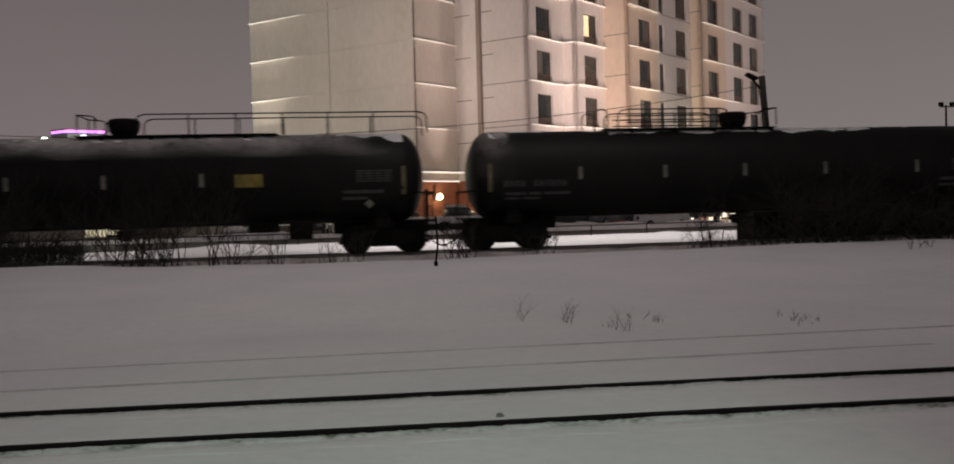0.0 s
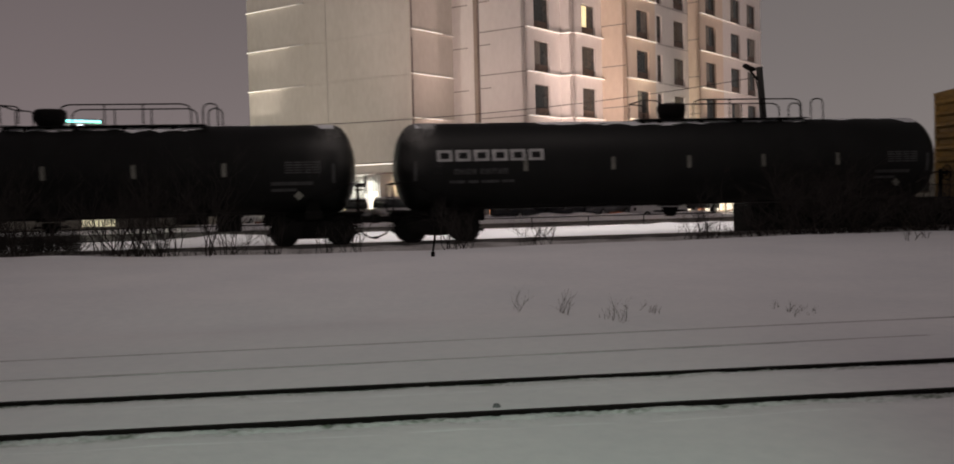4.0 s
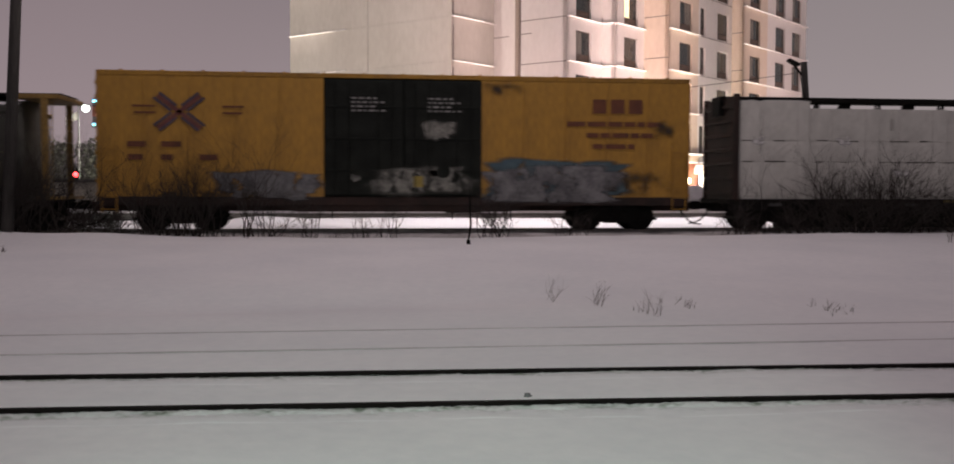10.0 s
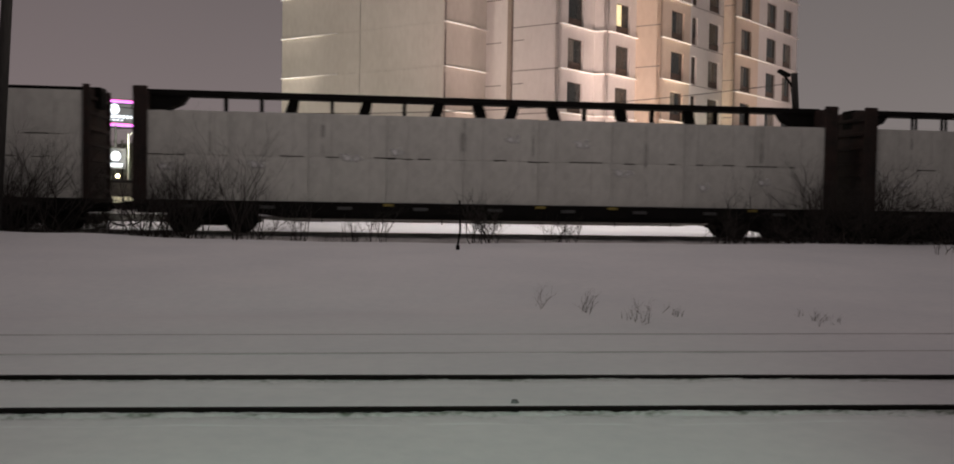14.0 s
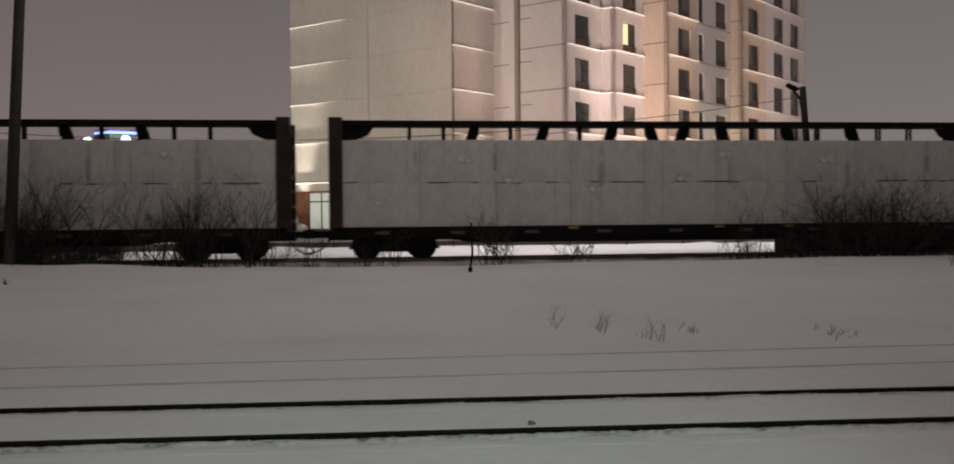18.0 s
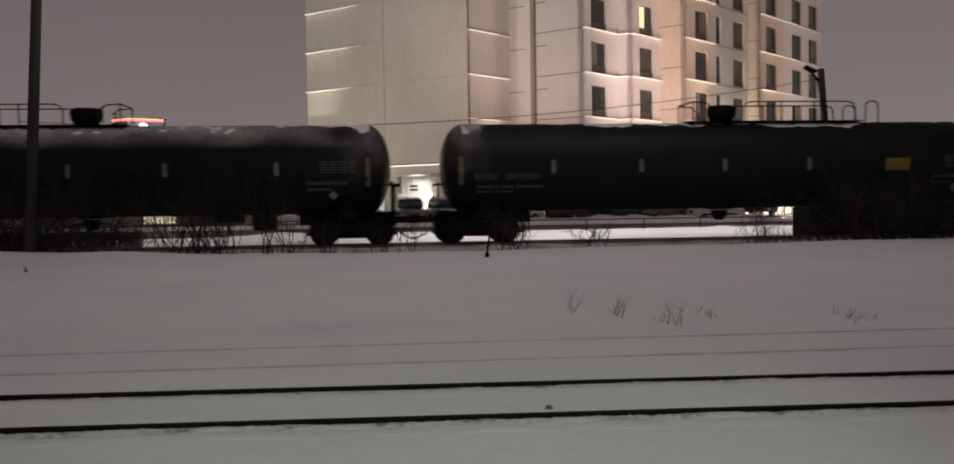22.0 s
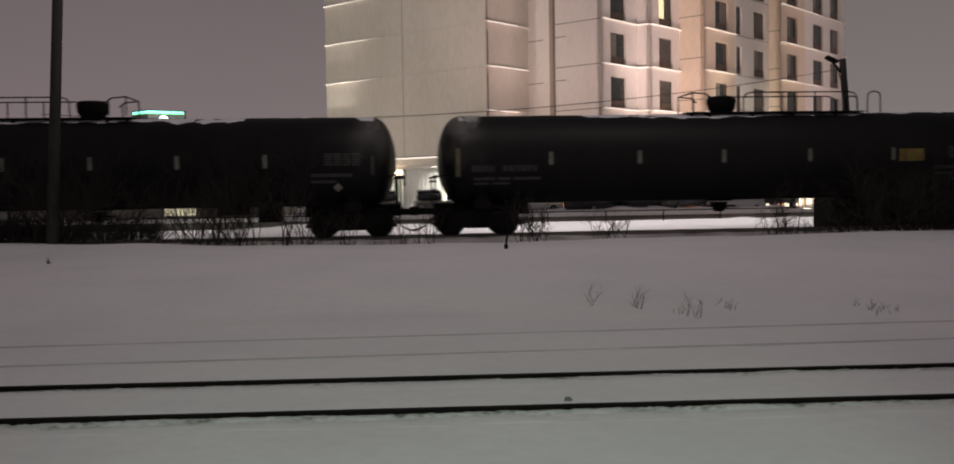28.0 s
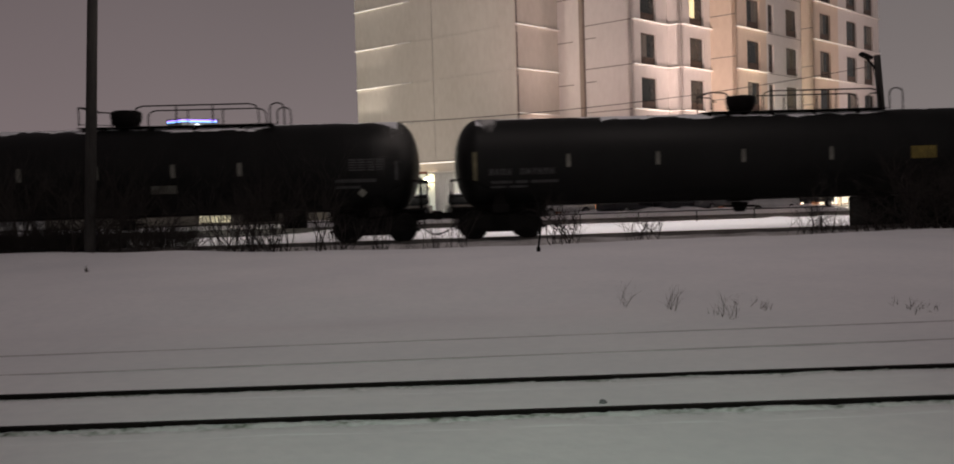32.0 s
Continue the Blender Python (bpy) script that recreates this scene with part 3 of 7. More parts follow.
tagged(new("ballast_bed", finish("ballast_bed", bm, BALLAST)), "gravel ballast bed packed with grey snow under the track", "ballast", kind="structure")

# road in front of the hotel, with a cable fence
bm = bmesh.new()
edge = [(x, 51.4 - 3.4 * smooth_step(1, -9, x) + 0.5 * noise.noise((x * 0.12, 1.3, 0)) + 0.25 * noise.noise((x * 0.6, 5, 0))) for x in range(-140, 141)]
near_e = [[bm.verts.new((x, y, z)) for x, y in edge] for z in (0.34, 0.1)]
far_e = [[bm.verts.new((x, 60.2 + 0.3 * noise.noise((x * 0.4, 9, 0)), z)) for x, y in edge] for z in (0.34, 0.1)]
for i in range(len(edge) - 1):
    bm.faces.new((near_e[0][i], near_e[0][i + 1], far_e[0][i + 1], far_e[0][i]))
    bm.faces.new((near_e[1][i], near_e[1][i + 1], near_e[0][i + 1], near_e[0][i]))
    bm.faces.new((far_e[0][i], far_e[0][i + 1], far_e[1][i + 1], far_e[1][i]))
tagged(new("road", finish("road", bm, ASPHALT)), "dark wet road cleared of snow before the hotel", "road", kind="structure")
guard = thing("cable_fence", "low dark cable fence along the road", "fence", "", pose(0, 50.4, 0.3), "structure")
bm = bmesh.new()
rod(bm, (-60, 0, 0.52), (60, 0, 0.52), 0.03, 0.03, 8)
part("cable", bm, IRON, guard)
bm = soft_box(bmesh.new(), -0.025, 0.025, -0.025, 0.025, -0.3, 0.55, 0.006)
pm = finish("post", bm, IRON)
for i in range(40):
    share("post", pm, guard, pose(-58 + 3 * i, 0, 0))

# ---- the train: positions of the car ends at the clip's start, and its way along x ----
ENDS = [-16.4, 4.16, 24.90, 45.30, 65.78, 86.18, 99.36, 119.53, 143.60, 167.42, 191.36, 215.59, 236.30, 257.22, 277.86, 298.22, 318.99, 339.28, 359.7]
WHEEL_R = 0.457
MESHES = {}


def train_way(t):
    return -10.8726 * t + 0.00895 * t * t


def cached(name, material, maker, smooth=False):
    if name not in MESHES:
        MESHES[name] = finish(name, maker(bmesh.new()), material, smooth)
    return MESHES[name]


def wheelset_mesh(bm):
    rod(bm, (0, -0.95, 0), (0, 0.95, 0), 0.085, 0.085, 10)
    for s in (-1, 1):
        p = [(0.09, s * 0.69), (0.16, s * 0.67), (0.36, s * 0.70), (0.40, s * 0.69), (0.49, s * 0.685), (0.485, s * 0.715), (WHEEL_R + 0.002, s * 0.725), (WHEEL_R - 0.004, s * 0.815), (0.40, s * 0.815), (0.37, s * 0.77), (0.17, s * 0.79), (0.09, s * 0.80)]
        spun(bm, p, 28, "Y")
        # raised ribs on the wheel plate make its turning visible
        for k in range(4):
            soft_box(bm, -0.02, 0.02, s * 0.775 - 0.02, s * 0.775 + 0.02, 0.17, 0.37, 0.004)
            bmesh.ops.rotate(bm, verts=bm.verts[-24:], cent=(0, 0, 0), matrix=Matrix.Rotation(k * math.pi / 2, 3, "Y"))
    return bm


def truck_frame_mesh(bm):
    for s in (-1, 1):
        o = [(-1.18, 0.36), (-1.18, 0.58), (-0.95, 0.66), (-0.45, 0.80), (0.45, 0.80), (0.95, 0.66), (1.18, 0.58), (1.18, 0.36), (0.72, 0.36), (0.42, 0.24), (-0.42, 0.24), (-0.72, 0.36)]
        prism(bm, o, s * 0.98, s * 1.10)
        for x in (-0.89, 0.89):
            rod(bm, (x, s * 0.93, WHEEL_R), (x, s * 1.16, WHEEL_R), 0.14, 0.14, 12)
        for x in (-0.2, 0.0, 0.2):
            rod(bm, (x, s * 1.04, 0.28), (x, s * 1.13, 0.56), 0.06, 0.06, 8)
    soft_box(bm, -0.2, 0.2, -1.15, 1.15, 0.5, 0.82, 0.03)
    for x in (-1.42, 1.42):
        soft_box(bm, x - 0.05, x + 0.05, -0.8, 0.8, 0.32, 0.42, 0.02)
    return bm


WHEELSETS = []


def trucks(car, offset, index):
    for s in (-1, 1):
        f = share("truck", cached("truck", IRON, truck_frame_mesh), car, pose(s * offset, 0, 0))
        for x in (-0.89, 0.89):
            w = share("wheelset", cached("wheelset", WHEEL, wheelset_mesh, False), f, pose(x, 0, WHEEL_R))
            WHEELSETS.append((w, x))


def coupler_mesh(bm):
    soft_box(bm, 0, 0.62, -0.09, 0.09, 0.70, 0.90, 0.02)
    soft_box(bm, 0.55, 0.78, -0.19, 0.12, 0.66, 0.96, 0.05)
    return bm


def hose_mesh(bm):
    return pipe(bm, [(0.0, -0.45, 0.74), (0.15, -0.46, 0.50), (0.34, -0.47, 0.30), (0.55, -0.46, 0.20), (0.78, -0.44, 0.17)], 0.028)


def couplers(car, half):
    share("air_hose", cached("air_hose", IRON, hose_mesh), car, pose(half - 0.72, 0, 0), "drooping rubber air hose")
    share("air_hose", MESHES["air_hose"], car, pose(-half + 0.72, 0, 0, 0, 0, 180), "drooping rubber air hose")
    share("coupler", cached("coupler", IRON, coupler_mesh), car, pose(half - 0.72, 0, 0))
    share("coupler", cached("coupler", IRON, coupler_mesh), car, pose(-half + 0.72, 0, 0, 0, 0, 180))


def islands(bm):
    """The separate pieces of a mesh, each as a mesh of its own."""
    left, out = set(bm.verts), []
    while left:
        stack, got = [left.pop()], []
        while stack:
            v = stack.pop()
            got.append(v)
            for e in v.link_edges:
                w = e.other_vert(v)
                if w in left:
                    left.discard(w)
                    stack.append(w)
        one = bmesh.new()
        names = {v: one.verts.new(v.co) for v in got}
        for f in {f for v in got for f in v.link_faces}:
            one.faces.new([names[v] for v in f.verts])
        out.append(one)
    bm.free()
    return out


def pieces(name, key, material, maker, parent, m=None, label="", smooth=False):
    """As share(), with every separate piece as a part of its own."""
    if key not in MESHES:
        MESHES[key] = [finish(name, one, material, smooth) for one in islands(maker(bmesh.new()))]
    return [share(name, me, parent, m, label) for me in MESHES[key]]


def stuff(name, key, material, maker, parent, label=""):
    return tagged(share(name, cached(key, material, maker), parent, None, label), kind="stuff")


def plate(bm, x0, x1, z0, z1, y, d=0.012):
    return box(bm, x0, x1, y - d, y, z0, z1)


# ---- tank cars ----
TANK_R, TANK_Z, TANK_H = 1.45, 2.47, 9.6


def shell_mesh(bm):
    prof = []
    for k in range(9):
        a = math.pi / 2 * k / 8
        prof.append((max(0.02, TANK_R * math.sin(a)), -TANK_H + 0.75 * (1 - math.cos(a))))
    for x in (-6.4, -6.38, -3.2, -3.18, 0, 0.02, 3.2, 3.22, 6.4, 6.42):
        prof.append((TANK_R + (0.012 if (x * 100) % 10 > 1 else 0), x))
    prof += [(r, -h) for r, h in prof[8::-1]]
    return spun(bm, prof, 48, "X", Matrix.Translation((0, 0, TANK_Z)))


def sill_mesh(bm):
    for s in (-1, 1):
        soft_box(bm, min(s * 6.6, s * 9.75), max(s * 6.6, s * 9.75), -0.35, 0.35, 0.66, 1.06, 0.03)
        soft_box(bm, s * 8.2 - 0.28, s * 8.2 + 0.28, -1.35, 1.35, 0.84, 1.12, 0.03)
        prism(bm, [(-0.25, 0.0), (0.25, 0.0), (0.12, 0.45), (-0.12, 0.45)], -1.1, -0.9, pose(s * 8.2, 0, 1.05))
        prism(bm, [(-0.25, 0.0), (0.25, 0.0), (0.12, 0.45), (-0.12, 0.45)], 0.9, 1.1, pose(s * 8.2, 0, 1.05))
        soft_box(bm, min(s * 9.2, s * 9.78), max(s * 9.2, s * 9.78), -1.4, 1.4, 1.0, 1.07, 0.02)
    return bm


def end_rail_mesh(bm):
    for s in (1,):
        for y in (-1.38, 1.38):
            pipe(bm, [(s * 9.74, y, 1.05), (s * 9.74, y, 1.95), (s * 9.2, y, 1.95), (s * 8.5, y * 0.97, 1.6)], 0.022)
        pipe(bm, [(s * 9.74, -1.38, 1.95), (s * 9.74, 1.38, 1.95)], 0.022)
        pipe(bm, [(s * 9.74, -1.38, 1.5), (s * 9.74, 1.38, 1.5)], 0.018)
        for y in (-1.35, 1.35):
            for z in (0.55, 0.85):
                pipe(bm, [(s * 9.3, y, z), (s * 9.7, y, z)], 0.018)
            pipe(bm, [(s * 9.3, y, 0.5), (s * 9.3, y, 1.05)], 0.018)
            pipe(bm, [(s * 9.7, y, 0.5), (s * 9.7, y, 1.05)], 0.018)
    return bm


def outlet_mesh(bm):
    spun(bm, [(0.45, 0.98), (0.45, 1.12)], 18)
    spun(bm, [(0.16, 0.62), (0.22, 0.72), (0.30, 0.95)], 14)
    soft_box(bm, -0.5, 0.5, -0.3, 0.3, 0.78, 0.84, 0.02)
    return bm


def side_pipe_mesh(bm):
    pipe(bm, [(-7.4, -0.95, 1.08), (7.4, -0.95, 1.08)], 0.03)
    pipe(bm, [(-7.4, 0.95, 1.08), (7.4, 0.95, 1.08)], 0.03)
    soft_box(bm, 5.2, 5.95, -1.15, -0.75, 0.55, 1.12, 0.03)
    rod(bm, (3.9, -0.6, 0.95), (4.9, -0.6, 0.95), 0.17, 0.17, 12)
    return bm


def hatch_mesh(bm):
    spun(bm, [(0.26, 3.84), (0.30, 3.94), (0.40, 4.03), (0.46, 4.14), (0.495, 4.28), (0.50, 4.40), (0.47, 4.47), (0.40, 4.51), (0.05, 4.53)], 28)
    return bm


def walkway_mesh(bm):
    soft_box(bm, -1.3, 4.9, -0.62, 0.62, 3.93, 3.96, 0.008)
    for x in (-1.1, -0.5, 1.0, 2.4, 3.9):
        soft_box(bm, x - 0.05, x + 0.05, -0.6, 0.6, 3.78, 3.93, 0.01)
    return bm


def rails_mesh(lines, long=False):
    def make(bm):
        r = 0.024
        end = 9.4 if long else 4.2
        top = 4.58
        for y in (-0.82, 0.82):
            for k in range(lines):
                z = top - k * (0.22 if lines > 2 else 0.17)
                pipe(bm, [(0.58, y, 3.95), (0.58, y, z - 0.2), (0.66, y, z - 0.06), (0.85, y, z), (end, y, z), (end + 0.2, y, z - 0.05), (end + 0.29, y, z - 0.17), (end + 0.31, y, 3.9)] if k == 0 else [(0.8, y, z), (end, y, z)], r)
            n = 6 if long else 3
            for i in range(1, n):
                x = 0.75 + (end - 0.75) * i / n
                pipe(bm, [(x, y, 3.9), (x, y, top)], r)
            pipe(bm, [(-1.15, y, 4.0), (-1.15, y, top), (-0.7, y, top - 0.04), (-0.5, y, top - 0.2)], r)
            pipe(bm, [(-0.62, y, 4.0), (-0.62, y, top - 0.08)], r)
            if not long:
                pipe(bm, [(4.86, y, 3.8), (4.86, y, top - 0.16), (4.91, y, top - 0.05), (5.02, y, top), (5.16, y, top), (5.27, y, top - 0.05), (5.31, y, top - 0.16), (5.31, y, 3.8)], r)
        pipe(bm, [(-1.15, -0.82, top), (-1.15, 0.82, top)], r)
        return bm
    return make


def snow_cap_mesh(seed):
    def make(bm):
        n, mcols = 260, 41
        v = {}
        keep = []
        for i in range(n):
            x = -8.9 + 17.8 * i / (n - 1)
            for j in range(mcols):
                a = radians(-56 + 112 * j / (mcols - 1))
                wid = 18 + 10 * noise.noise((x * 0.45, seed, 2)) + 5 * noise.noise((x * 1.9, seed, 7)) + (9 if abs(x) < 4.8 else -5) + 22 * smooth_step(8.0, 8.7, abs(x)) + (7 if seed > 30 else 0)
                if abs(math.degrees(a) + 7 * noise.noise((x * 2, seed, j * 0.12))) < wid:
                    keep.append((i, j))
        def vert(i, j):
            if (i, j) not in v:
                x = -8.9 + 17.8 * i / (n - 1)
                a = radians(-56 + 112 * j / (mcols - 1))
                r = TANK_R + 0.012 + 0.01 * noise.noise((x * 3, a * 5, seed))
                v[i, j] = bm.verts.new((x, r * math.sin(a), TANK_Z + r * math.cos(a)))
            return v[i, j]
        ok = set(keep)
        for i, j in keep:
            if {(i + 1, j), (i, j + 1), (i + 1, j + 1)} <= ok:
                bm.faces.new((vert(i, j), vert(i + 1, j), vert(i + 1, j + 1), vert(i, j + 1)))
        return bm
    return make


def end_film_mesh(seed):
    """A pale grey film over the rounded end and the last stretch of the shell."""
    prof = [(TANK_R * math.sin(math.pi / 2 * k / 10), -TANK_H + 0.75 * (1 - math.cos(math.pi / 2 * k / 10))) for k in range(3, 11)]
    prof += [(TANK_R, -TANK_H + 0.75 + d) for d in (0.15, 0.35, 0.6, 0.9)]
    n = 29
    verts, faces, rim = [], [], []
    for i, (r, x) in enumerate(prof):
        for j in range(n):
            a = radians(-105 + 210 * j / (n - 1))
            verts.append((x - 0.008, (r + 0.007) * math.sin(a), TANK_Z + (r + 0.007) * math.cos(a)))
            along_ = abs(i - 6) / 4.6
            rim.append(min(1.0, max(along_, abs(a) / radians(105)) + 0.12 * noise.noise((i * 0.5, j * 0.3, seed))))
    for i in range(len(prof) - 1):
        for j in range(n - 1):
            k = i * n + j
            faces.append((k, k + 1, k + n + 1, k + n))
    me = bpy.data.meshes.new("frost")
    me.from_pydata(verts, [], faces)
    me.attributes.new("rim", "FLOAT", "POINT").data.foreach_set("value", rim)
    me.materials.append(END_FILM)
    return me


def top_frost_mesh():
    """A film of frost over the whole top of the shell."""
    nx, n = 70, 21
    verts, faces, rim = [], [], []
    for i in range(nx):
        x = -8.8 + 17.6 * i / (nx - 1)
        for j in range(n):
            a = radians(-62 + 124 * j / (n - 1))
            verts.append((x, (TANK_R + 0.016) * math.sin(a), TANK_Z + (TANK_R + 0.016) * math.cos(a)))
            rim.append(min(1.0, max(abs(a) / radians(62), abs(x) / 8.9) + 0.15 * noise.noise((x * 0.6, a * 2, 4.4))))
    for i in range(nx - 1):
        for j in range(n - 1):
            k = i * n + j
            faces.append((k, k + 1, k + n + 1, k + n))
    me = bpy.data.meshes.new("frost")
    me.from_pydata(verts, [], faces)
    me.attributes.new("rim", "FLOAT", "POINT").data.foreach_set("value", rim)
    me.materials.append(TOP_FROST)
    return me


def side_marks(bm, bars):
    """Flat plates on the tank's side: x0, x1, z0, z1."""
    for x0, x1, z0, z1 in bars:
        ring = []
        for z in (z0, (z0 + z1) / 2, z1):
            y = -math.sqrt(TANK_R ** 2 - (z - TANK_Z) ** 2) - 0.016
            ring.append([bm.verts.new((x, y, z)) for x in (x0, x1)])
        for a, b in zip(ring, ring[1:]):
            bm.faces.new((a[0], a[1], b[1], b[0]))
    return bm


def small_bars(x, z, widths, h):
    out = []
    for w in widths:
        out.append((x, x + w, z, z + h))
        x += w + 0.09
    return out


def letter_bars(x, z, n, h):
    """A short word as plain upright bars of its size."""
    out = []
    for k in range(n):
        a = x + k * 0.19
        out += [(a, a + 0.05, z, z + h), (a + 0.09, a + 0.14, z, z + h), (a + 0.05, a + 0.09, z + h * (0.4 if k % 2 else 0.78), z + h * (0.62 if k % 2 else 1.0))]
    return out


def block_letters():
    """Six hollow blocks in a row, as plain shapes for a maker's name."""
    out = []
    for k in range(6):
        x = -8.3 + k * 0.60
        out += [(x, x + 0.12, 2.60, 2.97), (x + 0.40, x + 0.51, 2.60, 2.97), (x + 0.12, x + 0.40, 2.88, 2.97), (x + 0.12, x + 0.40, 2.60, 2.685)]
    return out


def shell_patch(x0, x1, a0, a1, seed, material, taper=0.0):
    """A film lying on the tank's shell between two angles from its top, whose rim value runs from 0 in the middle to 1 at the edge."""
    nx, na = 16, 12
    verts, faces, rim = [], [], []
    for j in range(na + 1):
        v = j / na
        for i in range(nx + 1):
            u = i / nx
            wide = 1 - taper * v
            x = (x0 + x1) / 2 + (u - 0.5) * (x1 - x0) * wide
            a = radians(a0 + (a1 - a0) * v)
            verts.append((x, -(TANK_R + 0.02) * math.sin(a), TANK_Z + (TANK_R + 0.02) * math.cos(a)))
            rim.append(min(1.0, max(0.0, max(abs(2 * u - 1), v) + 0.22 * noise.noise((u * 3, v * 3, seed)))))
    for j in range(na):
        for i in range(nx):
            k = j * (nx + 1) + i
            faces.append((k, k + 1, k + nx + 2, k + nx + 1))
    me = bpy.data.meshes.new("patch")
    me.from_pydata(verts, [], faces)
    me.attributes.new("rim", "FLOAT", "POINT").data.foreach_set("value", rim)
    me.materials.append(material)
    return me


def brake_wheel_mesh(bm):
    """A hand wheel with spokes on a stand at the end platform."""
    soft_box(bm, 9.55, 9.66, -1.12, -0.98, 1.02, 2.05, 0.01)
    soft_box(bm, 9.62, 9.86, -1.10, -1.00, 1.86, 1.98, 0.01)
    ring = [(9.86, -1.05 + 0.27 * math.cos(a), 1.92 + 0.27 * math.sin(a)) for a in [k * math.pi / 8 for k in range(17)]]
    pipe(bm, ring, 0.022)
    for k in range(4):
        a = k * math.pi / 4
        pipe(bm, [(9.86, -1.05 - 0.27 * math.cos(a), 1.92 - 0.27 * math.sin(a)), (9.86, -1.05 + 0.27 * math.cos(a), 1.92 + 0.27 * math.sin(a))], 0.014)
    return bm


def diamond_mesh(bm):
    """A square plate standing on its corner, low on the tank's side."""
    y = -math.sqrt(TANK_R ** 2 - (1.62 - TANK_Z) ** 2) - 0.10
    c = [(-0.15, 1.62), (0.0, 1.47), (0.15, 1.62), (0.0, 1.77)]
    return prism(bm, c, y, y + 0.02)


def tank_car(index, x0, x1, named=False, flip=False, lines=1, long=False, placard=True, group="cars of the freight train"):
    half = (x1 - x0) / 2
    label = "black tank car with snowy top" + (" and pale block lettering" if named else " and long top handrail" if long else " and yellow placard" if placard else " and grey stencils")
    car = thing("tank_car", label, "tank car", group)
    m = pose(0, 0, 0, 0, 0, 180) if flip else None
    share("tank", cached("tank", BLACK, shell_mesh, True), car)
    pieces("sill", "tank_sill", IRON, sill_mesh, car)
    share("end_handrail", cached("tank_end_handrail", IRON, end_rail_mesh), car)
    share("end_handrail", MESHES["tank_end_handrail"], car, pose(0, 0, 0, 0, 0, 180))
    share("bottom_outlet", cached("bottom_outlet", IRON, outlet_mesh), car)
    share("brake_gear", cached("tank_brake_gear", IRON, side_pipe_mesh), car)
    share("valve_housing", cached("valve_housing", IRON, hatch_mesh), car, pose(0.1 if not flip else -0.1, 0, 0))
    share("walkway", cached("tank_walkway", IRON, walkway_mesh), car, m)
    share("handrail", cached(f"tank_handrail_{lines}_{long}", IRON, rails_mesh(lines, long)), car, m)
    k = index % 4 if index not in (0, 11) else 9 + index
    share("snow_cap", cached(f"tank_snow_{k}", SNOW_CAP, snow_cap_mesh(k * 3.7 + 0.5), True), car, None, "thin ragged layer of snow")
    for off in (-5.15, -2.85, -0.5, 1.87, 3.94) if index == 16 else (-5.4, -2.45, 0.17, 2.8, 5.5) if named else (-6.0, -3.1, -0.3, 2.6, 5.45) if index == 15 else (-6.0, -3.1, -0.3, 2.6) if placard else (-6.0, -3.1, -0.3, 2.6, 6.0):
        share("reflector", cached("tank_reflector", REFLECTOR, lambda bm: side_marks(bm, [(-0.07, 0.07, 2.25, 2.67)])), car, pose(off, 0, 0))
    for off in (-9.0, 8.85):
        share("end_strip", cached("tank_end_strip_pale", STENCIL, lambda bm: side_marks(bm, [(-0.05, 0.05, 2.0, 2.6)])) if named else cached("tank_end_strip", YSTRIP, lambda bm: side_marks(bm, [(-0.07, 0.07, 1.9, 2.8)])), car, pose(off, 0, 0, ), "dull reflective strip" if named else "yellowed reflective strip")
    if index in (0, 11):
        share("frost", MESHES.setdefault("top_frost", top_frost_mesh()), car, None, "grey frost over the tank's top")
    for side in (0, 180):
        if (index * 2 + side // 180) % 3 != 1:
            fm_ = MESHES.setdefault(f"end_film_{index % 2}", end_film_mesh(3.3 + index % 2))
            share("frost", fm_, car, pose(0, 0, 0, 0, 0, side), "pale grey film on the tank's rounded end")
    if named:
        stuff("lettering", "tank_block_letters", LETTER, lambda bm: side_marks(bm, block_letters()), car, "row of pale hollow block shapes")
        stuff("stencil", "tank_named_stencil", STENCIL, lambda bm: side_marks(bm, letter_bars(-7.75, 2.18, 4, 0.18) + letter_bars(-6.9, 2.18, 5, 0.18) + small_bars(-7.9, 1.9, (0.5, 0.35, 0.6, 0.4), 0.09)), car)
    else:
        stuff("stencil", "tank_plain_stencil", STENCIL, lambda bm: side_marks(bm, letter_bars(-8.55, 2.05, 4, 0.2) + letter_bars(-7.55, 2.05, 6, 0.2) + small_bars(-8.5, 1.78, (0.7, 0.4, 0.9), 0.09) + small_bars(-8.5, 1.64, (0.5, 0.6), 0.07)), car)
    stuff("data_stencil", "tank_data_stencil", STENCIL, lambda bm: side_marks(bm, small_bars(6.9, 1.95, (1.3,), 0.11) + small_bars(6.9, 1.76, (0.8,), 0.09) + [(x, x + 0.24, z, z + 0.045) for z in (2.32, 2.40, 2.48, 2.56, 2.64) for x in (7.35, 7.64, 7.93, 8.22)]), car)
    share("hazard_plate", cached("tank_diamond", REFLECTOR, diamond_mesh), car, pose(7.75, 0, 0), "small white plate standing on its corner")
    share("seam_frost", MESHES.setdefault("seam_frost", shell_patch(-9.0, -8.0, 8, 50, 2.2, TOP_FROST, 0.75)), car, None, "pale frost running down a weld seam")
    if index == 16:
        share("label_plate", cached("tank_label_plate", REFLECTOR, lambda bm: side_marks(bm, [(1.15, 1.95, 1.76, 2.02)])), car, None, "small pale label plate")
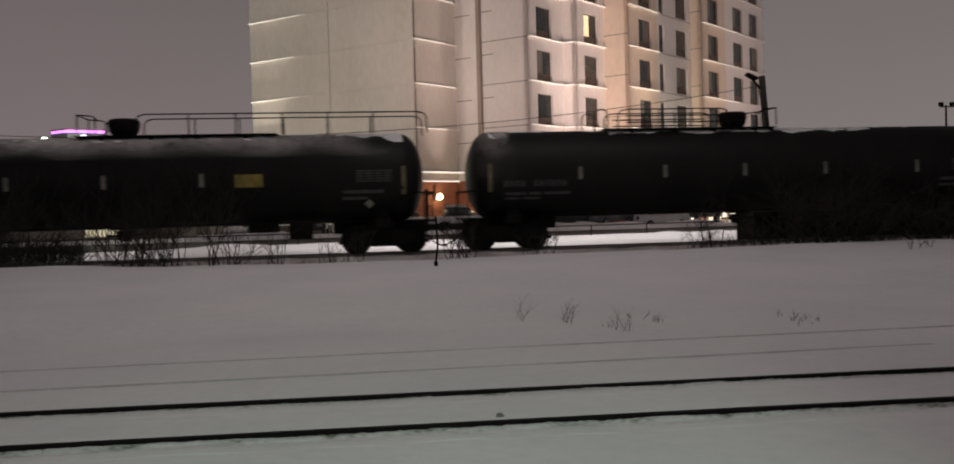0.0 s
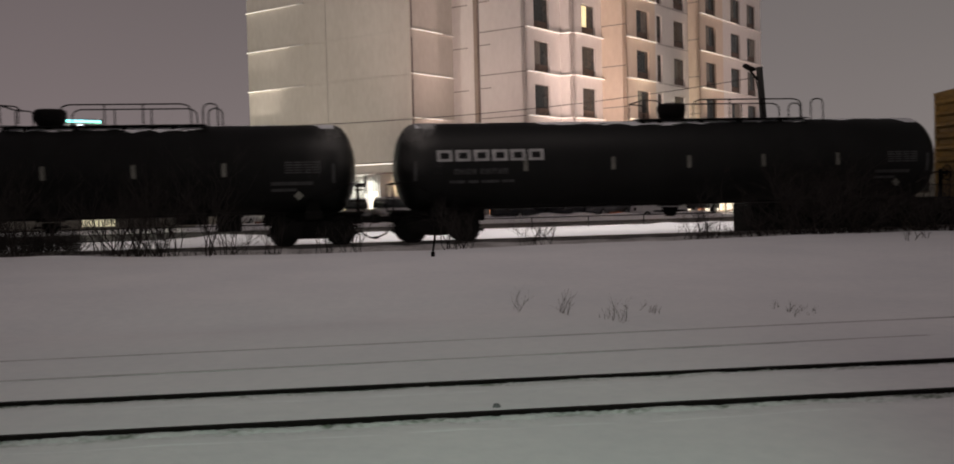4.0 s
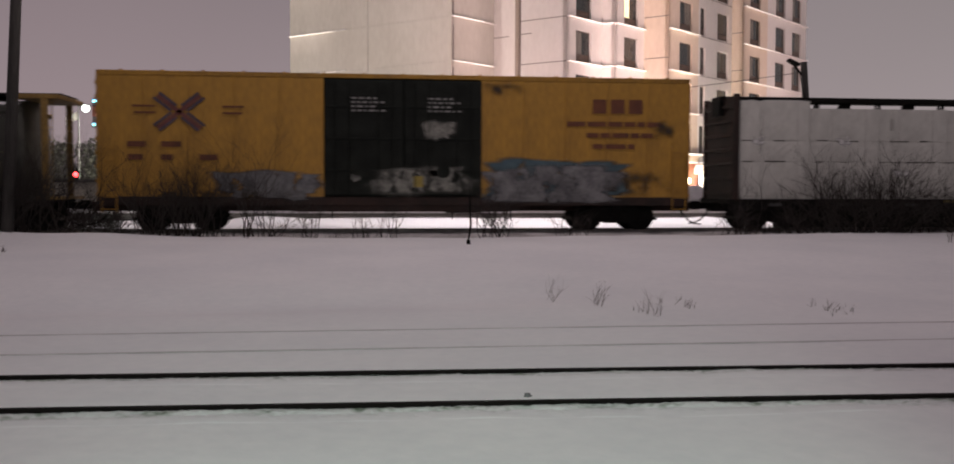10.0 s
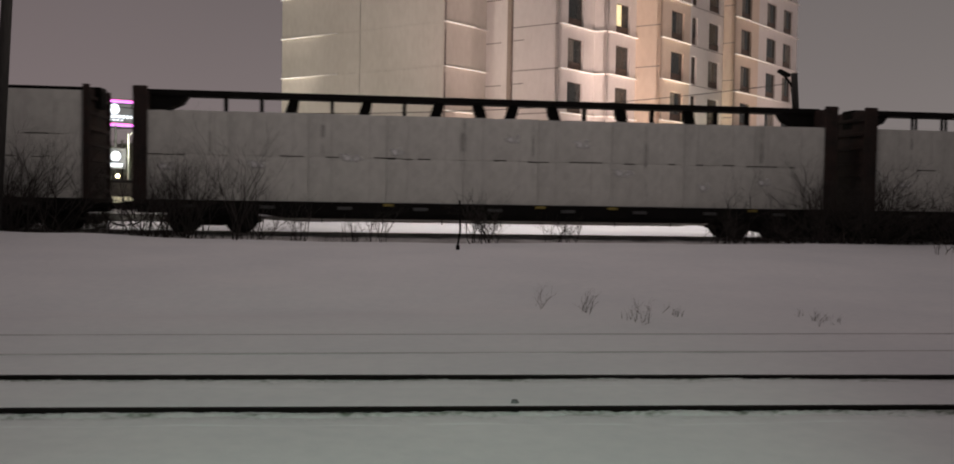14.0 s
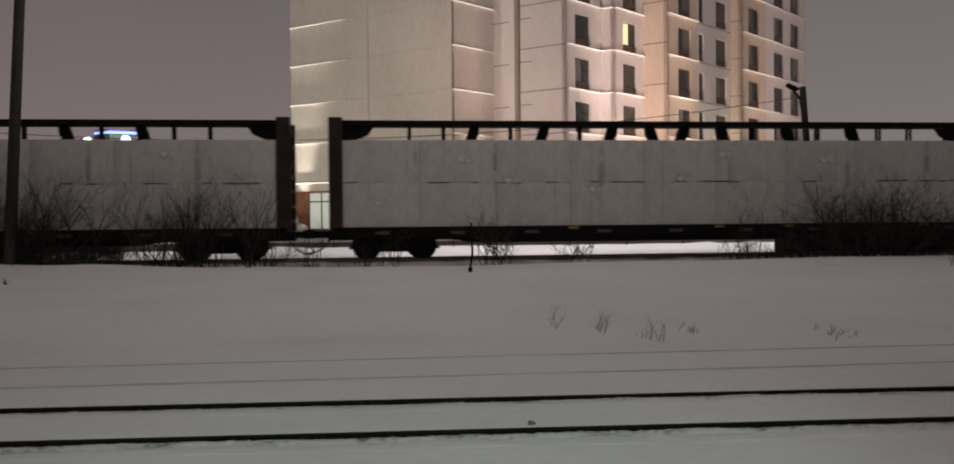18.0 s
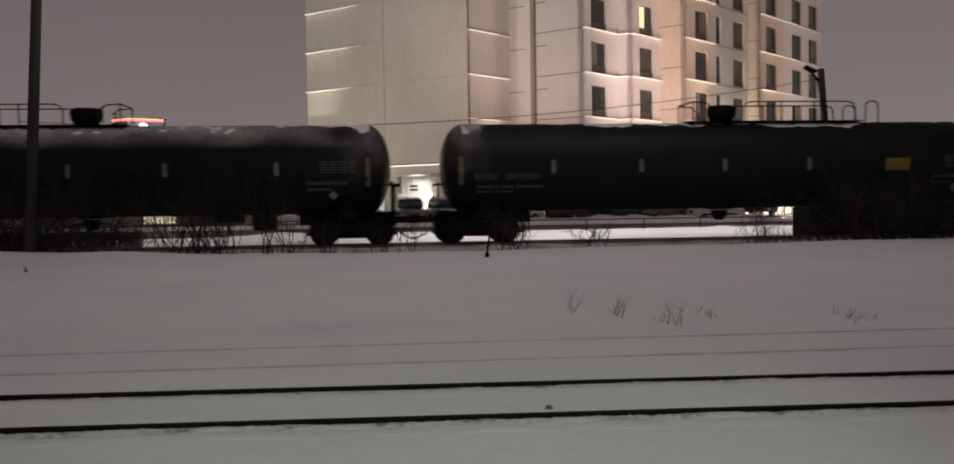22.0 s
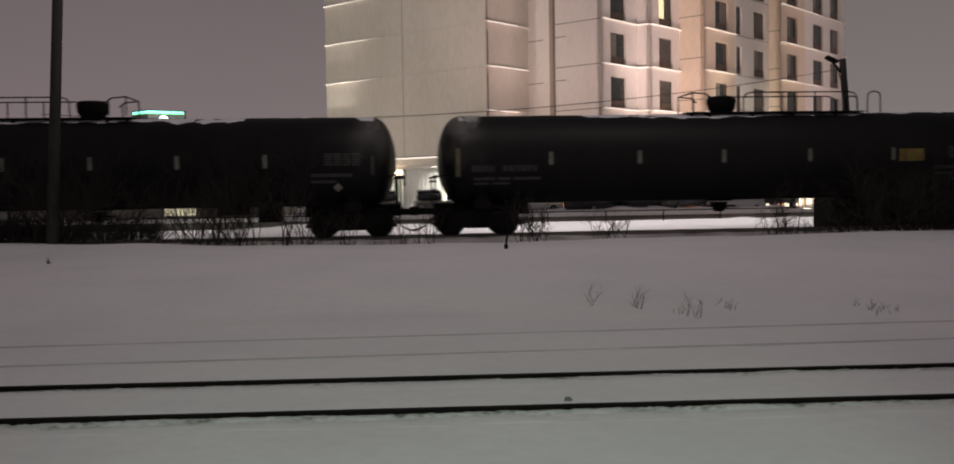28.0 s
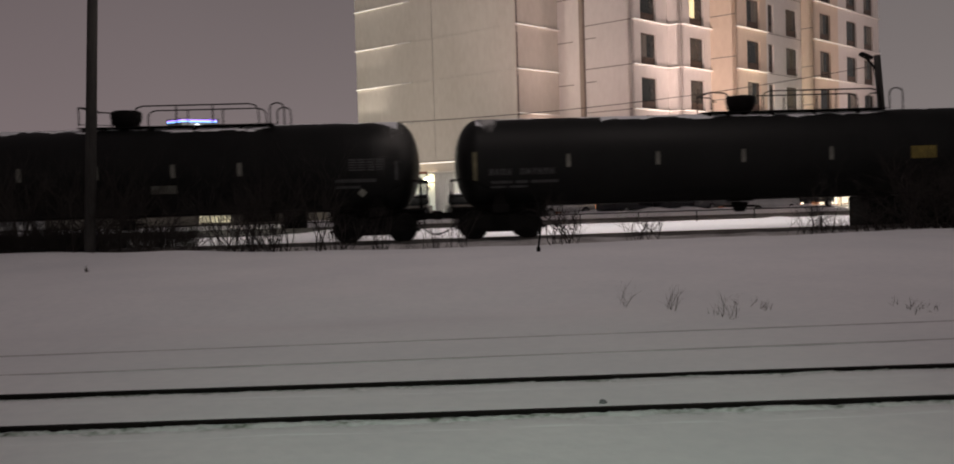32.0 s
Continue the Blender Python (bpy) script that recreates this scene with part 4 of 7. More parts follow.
    share("brake_wheel", cached("tank_brake_wheel", IRON, brake_wheel_mesh), car, None, "hand brake wheel on its stand")
    if placard:
        share("placard", cached("tank_placard", PLACARD, lambda bm: side_marks(bm, [(4.7, 5.55, 2.22, 2.62)])), car, pose(-1.1 if index == 0 else 0.95 if index == 15 else 0.55, 0, 0))
    couplers(car, half)
    trucks(car, half - 2.05, index)
    return car


# ---- boxcars ----
BOX_H, BOX_T, BOX_B, BOX_Y = 9.33, 4.96, 0.92, 1.5


def end_wall_mesh(bm):
    """A corrugated steel end: the ridges stand out from it."""
    o = [(0, BOX_B)]
    z = BOX_B + 0.1
    while z < BOX_T - 0.4:
        o += [(0, z), (0.13, z + 0.08), (0.13, z + 0.19), (0, z + 0.27)]
        z += 0.43
    o += [(0, BOX_T - 0.05), (-0.08, BOX_T - 0.05), (-0.08, BOX_B)]
    prism(bm, o, -BOX_Y + 0.24, BOX_Y - 0.24)
    for s in (-1, 1):
        soft_box(bm, -0.08, 0.045, s * (BOX_Y - 0.135) - 0.105, s * (BOX_Y - 0.135) + 0.105, BOX_B, BOX_T - 0.05, 0.012)
    return bm


def side_panel_mesh(w):
    def make(bm):
        soft_box(bm, 0.006, w - 0.006, -BOX_Y, -BOX_Y + 0.06, BOX_B + 0.16, BOX_T - 0.14, 0.008)
        soft_box(bm, -0.035, 0.035, -BOX_Y - 0.025, -BOX_Y + 0.02, BOX_B + 0.16, BOX_T - 0.14, 0.008)
        return bm
    return make


def plug_door_mesh(bm):
    soft_box(bm, 0.02, 2.48, -BOX_Y - 0.05, -BOX_Y + 0.04, BOX_B + 0.22, BOX_T - 0.2, 0.02)
    return bm


def cross_bar_mesh(bm):
    return soft_box(bm, 0.1, 2.4, -BOX_Y - 0.075, -BOX_Y - 0.045, 0, 0.06, 0.01)


def lock_rod_mesh(bm):
    return rod(bm, (0, -BOX_Y - 0.085, BOX_B + 0.25), (0, -BOX_Y - 0.085, BOX_T - 0.3), 0.02, 0.02, 6)


def lock_wheel_mesh(bm):
    return spun(bm, [(0.22, -BOX_Y - 0.10), (0.22, -BOX_Y - 0.075)], 16, "Y", Matrix.Translation((1.25, 0, 1.9)))


def box_roof_mesh(bm):
    prism(bm, [(-1.52, BOX_T - 0.14), (-1.54, BOX_T - 0.02), (-1.45, BOX_T), (0, BOX_T + 0.07), (1.45, BOX_T), (1.54, BOX_T - 0.02), (1.52, BOX_T - 0.14)], -BOX_H - 0.02, BOX_H + 0.02, pose(0, 0, 0, 0, 0, 90))
    for i in range(15):
        x = -BOX_H + 0.6 + i * (2 * BOX_H - 1.2) / 14
        soft_box(bm, x - 0.04, x + 0.04, -1.1, 1.1, BOX_T + 0.0, BOX_T + 0.075, 0.01)
    return bm


def box_sill_mesh(bm):
    for s in (-1, 1):
        soft_box(bm, -BOX_H, BOX_H, s * 1.46 - 0.05, s * 1.46 + 0.05, BOX_B - 0.1, BOX_B + 0.17, 0.01)
        prism(bm, [(-4.2, BOX_B - 0.05), (-3.4, BOX_B - 0.3), (3.4, BOX_B - 0.3), (4.2, BOX_B - 0.05)], s * 1.44 - 0.03, s * 1.44 + 0.03)
    soft_box(bm, -BOX_H - 0.45, BOX_H + 0.45, -0.35, 0.35, 0.62, BOX_B, 0.03)
    soft_box(bm, -BOX_H, BOX_H, -1.42, 1.42, BOX_B - 0.05, BOX_B + 0.14, 0.01)
    rod(bm, (1.4, -0.7, 0.72), (2.6, -0.7, 0.72), 0.16, 0.16, 12)
    return bm


def box_ladder_mesh(bm):
    for x in (-0.22, 0.22):
        pipe(bm, [(x, -BOX_Y - 0.06, 0.6), (x, -BOX_Y - 0.06, 2.6)], 0.018)
    for k in range(6):
        pipe(bm, [(-0.22, -BOX_Y - 0.06, 0.7 + k * 0.37), (0.22, -BOX_Y - 0.06, 0.7 + k * 0.37)], 0.016)
    return bm


def flat_marks(y):
    def make_from(shapes):
        def make(bm):
            for o in shapes:
                prism(bm, o, y - 0.006, y)
            return bm
        return make
    return make_from


def rect(x0, x1, z0, z1):
    return [(x0, z0), (x1, z0), (x1, z1), (x0, z1)]


def slanted(cx, cz, length, thick, deg):
    a = radians(deg)
    d, n = Vector((math.cos(a), math.sin(a))) * length / 2, Vector((-math.sin(a), math.cos(a))) * thick / 2
    c = Vector((cx, cz))
    return [tuple(p) for p in (c - d - n, c + d - n, c + d + n, c - d + n)]


def spray(cx, cz, rx, rz, seed, y, material, name="graffiti", square=0.7, rough=0.2, arch=False, n=36, half=False):
    """A sprayed patch lying on a car's side, as a mesh whose rim value runs from 0 in its middle to 1 at its edge."""
    rings = (0.62, 0.70, 0.82, 0.92, 1.0) if arch else (0.02, 0.4, 0.7, 0.86, 1.0)
    open_form = arch or half
    verts, faces, rim = [], [], []
    for r in rings:
        for i in range(n):
            a = math.pi * (0.02 + 0.96 * i / (n - 1)) if open_form else 2 * math.pi * i / n
            k = 1 + rough * noise.noise((math.cos(a) * 1.7 + seed, math.sin(a) * 1.7, seed * 2.3)) + rough * 0.5 * noise.noise((math.cos(a) * 5 + seed, math.sin(a) * 5, seed))
            c, s = math.cos(a), math.sin(a)
            verts.append((cx + rx * r * k * math.copysign(abs(c) ** square, c), y, cz + rz * r * k * math.copysign(abs(s) ** square, s)))
            rim.append(r if not arch else abs(r - 0.82) / 0.2)
    m = n - 1 if open_form else n
    for j in range(len(rings) - 1):
        for i in range(m):
            a, b = j * n + i, j * n + (i + 1) % n
            faces.append((a, b, b + n, a + n))
    me = bpy.data.meshes.new(name)
    me.from_pydata(verts, [], faces)
    me.attributes.new("rim", "FLOAT", "POINT").data.foreach_set("value", rim)
    me.materials.append(material)
    return me


def row_of_bars(x0, x1, z, h, word=0.32, seed=1):
    rnd, out, x = random.Random(seed), [], x0
    while x < x1 - 0.1:
        w = min(word * rnd.uniform(0.5, 1.4), x1 - x)
        out.append(rect(x, x + w, z, z + h))
        x += w + 0.07
    return out


def boxcar(index, x0, x1, old=False):
    half = (x1 - x0) / 2
    paint = YELLOW_OLD if old else YELLOW
    tag = "old" if old else "new"
    car = thing("boxcar", "dirty faded yellow boxcar with black doors and graffiti" if old else "yellow boxcar with black doors and a silver graffiti patch", "boxcar", "cars of the freight train")
    share("end_wall", cached(f"box_end_{tag}", paint, end_wall_mesh), car, pose(BOX_H, 0, 0))
    share("end_wall", cached(f"box_end_{tag}", paint, end_wall_mesh), car, pose(-BOX_H, 0, 0, 0, 0, 180))
    share("roof", cached(f"box_roof_{tag}", paint, box_roof_mesh), car)
    share("core", cached(f"box_core_{tag}", DOOR, lambda bm: box(bm, -BOX_H + 0.08, BOX_H - 0.08, -BOX_Y + 0.07, BOX_Y - 0.07, BOX_B + 0.15, BOX_T - 0.15)), car)
    pieces("sill", "box_sill", RUST, box_sill_mesh, car)
    for lx in (BOX_H - 0.33, -BOX_H + 0.33):
        share("ladder", cached(f"box_ladder_{tag}", paint, box_ladder_mesh), car, pose(lx, 0, 0))
        share("ladder", MESHES[f"box_ladder_{tag}"], car, pose(lx, 0, 0, 0, 0, 180))
    w = (BOX_H - 2.5) / 5
    pm = cached(f"box_panel_{tag}", paint, side_panel_mesh(w))
    dm = cached("box_door", DOOR, plug_door_mesh)
    for side in (0, 180):
        turn = pose(0, 0, 0, 0, 0, side)
        for i in range(5):
            share("side_panel", pm, car, turn @ pose(-BOX_H + i * w, 0, 0))
            share("side_panel", pm, car, turn @ pose(2.5 + i * w, 0, 0))
        for dx in (-2.5, 0.0):
            door = share("door", dm, car, turn @ pose(dx, 0, 0), "black plug door with lock rods")
            for x in (0.35, 0.8, 1.7, 2.15):
                share("lock_rod", cached("box_lock_rod", DOOR, lock_rod_mesh), door, pose(x, 0, 0))
            for z in (1.9, 2.9, 3.9):
                share("cross_bar", cached("box_cross_bar", DOOR, cross_bar_mesh), door, pose(0, 0, z))
            share("lock_wheel", cached("box_lock_wheel", DOOR, lock_wheel_mesh), door)
    Y = -BOX_Y - 0.03
    fm = flat_marks(Y)
    fd = flat_marks(-BOX_Y - 0.09)
    cx, cz = (-6.7 if old else -6.9), 3.7
    if old:
        share("emblem_field", spray(cx, 3.55, 0.72, 0.50, 6.6, Y, OLD_MARK, "emblem_field", 1.3, 0.1), car, None, "worn red field behind the crossing bars")
        for k, deg in enumerate((38, -38)):
            em = spray(0, 0, 0.80, 0.085, 3.1 + k, 0, OLD_EMBLEM, "emblem_bar", 0.5, 0.1)
            share("emblem_bar", em, car, pose(cx, Y - 0.004 * (k + 1), 3.55) @ pose(0, 0, 0, 0, deg, 0), "worn dark red crossing bar")
    else:
        red = [slanted(cx, cz, 1.62, 0.13, 38), slanted(cx, cz, 1.62, 0.13, -38)]
        blue = [slanted(cx + dx * sx, cz + dz * sz, 0.66, 0.085, 38 * sx * sz) for dx, dz in ((0.50, 0.23), (0.33, 0.38)) for sx in (-1, 1) for sz in (-1, 1)]
        pieces("emblem_bar", "box_emblem_red", SIGN_RED, fm(red), car, None, "faded red crossing bars")
        pieces("emblem_border", "box_emblem_blue", SIGN_BLUE, flat_marks(Y - 0.008)(blue), car, None, "faded blue slanted bars")
    text = [rect(-8.3, -7.6, 3.84, 3.90), rect(-8.25, -7.6, 3.64, 3.70), rect(-5.6, -4.95, 3.84, 3.90), rect(-5.6, -5.0, 3.64, 3.70)] + ([rect(-8.6, -8.15, 1.25, 1.8)] if old else [])
    text += [rect(a, b, z, z + 0.17) for a, b, z in ((-8.45, -7.9, 2.62), (-7.45, -6.85, 2.62), (-8.45, -8.0, 2.22), (-7.45, -7.1, 2.22), (-6.3, -5.75, 2.22))]
    # heading and three lines of small print on the far end
    if old:
        text += [rect(4.75, 5.2, 3.38, 3.85), rect(5.4, 5.85, 3.38, 3.85), rect(6.05, 6.5, 3.38, 3.85)]
        text += row_of_bars(3.6, 7.9, 3.08, 0.12, 0.35, 5)
    else:
        text += [rect(6.1, 6.55, 3.80, 4.25), rect(6.7, 7.15, 3.80, 4.25), rect(7.3, 7.75, 3.80, 4.25)]
        text += row_of_bars(5.25, 8.4, 3.38, 0.15, 0.5, 6) + row_of_bars(5.9, 8.1, 3.02, 0.15, 0.5, 7) + row_of_bars(6.1, 7.5, 2.66, 0.15, 0.5, 8)
    stuff("small_print", f"box_text_{tag}", OLD_TEXT if old else BROWN_TEXT, fm(text), car, "faded brown heading and lines of print as plain bars")
    lines = [o for x in (-1.65, 0.75) for k in ((0, 1, 2, 5, 6, 7) if old else range(4)) for o in row_of_bars(x, x + 0.9 + 0.2 * (k % 2), (4.42 - 0.098 * k if old else 4.16 - 0.13 * k), 0.06, 0.14, k + index)]
    stuff("door_stencil", f"box_door_text_{tag}", DOOR_TEXT, fd(lines), car, "small white print on the door as plain bars")
    if old:
        # wide letters with pale half-round tops over dark bodies, on both sides of the doors
        share("graffiti", spray(-5.05, 1.52, 2.65, 0.54, 5.1, Y, GRAF_BLUE, "graffiti", 0.35, 0.22, False, 60), car, None, "dull blue-black graffiti body")
        for k, (x, rx) in enumerate(((-6.62, 0.56), (-5.0, 0.62), (-3.34, 0.60))):
            share("graffiti", spray(x, 1.92, rx, 0.38, k + 0.3, Y - 0.006, GRAF_DOME, "graffiti", 0.6, 0.12, half=True), car, None, "pale half-round graffiti top")
            share("graffiti", spray(x + 0.05, 1.90, rx * 0.5, 0.13, k + 7.3, Y - 0.009, GRAF_DARK, "graffiti", 0.8, 0.2), car, None, "dark mark in the letter")
        share("graffiti", spray(5.25, 1.26, 2.75, 0.60, 8.1, Y - 0.002, GRAF_BLUE, "graffiti", 0.35, 0.2, False, 60), car, None, "dull blue graffiti band")
        for k, (x, rx) in enumerate(((3.45, 0.66), (4.95, 0.64))):
            share("graffiti", spray(x, 1.54, rx + 0.17, 0.72, k + 2.3, Y - 0.004, GRAF_DARK, "graffiti", 0.8, 0.1, True), car, None, "dark graffiti outline")
            share("graffiti", spray(x, 1.57, rx, 0.58, k + 4.3, Y - 0.007, GRAF_DOME, "graffiti", 0.8, 0.12, half=True), car, None, "pale half-round graffiti top")
            share("graffiti", spray(x + 0.03, 1.66, rx * 0.36, 0.20, k + 9.3, Y - 0.010, GRAF_DARK, "graffiti", 0.8, 0.2), car, None, "dark eye of the letter")
        for k, (x, z, rx, rz) in enumerate(((6.0, 1.86, 0.14, 0.36), (6.45, 1.78, 0.30, 0.12), (6.85, 1.86, 0.13, 0.36), (7.35, 1.70, 0.12, 0.42))):
            share("graffiti", spray(x, z, rx, rz, k + 14.3, Y - 0.007, GRAF_DOME, "graffiti", 0.5, 0.2), car, None, "pale graffiti stroke")
        for k, (x, z, r, h) in enumerate(((-1.42, 1.58, 0.66, 0.62), (0.07, 1.72, 0.80, 0.90), (1.70, 1.54, 0.76, 0.70))):
            share("graffiti", spray(x, z, r, h, k + 21.7, -BOX_Y - 0.095, GRAF_PALE, "graffiti", 0.75, 0.16), car, None, "worn pale grey graffiti letter")
            for e, (dx, dz) in enumerate(((-0.16, 0.12), (0.20, -0.22))):
                share("graffiti", spray(x + dx, z + dz * h / 0.7, 0.09, 0.12, k * 3 + e + 33.7, -BOX_Y - 0.098, GRAF_DARK, "graffiti", 0.9, 0.4), car, None, "dark gap in the letter")
        for k, (x, z, rx, rz) in enumerate(((-8.3, 1.3, 0.9, 0.8), (-5.2, 1.95, 3.6, 0.30), (-4.6, 0.95, 3.4, 0.3), (5.6, 1.02, 3.6, 0.25), (8.5, 1.5, 0.5, 0.9), (5.4, 2.2, 3.2, 0.28))):
            share("grime", spray(x, z, rx, rz, k + 41.7, Y - 0.012, GRIME, "grime", 0.8, 0.4), car, None, "dark streaked grime")
        share("door_plate", cached("box_door_plate", DOOR_TEXT, fd([rect(-0.86, -0.48, 2.93, 3.01)])), car, None, "small white tag on the door")
        stuff("belt_line", "box_belts", RUST, fm([rect(a, b, z, z + 0.025) for a, b in ((-9.0, -2.6), (2.6, 9.0)) for z in (2.72, 4.02)]), car, "thin rusty seams")
    else:
        share("graffiti", spray(5.0, 1.66, 2.6, 0.68, 3.3, Y, GRAF_CYAN, "graffiti", 0.5, 0.25, False, 60), car, None, "dull cyan edge of a graffiti patch")
        share("graffiti", spray(4.75, 1.48, 2.4, 0.62, 4.3, Y - 0.006, GRAF_SILVER, "graffiti", 0.5, 0.3, False, 60), car, None, "silver graffiti patch")
        share("graffiti", spray(-4.3, 1.45, 1.75, 0.5, 6.3, Y, GRAF_SILVER, "graffiti", 0.6, 0.35), car, None, "silver graffiti patch")
        for k, (x, z, rx, rz) in enumerate(((1.1, 3.2, 0.55, 0.38), (-1.5, 1.7, 0.2, 0.14), (1.0, 1.85, 0.25, 0.14), (0.6, 1.6, 1.6, 0.5))):
            share("graffiti", spray(x, z, rx, rz, k + 8.1, -BOX_Y - 0.095, GRAF_PALE, "graffiti", 0.8, 0.5), car, None, "worn pale graffiti mark")
        for k, (x, z, rx, rz) in enumerate(((-6.0, 1.12, 3.0, 0.22), (7.6, 1.5, 1.2, 0.5), (3.2, 4.55, 0.7, 0.25), (8.5, 3.2, 0.4, 0.5))):
            share("grime", spray(x, z, rx, rz, k + 61.7, Y - 0.012, GRIME, "grime", 0.8, 0.4), car, None, "dark streaked grime")
        share("door_placard", cached("box_door_placard", PLACARD, fd([rect(0.3, 0.6, 1.4, 1.75)])), car)
    couplers(car, half)
    trucks(car, half - 3.05, index)
    return car


# ---- covered hopper ----
def hopper_body_mesh(bm):
    sec = [(-1.30, 1.10), (-1.50, 1.20), (-1.555, 2.4), (-1.555, 3.55), (-1.50, 3.76), (-1.15, 3.92), (-0.6, 4.04), (0, 4.08), (0.6, 4.04), (1.15, 3.92), (1.50, 3.76), (1.555, 3.55), (1.555, 2.4), (1.50, 1.20), (1.30, 1.10)]
    rings = []
    for x, low in ((-5.15, 0), (-5.0, 0.0), (-1.7, 0), (1.7, 0), (5.0, 0), (5.15, 0)):
        ring = []
        for y, z in sec:
            top = (z - 1.10) / 2.98
            xx = x + (0.16 * (1 - top) if abs(x) > 4.9 else 0) * (-1 if x < 0 else 1) - (0.12 * math.copysign(1, x) if abs(x) > 5.1 else 0)
            ring.append(bm.verts.new((xx, y, z)))
        rings.append(ring)
    for a, b in zip(rings, rings[1:]):
        for i in range(len(sec)):
            bm.faces.new((a[i], a[(i + 1) % len(sec)], b[(i + 1) % len(sec)], b[i]))
    bm.faces.new(rings[0][::-1])
    bm.faces.new(rings[-1])
    bmesh.ops.recalc_face_normals(bm, faces=bm.faces[:])
    return bm


def hopper_ribs_mesh(bm):
    for x in (-1.75, 1.75):
        for s in (-1, 1):
            soft_box(bm, x - 0.09, x + 0.09, s * 1.56 - 0.02, s * 1.56 + 0.02, 1.3, 3.55, 0.01)
    return bm


def hopper_beam_mesh(bm):
    for s in (-1, 1):
        soft_box(bm, -5.15, 5.15, s * 1.55 - 0.06, s * 1.55 + 0.06, 3.62, 3.78, 0.02)
    return bm


def hopper_sill_mesh(bm):
    for s in (-1, 1):
        soft_box(bm, -5.5, 5.5, s * 1.5 - 0.07, s * 1.5 + 0.07, 0.92, 1.12, 0.02)
    return bm


def hopper_line_mesh(bm):
    for s in (-1, 1):
        soft_box(bm, -4.9, 4.9, s * 1.565 - 0.015, s * 1.565 + 0.012, 2.41, 2.44, 0.004)
    return bm


def hopper_snow_mesh(bm):
    n = 90
    rows = []
    for k, y in enumerate((-1.42, -1.1, -0.6, 0.0, 0.6, 1.1, 1.42)):
        edge = k in (0, 6)
        rows.append([bm.verts.new((-5.0 + 10.0 * i / (n - 1), y, (3.78 if edge else 4.06 - 0.10 * abs(y)) + (0.0 if edge else 0.05 * noise.noise((i * 0.35, y * 2, 3.3)) + 0.04 * noise.noise((i * 1.1, y, 8)))) ) for i in range(n)])
    for a, b in zip(rows, rows[1:]):
        for i in range(n - 1):
            bm.faces.new((a[i], a[i + 1], b[i + 1], b[i]))
    return bm


def hopper_chutes_mesh(bm):
    for x in (-2.3, 2.3):
        v0 = [bm.verts.new((x + a, b, 1.2)) for a, b in ((-1.3, -1.2), (1.3, -1.2), (1.3, 1.2), (-1.3, 1.2))]
        v1 = [bm.verts.new((x + a, b, 0.30)) for a, b in ((-0.2, -0.8), (0.2, -0.8), (0.2, 0.8), (-0.2, 0.8))]
        for i in range(4):
            bm.faces.new((v0[i], v0[(i + 1) % 4], v1[(i + 1) % 4], v1[i]))
        bm.faces.new(v1[::-1])
        bm.faces.new(v0)
        soft_box(bm, x - 0.16, x + 0.16, -0.9, 0.9, 0.22, 0.33, 0.02)
    soft_box(bm, -6.2, 6.2, -0.35, 0.35, 0.7, 1.05, 0.03)
    return bm


def hopper_walk_mesh(bm):
    soft_box(bm, -6.15, 6.15, -0.95, 0.95, 4.20, 4.26, 0.01)
    for i in range(11):
        x = -5 + i
        soft_box(bm, x - 0.04, x + 0.04, -0.9, 0.9, 4.05, 4.2, 0.01)
    for x in (-3.6, -1.2, 1.2, 3.6):
        spun(bm, [(0.42, 4.1), (0.42, 4.3), (0.36, 4.36), (0.05, 4.37)], 18, "Z", Matrix.Translation((x, 0, 0)))
    return bm


def hopper_end_mesh(bm):
    soft_box(bm, 4.95, 6.2, -1.4, 1.4, 4.06, 4.20, 0.02)
    for y in (-1.35, 1.35):
        soft_box(bm, 5.66, 5.87, y - 0.03, y + 0.03, 1.05, 4.08, 0.01)
        for k in range(7):
            pipe(bm, [(5.85, y * 0.99, 1.3 + 0.38 * k), (5.85, y * 0.66, 1.3 + 0.38 * k)], 0.018)
        pipe(bm, [(5.85, y * 0.66, 1.1), (5.85, y * 0.66, 4.05)], 0.02)
    soft_box(bm, 5.0, 6.2, -1.45, 1.45, 0.98, 1.08, 0.02)
    return bm


